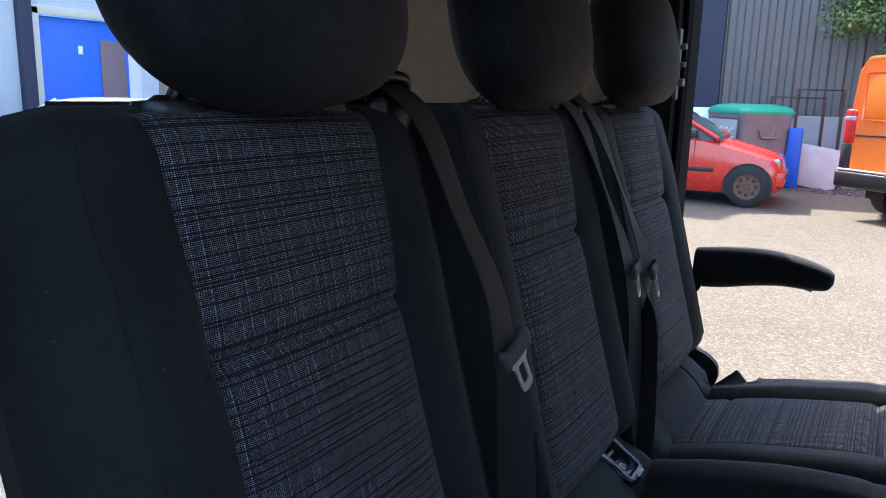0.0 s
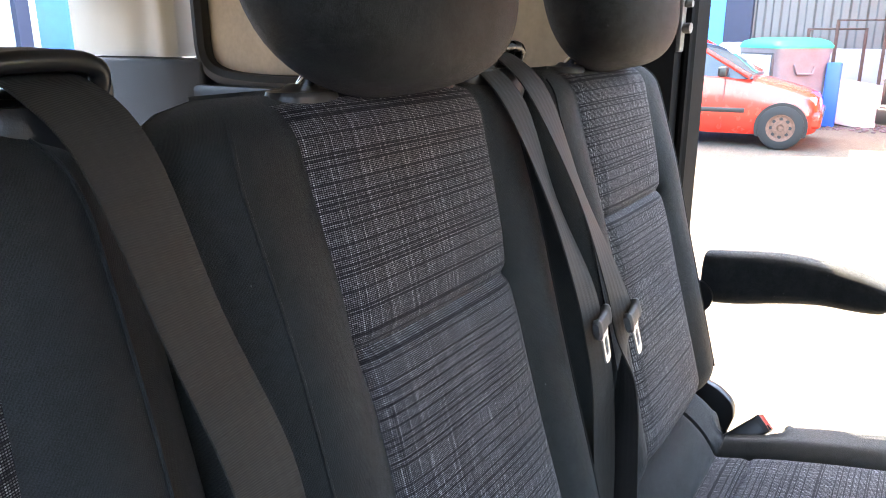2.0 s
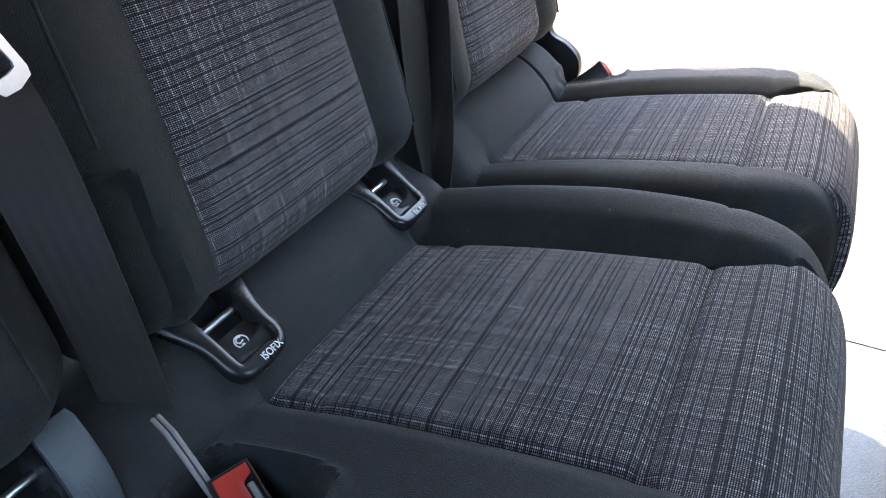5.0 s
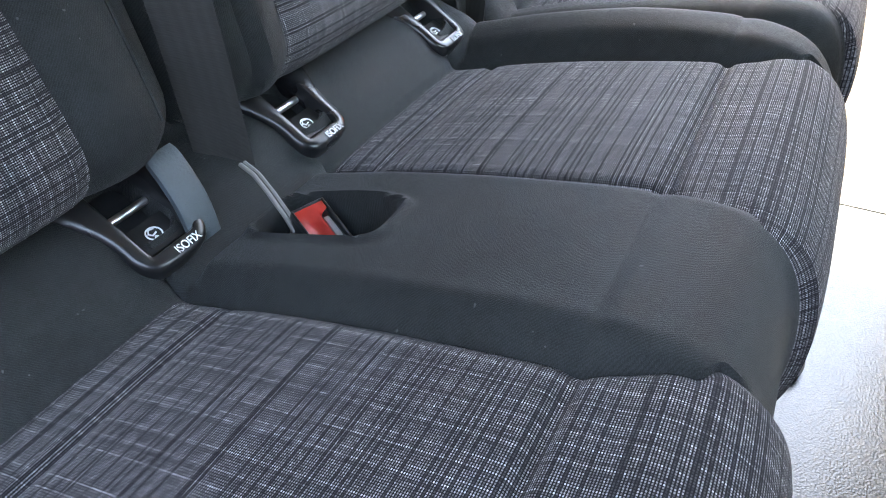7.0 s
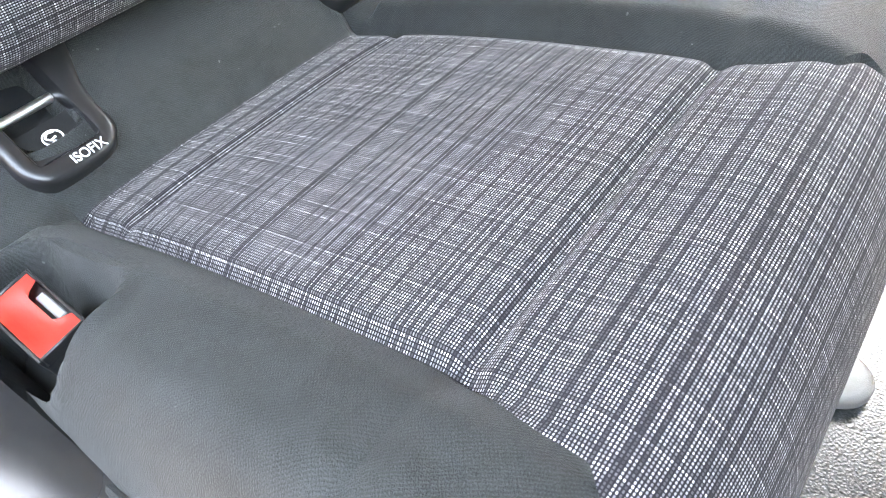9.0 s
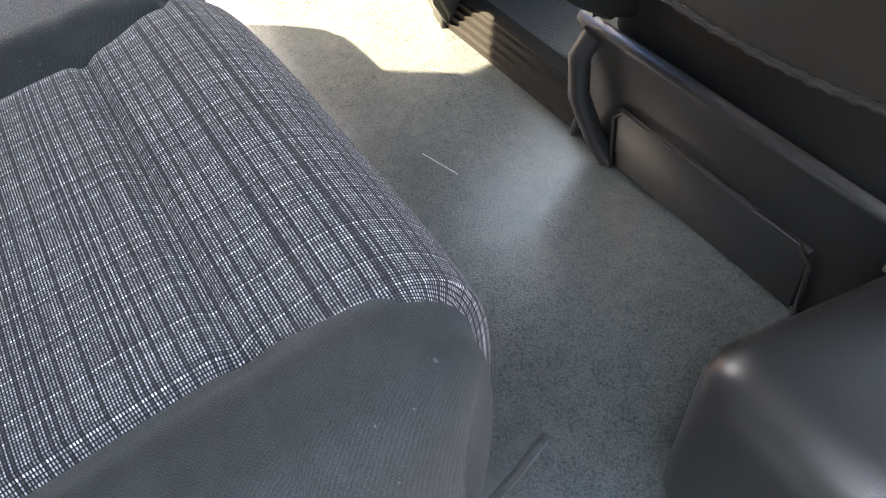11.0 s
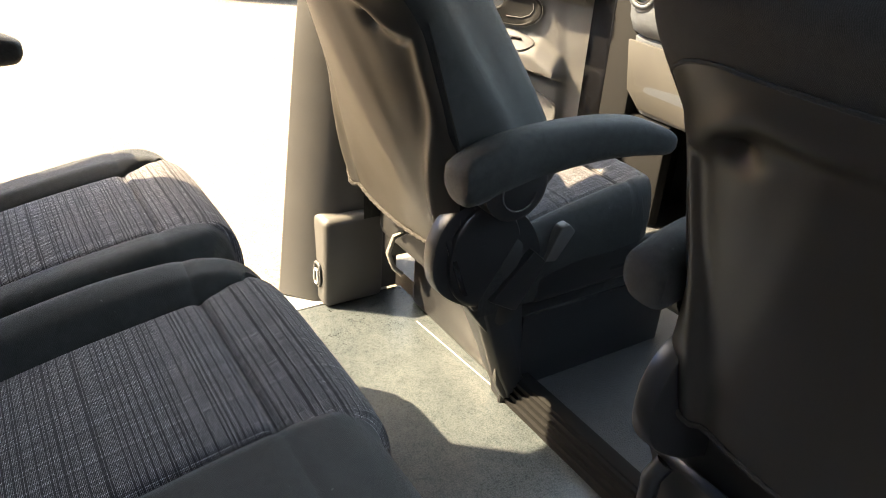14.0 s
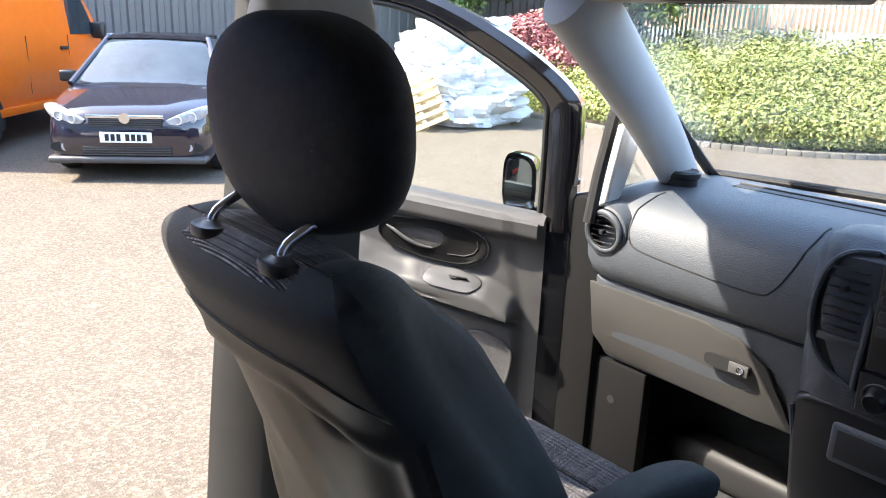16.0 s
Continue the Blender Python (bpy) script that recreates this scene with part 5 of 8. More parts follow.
# ---- pillars between the doors ----
for side, sx in (("nearside", -1), ("offside", 1)):
    def flip(bm, sx=sx):
        for v in bm.verts:
            v.co.x *= -sx
        bmesh.ops.recalc_face_normals(bm, faces=bm.faces[:])
        return bm
    pil = thing("pillar_trim", (-0.83 * -sx, 0.85, 0.0), "grey moulded pillar trim with a boxed foot beside the door sill", "pillar trim", "pillar trims")
    bm = B()
    rings = []
    for z in np.linspace(0.0, 1.26, 15):
        g = 0.055 * smooth01((z - 0.5) / 0.8)
        yb = 0.735 + 0.115 * z / 1.2
        rings.append([(-0.895 + g * 0.6, yb, z), (-0.882 + g * 0.6, yb - 0.008, z), (-0.868 + g, yb, z), (-0.80 + g, yb + 0.055, z), (-0.785 + g, yb + 0.09, z), (-0.785 + g, 1.02, z), (-0.90 + g * 0.6, 1.02, z)])
    loft(bm, rings)
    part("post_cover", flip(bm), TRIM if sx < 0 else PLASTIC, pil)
    bm = B()
    if sx < 0:
        box(bm, -0.875, -0.75, 0.80, 0.965, 0.0, 0.245, 0.018, 3)
    else:
        box(bm, -0.875, -0.645, 0.665, 0.985, 0.0, 0.262, 0.045, 4)
        for v in bm.verts:
            v.co.x -= 0.05 * smooth01((v.co.z - 0.05) / 0.25) * smooth01((v.co.y - 0.8) / 0.2)
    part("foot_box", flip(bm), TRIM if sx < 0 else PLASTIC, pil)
    bm = B()
    tube(bm, [(-0.79 + a, 0.797, 0.085 + b) for a, b in ellipse(0, 0, 0.017, 0.031, 28, 3)], 0.004, 8, True)
    part("ring_bezel", flip(bm), GREYPLASTIC, pil, "grey bezel")
    bm = B()
    prism(bm, [(-0.79 + a, 0.085 + b) for a, b in ellipse(0, 0, 0.0155, 0.029, 24, 3)], 1, 0.7985, 0.801)
    part("ring_recess", flip(bm), RUBBER, pil)
    bm = B()
    tube(bm, [(-0.79 + a, 0.793, 0.080 + b) for a, b in ellipse(0, 0, 0.0105, 0.020, 24, 2.5)], 0.0032, 8, True)
    part("lashing_ring", flip(bm), STEEL, pil, "steel lashing ring")
    bm = B()
    tube(bm, [(-0.888 + 0.033 * smooth01((z - 0.5) / 0.8), 0.739 + 0.115 * z / 1.2, z) for z in np.linspace(-0.05, 1.3, 20)], 0.006, 8)
    setting("trim_edge_seal_" + side, flip(bm), RUBBER, "black rubber edge seal of the door opening")
    # belt cover high on the pillar
    bm = B()
    rings = []
    for z, g in ((0.98, 0.03), (1.02, 0.008), (1.08, 0.0), (1.16, 0.0), (1.24, 0.01), (1.32, 0.03)):
        rings.append([(-0.80 + 0.04 * smooth01((z - 0.5) / 0.8) + 0.035 + a, 0.93 + b, z) for a, b in ellipse(-0.03, 0, 0.055 - g, 0.11 - g, 24, 4)])
    loft(bm, rings)
    part("belt_cover", flip(bm), LIGHTTRIM, pil, "pale grey moulded belt cover")
    # front pillar
    bm = B()
    rings = []
    for f in np.linspace(0, 1, 16):
        y, z, x = lerp(2.13, 1.46, f), 0.80 + 0.50 * f ** 0.85, lerp(-0.80, -0.70, f)
        w = lerp(0.052, 0.07, f)
        rings.append([(x + w * math.cos(q) * 0.75, y + w * 1.25 * math.sin(q) * 0.55, z + w * math.sin(q) * 0.95) for q in (2 * math.pi * k / 18 for k in range(18))])
    loft(bm, rings)
    setting("trim_pillar_front_" + side, flip(bm), SKYLITTRIM, "pale grey front pillar trim")
    bm = B()
    prism(bm, [(1.80, 0.80), (2.04, 0.80), (1.80, 1.03)], 0, -0.85, -0.835)
    g = setting("window_quarter_" + side, flip(bm), GLASS, "small quarter window ahead of the door", False)
    g.visible_shadow = False
    bm = B()
    prism(bm, [(1.822, 0.79), (1.870, 0.79), (1.932, 0.94), (1.905, 1.0), (1.868, 1.0)], 0, -0.862, -0.832)
    bevel_all(bm, 0.006)
    setting("trim_quarter_post_" + side, flip(bm), SKYLITTRIM, "pale post of the quarter window")
    bm = B()
    tube(bm, [(-0.85, 1.778, 0.76), (-0.85, 1.800, 0.88), (-0.845, 1.838, 1.045), (-0.82, 1.77, 1.13), (-0.79, 1.64, 1.22)], 0.016, 8)
    setting("trim_cab_seal_" + side, flip(bm), RUBBER, "black rubber seal of the cab door opening")
# windscreen, its black edge and header
bm = B()
rows = []
for f in np.linspace(0, 1, 8):
    rows.append([(x, lerp(2.36, 1.62, f) - 0.10 * (x / 0.8) ** 2, lerp(0.84, 1.33, f)) for x in np.linspace(-0.80, 0.80, 12)])
sheet(bm, rows)
bmesh.ops.solidify(bm, geom=bm.faces[:], thickness=0.005)
g = setting("window_screen", bm, GLASS, "clear windscreen")
g.visible_shadow = False
bm = B()
tube(bm, [(x, 2.355 - 0.10 * (x / 0.8) ** 2, 0.848) for x in np.linspace(-0.80, 0.80, 14)], 0.012, 8)
tube(bm, [(lerp(-0.80, -0.755, f), lerp(2.26, 1.53, f), lerp(0.84, 1.34, f)) for f in np.linspace(0, 1, 10)], 0.014, 8)
tube(bm, [(lerp(0.80, 0.755, f), lerp(2.26, 1.53, f), lerp(0.84, 1.34, f)) for f in np.linspace(0, 1, 10)], 0.014, 8)
setting("trim_screen_edge", bm, RUBBER, "black windscreen edge seal")
bm = B()
box(bm, -0.82, 0.82, 1.50, 1.70, 1.29, 1.40, 0.03, 3)
setting("ceiling_header", bm, LIGHTTRIM, "pale header trim over the windscreen")
for vx in (-0.40, 0.40):
    visor = thing("sun_visor", (vx, 1.47, 1.29), "pale grey folded sun visor with a printed label", "sun visor", "sun visors")
    bm = B()
    box(bm, vx - 0.22, vx + 0.22, 1.36, 1.54, 1.278, 1.296, 0.008, 3)
    part("flap", bm, LIGHTTRIM, visor)
    bm = B()
    box(bm, vx - 0.06, vx + 0.06, 1.40, 1.46, 1.2755, 1.2765)
    part("label_plate", bm, WHITEINK, visor, "white warning label with unreadable bars")
    for k in range(4):
        bm = B()
        box(bm, vx - 0.05, vx + 0.045 - 0.012 * k, 1.408 + 0.012 * k, 1.413 + 0.012 * k, 1.2745, 1.2752)
        part("print_bar", bm, GREYPLASTIC, visor)

# ---- dashboard ----
dash = thing("dashboard", (0.0, 1.95, 0.35), "dark grey grained dashboard with a glovebox and air vents", "dashboard")
bm = B()
prof = [(1.955, 0.35), (1.895, 0.365), (1.858, 0.45), (1.842, 0.55), (1.838, 0.598), (1.846, 0.604), (1.825, 0.615), (1.808, 0.65), (1.802, 0.70), (1.812, 0.755), (1.842, 0.805), (1.90, 0.838), (1.98, 0.850), (2.12, 0.852), (2.26, 0.845), (2.34, 0.82), (2.34, 0.60), (2.10, 0.40)]
rings = []
for x in np.linspace(-0.905, 0.905, 60):
    e = max(0.0, (abs(x) - 0.80) / 0.11)
    ring = []
    for y, z in prof:
        yy = y + 0.055 * e * e * (1 if y < 2.0 else 0.0) - 0.0
        zz = z - 0.05 * e ** 3 * (1 if z > 0.7 else 0)
        ring.append((x, yy, zz))
    rings.append(ring)
loft(bm, rings)
part("dash_body", bm, DASH, dash)
# glovebox lid
bm = B()
out = [(-0.865, 0.592), (-0.54, 0.588), (-0.44, 0.572), (-0.375, 0.528), (-0.335, 0.455), (-0.31, 0.378), (-0.40, 0.368), (-0.60, 0.372), (-0.83, 0.383), (-0.858, 0.44)]
prism(bm, out, 1, -0.006, 0.006)
for v in bm.verts:
    z = v.co.z
    yb = lerp(1.838, 1.858, smooth01((0.598 - z) / 0.148)) if z > 0.45 else lerp(1.858, 1.895, smooth01((0.45 - z) / 0.085))
    v.co.y += yb - 0.008
bevel_all(bm, 0.004)
part("glovebox_lid", bm, GLOVEBOX, dash, "dark grey scuffed glovebox lid")
bm = B()
prism(bm, [(-0.462 + a, 0.503 + b) for a, b in ellipse(0, 0, 0.056, 0.0165, 24, 4)], 1, 1.828, 1.840)
part("latch_recess", bm, RUBBER, dash, "black latch recess")
bm = B()
box(bm, -0.455, -0.407, 1.8235, 1.832, 0.489, 0.516, 0.003)
part("glovebox_latch", bm, GREYPLASTIC, dash, "grey latch")
bm = B()
tube(bm, [(-0.425 + a, 1.8225, 0.5025 + b) for a, b in ellipse(0, 0, 0.0075, 0.0085, 18)], 0.002, 6, True)
part("key_ring", bm, CHROME, dash, "chrome lock ring")
# airbag cover line and shallow lid
bm = B()
line = [(-0.735, 0.842), (-0.755, 0.80), (-0.745, 0.735), (-0.70, 0.715), (-0.55, 0.703), (-0.41, 0.698), (-0.375, 0.715), (-0.35, 0.76), (-0.335, 0.815), (-0.33, 0.842)]


def dash_face(x, z, off=0.0):
    seq = [(0.604, 1.846), (0.615, 1.825), (0.65, 1.808), (0.70, 1.802), (0.755, 1.812), (0.805, 1.842), (0.838, 1.90), (0.850, 1.98)]
    for (za, ya), (zb, yb) in zip(seq, seq[1:]):
        if z <= zb:
            return Vector((x, lerp(ya, yb, (z - za) / (zb - za)) - off, z + off * 0.5))
    return Vector((x, 1.98, 0.852 + off))


pts = [along(line, k / 40) for k in range(41)]
tube(bm, [dash_face(x, z, 0.001) for x, z in pts], 0.0022, 6)
part("airbag_outline", bm, RUBBER, dash)
# air vents
def vent(parent, c, r, tilt, slats=5, square=False):
    M = Matrix.Translation(c) @ Matrix.Rotation(radians(tilt), 4, "X")
    v = part("vent_bezel", tube(B(), [M @ Vector((a, 0, b)) for a, b in ellipse(0, 0, r, r, 36)], r * 0.16, 10, True), DASH, parent, "round grained vent bezel")
    part("vent_ring", tube(B(), [M @ Vector((a, -0.004, b)) for a, b in ellipse(0, 0, r * 0.84, r * 0.84, 36)], r * 0.06, 8, True), PLASTIC, v, "black inner ring")
    bm = B()
    prism(bm, [(a, b) for a, b in ellipse(0, 0, r * 0.82, r * 0.82, 28)], 1, 0.018, 0.022)
    part("vent_throat", moved(bm, M), RUBBER, v)
    for k in range(slats):
        z = (k - (slats - 1) / 2) * r * 1.45 / slats
        half = math.sqrt(max(0.0, (r * 0.8) ** 2 - z * z))
        bm = B()
        box(bm, -half, half, 0.0, 0.016, z - 0.0016, z + 0.0016, 0.0008, 1, M @ Matrix.Rotation(radians(-12), 4, "X"))
        part("vent_slat", bm, PLASTIC, v)
    bm = B()
    box(bm, -0.006, 0.006, -0.012, 0.002, -0.006, 0.006, 0.002, 2, M)
    part("vent_knob", bm, PLASTIC, v)
    return v


vent(dash, (-0.817, 1.798, 0.742), 0.050, 6)
bm = B()
rings = []
for y, r in ((1.90, 0.075), (1.83, 0.072), (1.803, 0.064), (1.800, 0.058)):
    rings.append([(-0.817 + a, y, 0.742 + b) for a, b in ellipse(0, 0, r, r, 36)])
loft(bm, rings, False)
bmesh.ops.recalc_face_normals(bm, faces=bm.faces[:])
part("vent_pod", bm, DASH, dash)
# demister slot and round holder
bm = B()
box(bm, -0.66, 0.66, 2.11, 2.15, 0.848, 0.854, 0.002)
part("demister_slot", bm, RUBBER, dash, "black demister slot")
bm = B()
box(bm, -0.66, 0.66, 2.15, 2.158, 0.852, 0.858, 0.001)
part("slot_lip", bm, GREYPLASTIC, dash)
puck = thing("dash_cup", (-0.748, 2.02, 0.845), "small round black holder on the dashboard corner", "holder")
bm = B()
rings = []
for z, r in ((0.845, 0.038), (0.868, 0.038), (0.872, 0.044), (0.884, 0.044), (0.889, 0.038), (0.887, 0.03)):
    rings.append([(-0.748 + a, 2.02 + b, z) for a, b in ellipse(0, 0, r, r, 28)])
loft(bm, rings)
part("holder_body", bm, PLASTIC, puck)
# centre console
con = thing("centre_console", (0.0, 1.80, 0.35), "dark centre console with air vents, radio and rotary knobs", "console")
bm = B()
prof = [(1.90, 0.30), (1.83, 0.31), (1.79, 0.45), (1.765, 0.60), (1.745, 0.74), (1.752, 0.84), (1.79, 0.872), (1.88, 0.875), (1.98, 0.86)]
rings = []
for x in np.linspace(-0.30, 0.30, 25):
    e = max(0.0, (abs(x) - 0.24) / 0.06)
    rings.append([(x, y + 0.06 * e ** 2, z - 0.02 * e ** 2 * (z > 0.8)) for y, z in prof])
loft(bm, rings)
part("console_body", bm, DASH, con)


def con_y(z):
    seq = [(0.31, 1.83), (0.45, 1.79), (0.60, 1.765), (0.74, 1.745), (0.84, 1.752), (0.872, 1.79)]
    for (za, ya), (zb, yb) in zip(seq, seq[1:]):
        if z <= zb:
            return lerp(ya, yb, (z - za) / (zb - za))
    return 1.79


for sx in (-1, 1):
    bm = B()
    out = [(0.165, 0.855), (0.225, 0.845), (0.258, 0.80), (0.268, 0.72), (0.258, 0.65), (0.22, 0.60), (0.175, 0.58)]
    pts = [along(out, k / 24) for k in range(25)]
    tube(bm, [(sx * x, con_y(z) - 0.002, z) for x, z in pts + [(0.165, 0.72)]], 0.007, 8, True)
    v = part("vent_surround", bm, DASH, con, "arched vent surround")
    bm = B()
    f = bm.faces.new([bm.verts.new((sx * x, con_y(z) - 0.001, z)) for x, z in pts])
    bmesh.ops.recalc_face_normals(bm, faces=bm.faces[:])
    part("vent_throat", bm, RUBBER, v)
    for k in range(7):
        z = 0.70 + 0.0195 * k
        half = 0.034 if k else 0.03
        bm = B()
        box(bm, sx * 0.212 - half, sx * 0.212 + half, con_y(z) - 0.010, con_y(z) + 0.001, z - 0.002, z + 0.002, 0.001, 1)
        part("vent_slat", bm, PLASTIC, v)
    bm = B()
    box(bm, sx * 0.212 - 0.04, sx * 0.212 + 0.04, con_y(0.675) - 0.008, con_y(0.675), 0.668, 0.684, 0.003)
    part("vent_bar", bm, GREYPLASTIC, v, "grey bar")
    bm = B()
    cyl(bm, (sx * 0.215, con_y(0.78) - 0.02, 0.78), (sx * 0.215, con_y(0.78), 0.78), 0.006, 10)
    part("vent_knob", bm, PLASTIC, v)
radio = thing("car_radio", (0.0, 1.745, 0.70), "black car radio with rows of small grey buttons", "radio")
bm = B()
M = Matrix.Translation((0.0, 1.744, 0.745)) @ Matrix.Rotation(radians(4), 4, "X")
box(bm, -0.155, 0.155, -0.008, 0.012, -0.105, 0.105, 0.004, 2, M)
part("radio_face", bm, PLASTIC, radio)
for i in range(4):
    for j in range(2):
        bm = B()
        box(bm, -0.148 + 0.034 * j, -0.120 + 0.034 * j, -0.012, -0.006, 0.055 - 0.030 * i, 0.075 - 0.030 * i, 0.002, 1, M)
        part("radio_button", bm, GREYPLASTIC, radio, "grey button")
bm = B()
box(bm, -0.075, 0.075, -0.0095, -0.006, -0.02, 0.085, 0.002, 1, M)
part("radio_screen", bm, BLACKPAINT, radio, "dark glossy display")
knobs = thing("heater_controls", (0.0, 1.765, 0.60), "black heater control panel with rotary knobs", "heater controls")
bm = B()
M = Matrix.Translation((0.0, 1.764, 0.585)) @ Matrix.Rotation(radians(9), 4, "X")
box(bm, -0.165, 0.165, -0.006, 0.012, -0.045, 0.045, 0.004, 2, M)
part("panel", bm, PLASTIC, knobs)
for kx in (-0.125, 0.0, 0.125):
    bm = B()
    rings = []
    for y, r in ((-0.006, 0.026), (-0.016, 0.024), (-0.030, 0.021), (-0.034, 0.018)):
        rings.append([M @ Vector((kx + a, y, b)) for a, b in ellipse(0, 0, r, r, 24)])
    loft(bm, rings)
    part("rotary_knob", bm, PLASTIC, knobs, "black ribbed knob")
    part("knob_ring", tube(B(), [M @ Vector((kx + a, -0.0075, b)) for a, b in ellipse(0, 0, 0.029, 0.029, 28)], 0.0022, 6, True), GREYPLASTIC, knobs)
bm = B()
prism(bm, [(-0.29, 0.515), (-0.26, 0.535), (0.26, 0.535), (0.29, 0.515), (0.26, 0.10), (-0.26, 0.10)], 1, 0.0, 0.12)
for v in bm.verts:
    v.co.y += con_y(max(0.32, v.co.z)) - 0.004
bevel_all(bm, 0.012, 3)
lower = thing("lower_console", (0.0, 1.78, 0.10), "dark grey lower console below the heater controls", "console")
part("front_panel", bm, PLASTIC, lower)
bm = B()
tube(bm, [(x, con_y(max(0.32, z)) - 0.006, z) for x, z in ((-0.285, 0.50), (-0.262, 0.30), (-0.255, 0.12))], 0.006, 8)
part("side_bead", bm, DASH, lower)
bm = B()
tube(bm, [(x, con_y(max(0.32, z)) - 0.006, z) for x, z in ((0.285, 0.50), (0.262, 0.30), (0.255, 0.12))], 0.006, 8)
part("side_bead", bm, DASH, lower)
bm = B()
box(bm, -0.20, 0.20, con_y(0.45) - 0.022, con_y(0.45) + 0.01, 0.41, 0.50, 0.012, 3)
part("storage_tray", bm, DASH, lower, "grey storage tray lip")
bm = B()
box(bm, -0.185, 0.185, con_y(0.45) - 0.0235, con_y(0.45) - 0.02, 0.425, 0.487, 0.001)
part("tray_mouth", bm, RUBBER, lower, "black tray mouth")
# firewall and footwell
bm = B()
box(bm, -0.90, 0.90, 2.16, 2.25, -0.1, 0.62, 0.01)
setting("wall_bulkhead", bm, CLOTH, "dark carpeted bulkhead of the footwell")
bm = B()
box(bm, -0.985, -0.86, 1.86, 2.40, -0.3, 0.80, 0.015)
box(bm, 0.86, 0.93, 1.86, 2.40, -0.3, 0.80, 0.015)
setting("wall_scuttle", bm, MATTBLACK, "black painted front body side")
# closed driver door: lined lower half, clear pane above
bm = B()
box(bm, 0.865, 0.93, 1.03, 1.85, -0.3, 0.79, 0.02, 3)
setting("door_driver", bm, GRAINED, "closed driver door with a dark lining")
bm = B()
box(bm, 0.895, 0.90, 1.03, 1.80, 0.78, 1.40, 0.001, 1)
pane_d = setting("window_driver", bm, GLASS, "clear driver window", False)
pane_d.visible_shadow = False
kick = thing("kick_panel", (-0.86, 1.92, 0.03), "grey kick panel beside the footwell", "kick panel")
bm = B()
box(bm, -0.872, -0.70, 1.885, 1.93, 0.03, 0.36, 0.01)
part("kick_board", bm, MATTBLACK, kick)
bm = B()
cyl(bm, (-0.80, 1.884, 0.25), (-0.80, 1.8835, 0.25), 0.012, 14)
part("plug_hole", bm, RUBBER, kick)
bm = B()
box(bm, -0.70, -0.12, 2.04, 2.15, 0.03, 0.14, 0.03, 3, None)
fcov = thing("footwell_cover", (-0.41, 2.05, 0.03), "dark moulded footwell cover under the dashboard", "footwell cover")
part("cover_shell", bm, RUBBER, fcov)
for fx in (-0.62, -0.20):
    bm = B()
    cyl(bm, (fx, 2.038, 0.09), (fx, 2.044, 0.09), 0.014, 14)
    part("clip", bm, RUBBER, fcov, "round black clip")

# ---- the open passenger door ----
DH, DD = Vector((-0.98, 1.827, 0)), Vector((-0.867, -0.498, 0)).normalized()
DN = Vector((0, 0, 1)).cross(DD)
DM = Matrix((DD, DN, Vector((0, 0, 1)))).transposed().to_4x4()
DM.translation = DH
# local door axes: a along the door from its hinges, n towards the cab, z up
door = thing("front_door", DH + DD * 0.3, "black passenger door standing open, with grey inner trim and a glazed window", "door")


def dpart(name, bm, mat, parent=None, label="", **kw):
    return part(name, moved(bm, DM), mat, parent or door, label, **kw)


bm = B()
# window aperture: front edge upright, top edge rising rearwards
dr = B()
prism(dr, [(-0.03, -0.30), (-0.03, 0.70), (0.96, 0.70), (0.95, -0.25), (0.90, -0.30)], 1, -0.13, -0.02)
bevel_all(dr, 0.012)
dpart("door_body", dr, BLACKPAINT, None, "black gloss painted door body")
fr_o = [(-0.03, 0.69), (-0.028, 0.97), (0.0, 1.07), (0.17, 1.195), (0.40, 1.30), (0.62, 1.345), (0.82, 1.345), (0.88, 1.30), (0.92, 0.69)]
fr_i = [(0.068, 0.69), (0.068, 0.96), (0.085, 1.045), (0.22, 1.14), (0.43, 1.248), (0.63, 1.285), (0.78, 1.285), (0.815, 1.26), (0.85, 0.69)]
bm = B()
rows = []
for o, i_ in zip([along(fr_o, k / 48) for k in range(49)], [along(fr_i, k / 48) for k in range(49)]):
    rows.append([bm.verts.new((p[0], n, p[1])) for p, n in ((o, -0.085), (o, -0.03), ((lerp(o[0], i_[0], 0.3), lerp(o[1], i_[1], 0.3)), -0.012), ((lerp(o[0], i_[0], 0.75), lerp(o[1], i_[1], 0.75)), -0.016), (i_, -0.035), (i_, -0.085))])
stitch(bm, rows, True)
bmesh.ops.recalc_face_normals(bm, faces=bm.faces[:])
dpart("window_frame", bm, BLACKPAINT, None, "black window frame")
bm = B()
tube(bm, [(along(fr_i, k / 48)[0], -0.032, along(fr_i, k / 48)[1]) for k in range(49)], 0.008, 8)
dpart("window_seal", bm, RUBBER)
bm = B()
prism(bm, [along(fr_i, k / 40) for k in range(41)], 1, -0.062, -0.058)
pane = dpart("window_pane", bm, GLASS, None, "clear side window")
pane.visible_shadow = False
# inner trim panel: waist shelf, armrest ledge and a rounded front edge
ARM_TOP = [(0.04, 0.40), (0.107, 0.457), (0.124, 0.492), (0.193, 0.531), (0.394, 0.559), (0.597, 0.605), (0.94, 0.67)]


def height_at(pts, x):
    """The height of a broken line over x."""
    return float(np.interp(x, [p[0] for p in pts], [p[1] for p in pts]))


def waist(a):
    return 0.716 + 0.092 * a


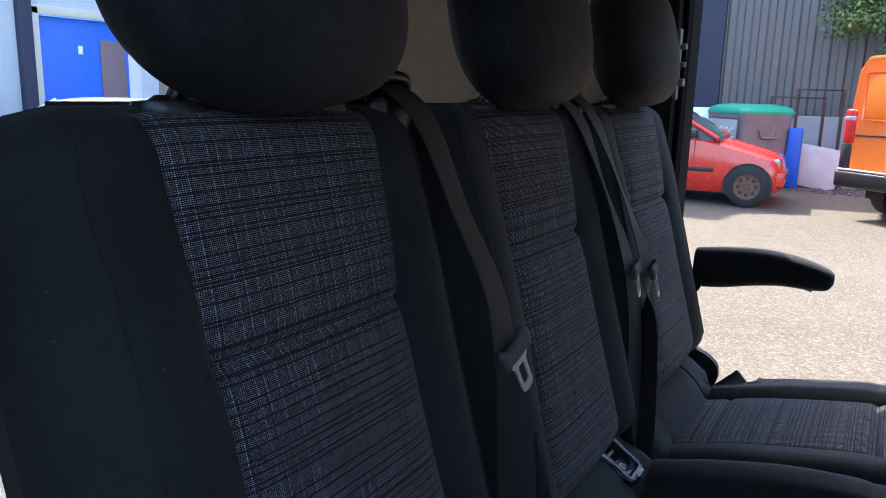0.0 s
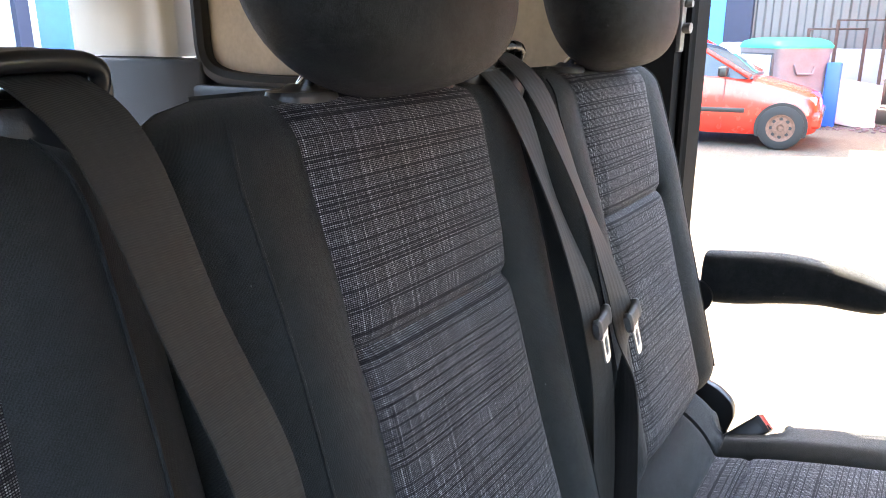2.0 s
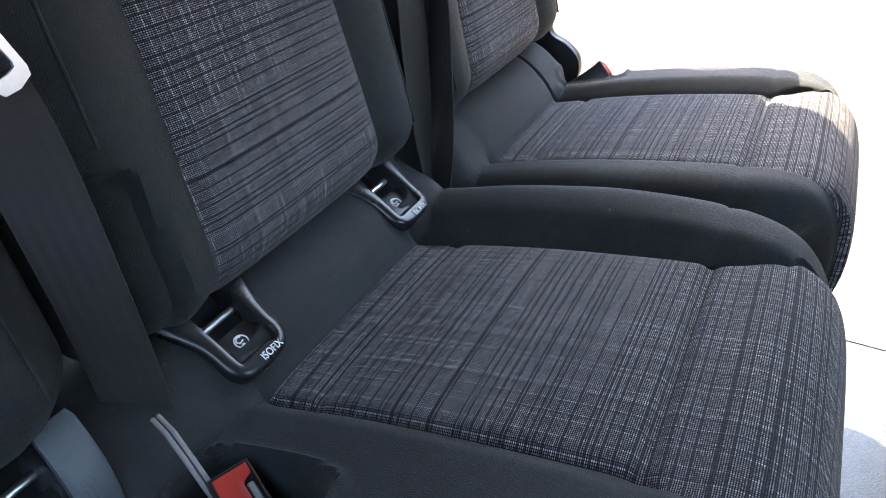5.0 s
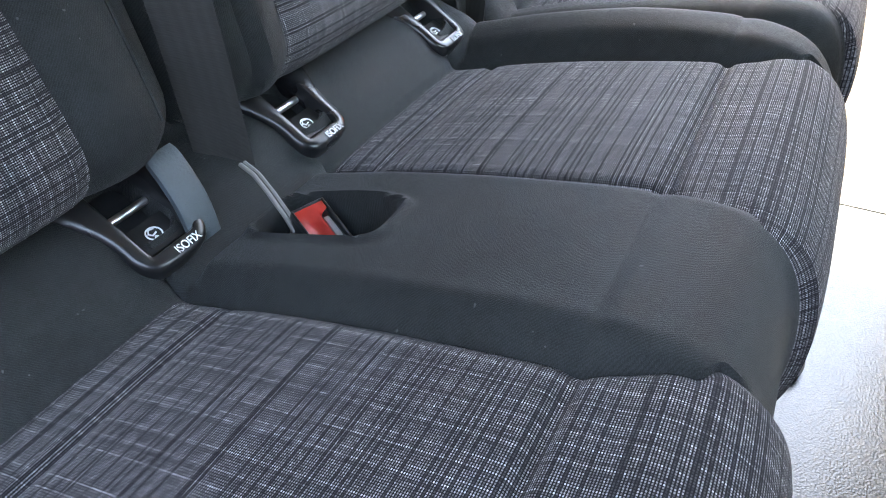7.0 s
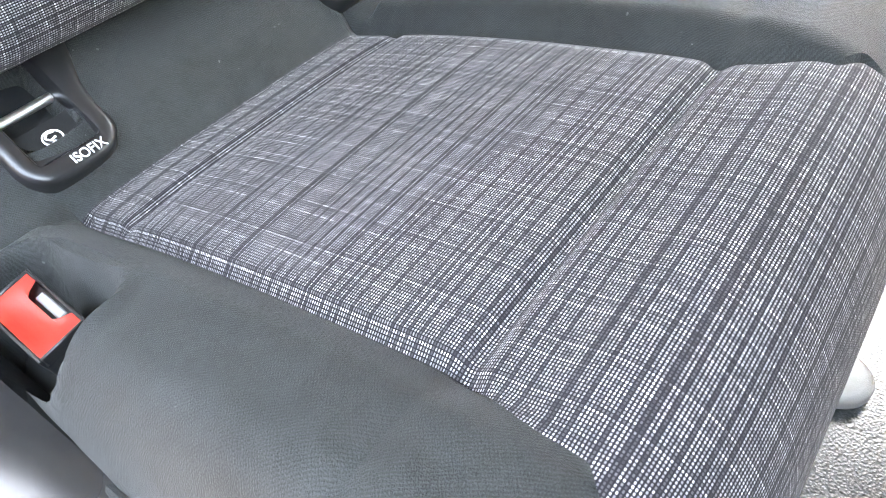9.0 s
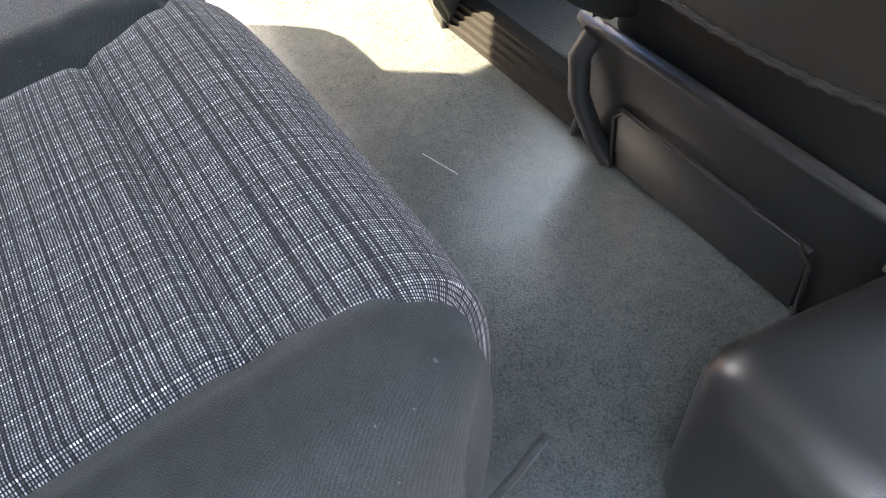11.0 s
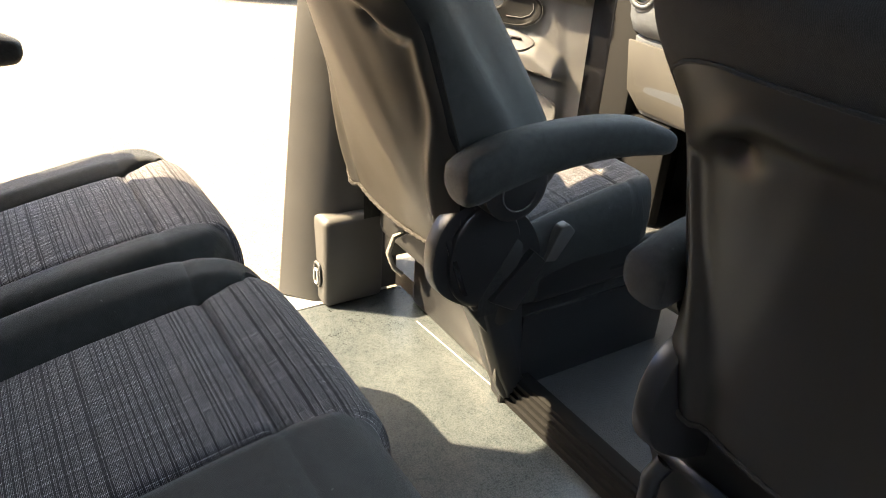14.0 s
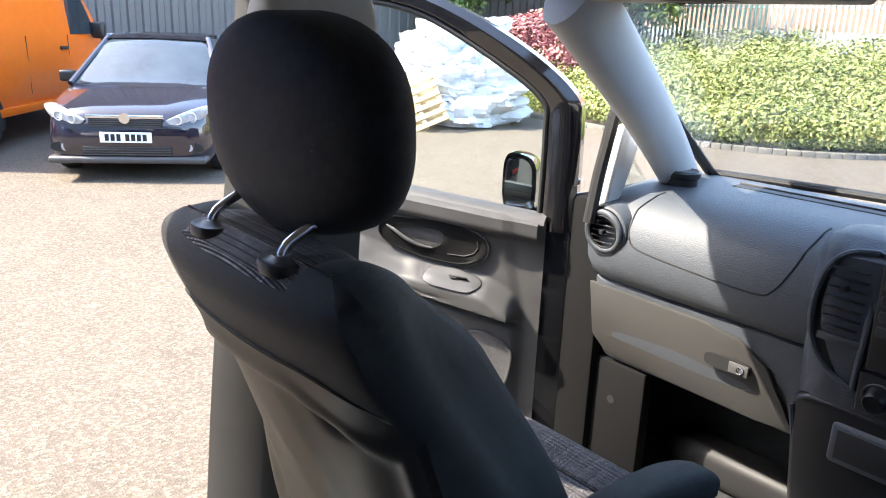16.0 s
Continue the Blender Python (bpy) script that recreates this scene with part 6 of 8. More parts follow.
bm = B()
rows = []
for f in np.linspace(0, 1, 110):
    row = []
    for a in np.linspace(0.042, 0.93, 100):
        z = lerp(0.06, waist(a), f)
        front = smooth01((a - lerp(0.088, 0.122, smooth01((z - 0.42) / 0.2))) / 0.035)
        n = -0.006 - 0.008 * (1 - front)
        # shelf under the window
        n += 0.034 * smooth01((z - waist(a) + 0.075) / 0.03) * smooth01((a - 0.045) / 0.012)
        n -= 0.018 * smooth01((z - waist(a) + 0.012) / 0.012)
        # armrest with a ledge that slopes up to the panel, cut by a groove along its foot
        top, foot = height_at(ARM_TOP, a), 0.405 + 0.155 * (a - 0.08)
        n += 0.066 * smooth01((z - foot) / 0.022) * (1 - smooth01((z - top + 0.050) / 0.060)) * front
        n -= 0.006 * math.exp(-((z - foot - 0.030) / 0.004) ** 2) * front * smooth01((a - 0.28) / 0.05)
        # scooped grip behind the switches
        n -= 0.030 * math.exp(-((a - 0.50) / 0.075) ** 4 - ((z - top + 0.030) / 0.022) ** 2)
        # lower panel
        n += 0.014 * (1 - smooth01((z - foot + 0.02) / 0.02)) * front
        row.append((a, n, z))
    rows.append(row)
sheet(bm, rows)
bmesh.ops.solidify(bm, geom=bm.faces[:], thickness=0.006)
bmesh.ops.recalc_face_normals(bm, faces=bm.faces[:])
dpart("trim_panel", bm, DOORTRIM, None, "grey moulded door trim")
bm = B()
loft(bm, [[(a, n, waist(a) + z) for n, z in ((-0.045, -0.012), (-0.045, 0.012), (-0.034, 0.016), (-0.010, 0.010), (0.008, 0.0), (0.012, -0.010))] for a in np.linspace(0.044, 0.93, 12)])
bmesh.ops.recalc_face_normals(bm, faces=bm.faces[:])
dpart("waist_rail", bm, TRIM, None, "pale grey waist rail under the window")


def polar(poly, c, q):
    """Where a ray from c at the angle q leaves a closed outline."""
    best = 0.0
    dx, dz = math.cos(q), math.sin(q)
    for (x0, z0), (x1, z1) in zip(poly, poly[1:] + poly[:1]):
        ex, ez = x1 - x0, z1 - z0
        det = dx * -ez + dz * ex
        if abs(det) < 1e-9:
            continue
        r = ((x0 - c[0]) * -ez + (z0 - c[1]) * ex) / det
        u = (dx * (z0 - c[1]) - dz * (x0 - c[0])) / det
        if r > 0 and -1e-6 <= u <= 1 + 1e-6:
            best = max(best, r)
    return c[0] + best * dx, c[1] + best * dz


def soft_outline(poly, c, n=64):
    """A closed outline seen from c, with its corners rounded."""
    pts = [polar(poly, c, 2 * math.pi * k / n) for k in range(n)]
    for _ in range(3):
        pts = [tuple((pts[k - 1][i] + 2 * pts[k][i] + pts[(k + 1) % n][i]) / 4 for i in (0, 1)) for k in range(n)]
    return pts


# handle bezel round a sunk grip, with its pull handle
hc = (0.41, 0.634)
bez = soft_outline([(0.509, 0.685), (0.37, 0.688), (0.254, 0.677), (0.198, 0.655), (0.186, 0.624), (0.214, 0.572), (0.257, 0.558), (0.406, 0.572), (0.512, 0.602), (0.552, 0.640)], hc)
grip = soft_outline([(0.512, 0.658), (0.464, 0.664), (0.328, 0.657), (0.342, 0.617), (0.383, 0.600), (0.455, 0.617), (0.498, 0.634)], hc)


def ring_between(f, n):
    return [(lerp(o[0], i_[0], f), n, lerp(o[1], i_[1], f)) for o, i_ in zip(bez, grip)]


bm = B()
rings = [ring_between(f, n) for f, n in ((0.0, -0.014), (0.0, 0.004), (0.03, 0.008), (0.10, 0.0085), (0.14, 0.005), (0.85, 0.004), (0.96, 0.006), (1.0, 0.003))]
rings.append([(lerp(x, hc[0], 0.06), -0.010, lerp(z, hc[1], 0.06)) for x, _, z in rings[-1]])
vs = [[bm.verts.new(p) for p in r] for r in rings]
stitch(bm, vs, True)
bm.faces.new(vs[-1])
bmesh.ops.recalc_face_normals(bm, faces=bm.faces[:])
bz = dpart("handle_bezel", bm, MATTBLACK, None, "black oval handle bezel round a sunk grip")
bm = B()
tube(bm, [(x, 0.0045, z) for x, n, z in ring_between(0.0, 0.0)], 0.0022, 6, True)
dpart("bezel_rim", bm, GREYPLASTIC, bz)
bm = B()
rings = []
for k in range(21):
    f = k / 20
    a, z, w = along([(0.512, 0.656, 0.004), (0.480, 0.642, 0.014), (0.440, 0.622, 0.012), (0.400, 0.608, 0.008), (0.365, 0.604, 0.004)], f)
    n = 0.004 + 0.010 * math.sin(math.pi * f)
    rings.append([(a + 0.3 * v, n + u, z + v) for u, v in ellipse(0, 0, 0.004, w * 0.6, 14)])
loft(bm, rings)
dpart("pull_handle", bm, GREYPLASTIC, bz, "grey sickle-shaped pull handle")
bm = B()
tube(bm, [(a, 0.0055, z) for a, z in ((0.232, 0.640), (0.228, 0.622), (0.240, 0.604), (0.268, 0.592), (0.320, 0.592))], 0.0014, 6)
dpart("thumb_line", bm, GREYPLASTIC, bz)
# switch plate on the armrest ledge
plate = soft_outline([(0.37, 0.553), (0.385, 0.516), (0.237, 0.500), (0.190, 0.524), (0.285, 0.550)], (0.285, 0.528))


def on_ledge(a, z, lift):
    top = height_at(ARM_TOP, a)
    return a, -0.002 + 0.066 * (1 - smooth01((z - top + 0.050) / 0.060)) + lift, z


bm = B()
rings = [[on_ledge(lerp(0.285, a, g), lerp(0.528, z, g), lift) for a, z in plate] for g, lift in ((1.0, -0.004), (1.0, 0.003), (0.97, 0.005), (0.6, 0.005), (0.2, 0.005))]
loft(bm, rings)
bmesh.ops.recalc_face_normals(bm, faces=bm.faces[:])
sw = dpart("switch_plate", bm, GREYPLASTIC, None, "grey switch plate")
p0 = Vector(on_ledge(0.278, 0.531, 0.006))
SM = Matrix.Translation(p0) @ Matrix.Rotation(radians(-48), 4, "X") @ Matrix.Rotation(radians(-7), 4, "Y")
bm = B()
box(bm, -0.027, 0.027, -0.002, 0.003, -0.011, 0.011, 0.002, 2, SM)
dpart("switch_frame", bm, RUBBER, sw, "black switch surround")
bm = B()
box(bm, 0.002, 0.024, 0.001, 0.007, -0.009, 0.009, 0.003, 3, SM)
dpart("window_switch", bm, GREYPLASTIC, sw, "small grey window switch")
# loudspeaker grille
bm = B()
spk = [(0.106, 0.335), (0.21, 0.378), (0.30, 0.345), (0.325, 0.30), (0.31, 0.20), (0.20, 0.165), (0.135, 0.195), (0.118, 0.24)]
pts = soft_outline(spk, (0.215, 0.27), 48)
tube(bm, [(a, 0.013, z) for a, z in pts], 0.006, 8, True)
gr = dpart("speaker_rim", bm, GREYPLASTIC, None, "grey loudspeaker rim")
bm = B()
prism(bm, pts, 1, 0.002, 0.0145)
MESHMAT = pebble("speaker_mesh", (0.06, 0.06, 0.06), (0.16, 0.16, 0.16), 260, 0.5, 0.9)
dpart("speaker_grille", bm, MESHMAT, gr, "fine grey loudspeaker mesh")
# hinge edge: straps, screws, cable boot
for z in (0.25, 0.62):
    bm = B()
    box(bm, -0.075, -0.028, -0.10, -0.05, z, z + 0.07, 0.006)
    dpart("hinge", bm, BLACKPAINT, None, "black hinge")
for z in (0.30, 0.46, 0.55, 0.66, 0.74, 0.79, 0.83):
    bm = B()
    cyl(bm, (-0.034, -0.055, z), (-0.029, -0.055, z), 0.009, 12)
    dpart("bolt", bm, STEEL, None, "dull steel bolt")
bm = B()
pts = []
for k in range(15):
    pts.append((-0.05 - 0.0, -0.075 + 0.004 * (k % 2), 0.40 + 0.012 * k))
tube(bm, pts, 0.018, 10, False, [1.0 if k % 2 else 0.8 for k in range(15)])
dpart("cable_boot", bm, RUBBER, None, "ribbed rubber cable boot")
# wing mirror outside the window
mir = thing("wing_mirror", DH + DD * 0.17 - DN * 0.2 + Vector((0, 0, 0.77)), "black wing mirror housing with its glass facing the cab", "wing mirror")
bm = B()
rings = []
for n, k in ((-0.30, 0.75), (-0.27, 0.95), (-0.22, 1.0), (-0.19, 1.0)):
    rings.append([DM @ Vector((0.168 + a * k, n, 0.775 + b * k + 0.2 * a * k)) for a, b in ellipse(0, 0, 0.052, 0.092, 28, 3.5)])
loft(bm, rings)
part("housing", bm, BLACKPAINT, mir)
bm = B()
prism(bm, [(0.170 + a, 0.775 + b + 0.2 * a) for a, b in ellipse(0, 0, 0.042, 0.080, 28, 3.5)], 1, -0.192, -0.186)
MIRROR = surface("mirror_glass", (0.85, 0.85, 0.86), 0.02, 1.0, var=0.01, bump=0, rvar=0.0)
part("mirror_glass", moved(bm, DM), MIRROR, mir, "silvered mirror glass")
bm = B()
cyl(bm, DM @ Vector((0.10, -0.12, 0.71)), DM @ Vector((0.14, -0.22, 0.71)), 0.02, 12)
part("mirror_arm", bm, BLACKPAINT, mir)

# ---- the yard ----
WHITEPAINT = surface("white_car_paint", (0.75, 0.76, 0.77), 0.2, var=0.04, bump=0, coat=0.6)
REDPAINT = surface("red_car_paint", (0.62, 0.035, 0.02), 0.25, var=0.06, bump=0, coat=0.5)
ORANGE = surface("orange_van_paint", (0.82, 0.165, 0.014), 0.22, var=0.05, bump=0, coat=0.5)
DARKPAINT = surface("dark_plum_car_paint", (0.014, 0.011, 0.019), 0.12, var=0.08, bump=0, coat=1.0)
DARKGLASS = surface("dark_window_glass", (0.035, 0.046, 0.055), 0.04, var=0.5, scale=1.5, bump=0, rvar=0.01, spec=0.6, coat=0.25)
LAMPGLASS = surface("clear_lamp_glass", (0.33, 0.35, 0.37), 0.08, var=0.35, scale=14, bump=0, spec=0.9, coat=1.0)
TAILRED = surface("tail_lamp_red", (0.55, 0.02, 0.02), 0.15, var=0.1, bump=0)
TYRE = surface("tyre_rubber", (0.018, 0.018, 0.018), 0.75, bump=0.4, grain=120)
RIM = surface("silver_wheel", (0.48, 0.48, 0.49), 0.4, 0.3, bump=0.1)
RUST = surface("rusty_wheel", (0.16, 0.085, 0.06), 0.7, 0.3, var=0.4, scale=30)
PLATE = surface("plate_white", (0.78, 0.78, 0.76), 0.5, var=0.02, bump=0)
INK = surface("black_print", (0.01, 0.01, 0.01), 0.6, bump=0)
CLAD = surface("grey_cladding", (0.135, 0.128, 0.128), 0.55, 0.2, var=0.12, scale=1.5, grain=40)
CLADPALE = surface("pale_blue_cladding", (0.42, 0.47, 0.52), 0.55, var=0.1, scale=1.5, grain=40)
BLUE = surface("blue_paint", (0.015, 0.12, 0.62), 0.45, var=0.08, grain=60)
SKYBLUE = surface("light_blue_paint", (0.05, 0.28, 0.72), 0.5, var=0.08, grain=60)
NAVY = surface("navy_paint", (0.018, 0.024, 0.055), 0.55, var=0.12, grain=60)
BINGREY = surface("bin_plastic", (0.23, 0.195, 0.205), 0.6, var=0.18, scale=4, grain=60)
BINGREEN = surface("bin_lid_green", (0.015, 0.33, 0.19), 0.5, var=0.12, scale=4)
KERB = surface("weathered_kerb", (0.17, 0.155, 0.13), 0.9, var=0.3, scale=3, grain=60, bump=0.4, dist=0.004)
CONCRETE = surface("concrete", (0.38, 0.36, 0.33), 0.85, var=0.2, scale=2, grain=60, bump=0.4, dist=0.004)
RENDERW = surface("pale_rendered_wall", (0.38, 0.40, 0.42), 0.8, var=0.15, scale=1.5, grain=40)
SLAB = surface("marble_slab", (0.55, 0.53, 0.53), 0.5, var=0.2, scale=3, grain=30)
RUSTBAR = surface("rusty_steel", (0.10, 0.055, 0.045), 0.8, 0.2, var=0.35, scale=20)
BROWN = surface("brown_paint", (0.16, 0.11, 0.12), 0.6, var=0.1)
TIMBER = surface("pale_pallet_timber", (0.52, 0.40, 0.22), 0.8, var=0.25, scale=9, grain=70, bump=0.4, dist=0.002)
FENCEM = surface("galvanised_fence", (0.42, 0.45, 0.46), 0.5, 0.4, var=0.12, scale=6)
FENCEG = surface("green_fence_paint", (0.06, 0.16, 0.14), 0.5, var=0.12, scale=6)
BRICKM = surface("brown_brick_wall", (0.34, 0.20, 0.14), 0.85, var=0.25, scale=3, grain=30, bump=0.3, dist=0.003)
WRAP = surface("crumpled_plastic_sheet", (0.72, 0.73, 0.74), 0.25, var=0.12, scale=6, grain=25, bump=0.8, dist=0.03, spec=0.6)
LEAF = foliage("hedge_leaf", (0.10, 0.135, 0.03), (0.25, 0.29, 0.075), (0.46, 0.45, 0.19))
LEAFDK = foliage("tree_leaf", (0.03, 0.06, 0.018), (0.08, 0.13, 0.03), (0.22, 0.28, 0.07))
LEAFPK = foliage("pink_leaf", (0.22, 0.06, 0.07), (0.38, 0.14, 0.14), (0.45, 0.24, 0.20))
BARK = surface("bark", (0.10, 0.07, 0.05), 0.9, var=0.3, scale=12, bump=0.6, dist=0.01)


def wheel(parent, M, r, w, rim):
    rings = []
    bm = B()
    for y, rr in ((-w / 2, r * 0.60), (-w / 2, r * 0.86), (-w * 0.42, r * 0.97), (-w * 0.2, r), (w * 0.2, r), (w * 0.42, r * 0.97), (w / 2, r * 0.86), (w / 2, r * 0.60)):
        rings.append([M @ Vector((rr * math.cos(q), y, rr * math.sin(q))) for q in (2 * math.pi * k / 32 for k in range(32))])
    loft(bm, rings, False)
    bmesh.ops.recalc_face_normals(bm, faces=bm.faces[:])
    wh = part("wheel", bm, TYRE, parent, "black tyre on its wheel")
    bm = B()
    rings = []
    for y, rr in ((-w * 0.42, r * 0.12), (-w * 0.47, r * 0.16), (-w * 0.46, r * 0.30), (-w * 0.41, r * 0.46), (-w * 0.43, r * 0.52), (-w * 0.50, r * 0.57), (-w * 0.51, r * 0.61)):
        rings.append([M @ Vector((rr * math.cos(q), y, rr * math.sin(q))) for q in (2 * math.pi * k / 32 for k in range(32))])
    loft(bm, rings, False)
    bmesh.ops.recalc_face_normals(bm, faces=bm.faces[:])
    cyl(bm, M @ Vector((0, 0, 0)), M @ Vector((0, -w * 0.48, 0)), r * 0.125, 16)
    part("rim", bm, rim, wh, "wheel rim")
    for k in range(8):
        q = 2 * math.pi * k / 8
        bm = B()
        c = M @ Vector((r * 0.40 * math.cos(q), -w * 0.38, r * 0.40 * math.sin(q)))
        d = M @ Vector((r * 0.40 * math.cos(q), -w * 0.445, r * 0.40 * math.sin(q)))
        cyl(bm, c, d, r * 0.085, 10)
        part("vent_hole", bm, RUBBER, wh)
    return wh


def car(name, M, paint, label, L=3.9, Wd=0.84, H=1.42, wheels=(0.72, 3.15), wr=0.29, rim=None, stations=None, glass_span=(0.85, 3.5), grp=""):
    """A parked car from lofted sections: x runs back from the nose, y across, z up from the ground."""
    t = thing(name, M @ Vector((L / 2, 0, 0)), label, "car", grp)
    st = stations or [(0.0, 0.30, 0.56, 0.72), (0.06, 0.22, 0.66, 0.86), (0.25, 0.19, 0.74, 0.95), (0.7, 0.18, 0.86, 0.99), (1.15, 0.18, 0.95, 1.0), (1.9, 0.18, 0.96, 1.0), (2.9, 0.18, 0.98, 1.0), (3.5, 0.20, 0.98, 0.97), (3.8, 0.26, 0.92, 0.92), (3.9, 0.34, 0.80, 0.86)]
    bm = B()
    rings = []
    n = 44
    for k in range(n + 1):
        x, zb, zt, w = along(st, k / n)
        hw = Wd * w
        ring = [(x, -hw * 0.92, zb), (x, -hw, zb + 0.10), (x, -hw * 1.005, zb + (zt - zb) * 0.5), (x, -hw * 0.99, zb + (zt - zb) * 0.66), (x, -hw * 0.965, zt - 0.06), (x, -hw * 0.88, zt - 0.008), (x, -hw * 0.45, zt + 0.015), (x, 0, zt + 0.02)]
        ring += [(a, -b, c) for a, b, c in reversed(ring[:-1])]
        rings.append([M @ Vector(p) for p in ring])
    loft(bm, rings)
    body = part("body", bm, paint, t)
    # cabin
    a, b = glass_span
    cab = [(a, 0.90, 0.93), (a + 0.45, 0.955, 1.22), (a + 0.85, 0.97, H - 0.02), (a + 1.5, 0.97, H), (b - 0.55, 0.96, H - 0.03), (b - 0.15, 0.96, 1.18), (b + 0.15, 0.94, 0.94)]
    bm = B()
    rings = []
    for k in range(25):
        x, wf, zt = along(cab, k / 24)
        zt = max(zt, 0.945)
        w0, w1 = Wd * 0.93, Wd * (0.93 - 0.23 * (zt - 0.9) / 0.5)
        ring = [(x, -w0, 0.90), (x, -lerp(w0, w1, 0.9), zt - 0.03), (x, -w1 * 0.85, zt), (x, 0, zt + 0.015)]
        ring += [(p, -q, r) for p, q, r in reversed(ring[:-1])]
        rings.append([M @ Vector(p) for p in ring])
    loft(bm, rings)
    part("glasshouse", bm, DARKGLASS, body, "dark reflecting windows")
    # roof skin and pillars
    bm = B()
    rows = []
    for k in range(15):
        x, wf, zt = along(cab, 0.30 + 0.42 * k / 14)
        w1 = Wd * (0.93 - 0.23 * (zt - 0.9) / 0.5)
        rows.append([M @ Vector((x, w1 * q * 0.95, zt + 0.024 - 0.012 * abs(q) ** 3)) for q in np.linspace(-1, 1, 9)])
    sheet(bm, rows)
    bmesh.ops.solidify(bm, geom=bm.faces[:], thickness=-0.01)
    bmesh.ops.recalc_face_normals(bm, faces=bm.faces[:])
    part("roof", bm, paint, t)
    for sy in (-1, 1):
        for f0, f1 in ((0.02, 0.33), (0.52, 0.54), (0.98, 0.72)):
            bm = B()
            pts = []
            for q in np.linspace(0, 1, 6):
                x0, _, _ = along(cab, f0)
                x1, _, z1 = along(cab, f1)
                w1 = Wd * (0.93 - 0.23 * (z1 - 0.9) / 0.5)
                pts.append(M @ Vector((lerp(x0, x1, q), sy * lerp(Wd * 0.94, w1 * 0.97, q), lerp(0.93, z1 + 0.005, q))))
            tube(bm, pts, 0.035, 8)
            part("pillar", bm, paint, t)
        bm = B()
        box(bm, a + 0.30, a + 0.42, sy * Wd * 1.0 - 0.02, sy * Wd * 1.0 + 0.14 * sy + 0.02, 0.93, 1.06, 0.03, 3, M) if sy > 0 else box(bm, a + 0.30, a + 0.42, sy * Wd - 0.16, sy * Wd + 0.02, 0.93, 1.06, 0.03, 3, M)
        part("door_mirror", bm, PLASTIC, t, "black door mirror")
        bm = B()
        box(bm, 0.9, L - 0.9, sy * Wd * 0.985 - 0.02, sy * Wd * 0.985 + 0.02, 0.46, 0.53, 0.012, 2, M)
        part("rub_strip", bm, PLASTIC, t, "black rubbing strip")
        for xx in (1.18, 2.28):
            bm = B()
            box(bm, xx, xx + 0.008, sy * Wd * 0.985 - 0.012, sy * Wd * 0.985 + 0.014, 0.26, 0.92, 0.002, 1, M)
            part("door_gap", bm, RUBBER, t)
        for wx in wheels:
            bm = B()
            rings = []
            for y in (sy * Wd * 0.75, sy * Wd * 1.012):
                rings.append([M @ Vector((wx + (wr + 0.035) * math.cos(q), y, wr + (wr + 0.035) * math.sin(q))) for q in (math.pi * (-0.12) + math.pi * 1.24 * k / 20 for k in range(21))])
            loft(bm, rings)
            part("wheel_arch", bm, RUBBER, t, "dark wheel arch")
            wheel(t, M @ Matrix.Translation((wx, sy * Wd * 0.93, wr)) @ Matrix.Rotation(0 if sy < 0 else math.pi, 4, "Z"), wr, 0.19, rim or RIM)
    return t, body


# red hatchback along the far side, nose towards the front of the van
MR = Matrix.Translation((-11.80, -1.14, GZ)) @ Matrix.Rotation(radians(-84.5), 4, "Z") @ Matrix.Scale(1.07, 4)
red, _ = car("red_hatchback", MR, REDPAINT, "faded red hatchback parked by the warehouse with rusty steel wheels", wheels=(0.44, 2.86), rim=RUST, H=1.38)
for sy in (-1, 1):
    bm = B()
    box(bm, 0.05, 0.22, sy * 0.60 - 0.11, sy * 0.60 + 0.11, 0.56, 0.68, 0.03, 3, MR)
    part("headlight", bm, LAMPGLASS, red, "clear headlight")
bm = B()
box(bm, -0.03, 0.16, -0.74, 0.74, 0.28, 0.50, 0.05, 3, MR)
part("front_bumper", bm, REDPAINT, red, "red bumper with a black strip")
bm = B()
box(bm, -0.04, 0.0, -0.70, 0.70, 0.42, 0.47, 0.01, 2, MR)
part("bumper_strip", bm, PLASTIC, red)

# dark hatchback facing the van
hd = Vector((0.84, -0.54, 0)).normalized()
MA = Matrix.Translation((-7.78, 2.88, GZ)) @ Matrix.Rotation(math.atan2(-hd.y, -hd.x), 4, "Z")
ast_st = [(0.0, 0.28, 0.60, 0.70), (0.08, 0.20, 0.72, 0.86), (0.30, 0.18, 0.80, 0.96), (0.7, 0.18, 0.89, 1.0), (1.15, 0.18, 0.96, 1.0), (1.9, 0.18, 0.97, 1.0), (3.0, 0.18, 0.99, 1.0), (3.7, 0.20, 0.99, 0.97), (4.1, 0.26, 0.92, 0.92), (4.25, 0.34, 0.80, 0.86)]
ast, _ = car("dark_hatchback", MA, DARKPAINT, "glossy dark plum hatchback parked facing the van", L=4.25, Wd=0.885, H=1.46, wheels=(0.82, 3.40), wr=0.31, stations=ast_st, glass_span=(0.98, 3.85))
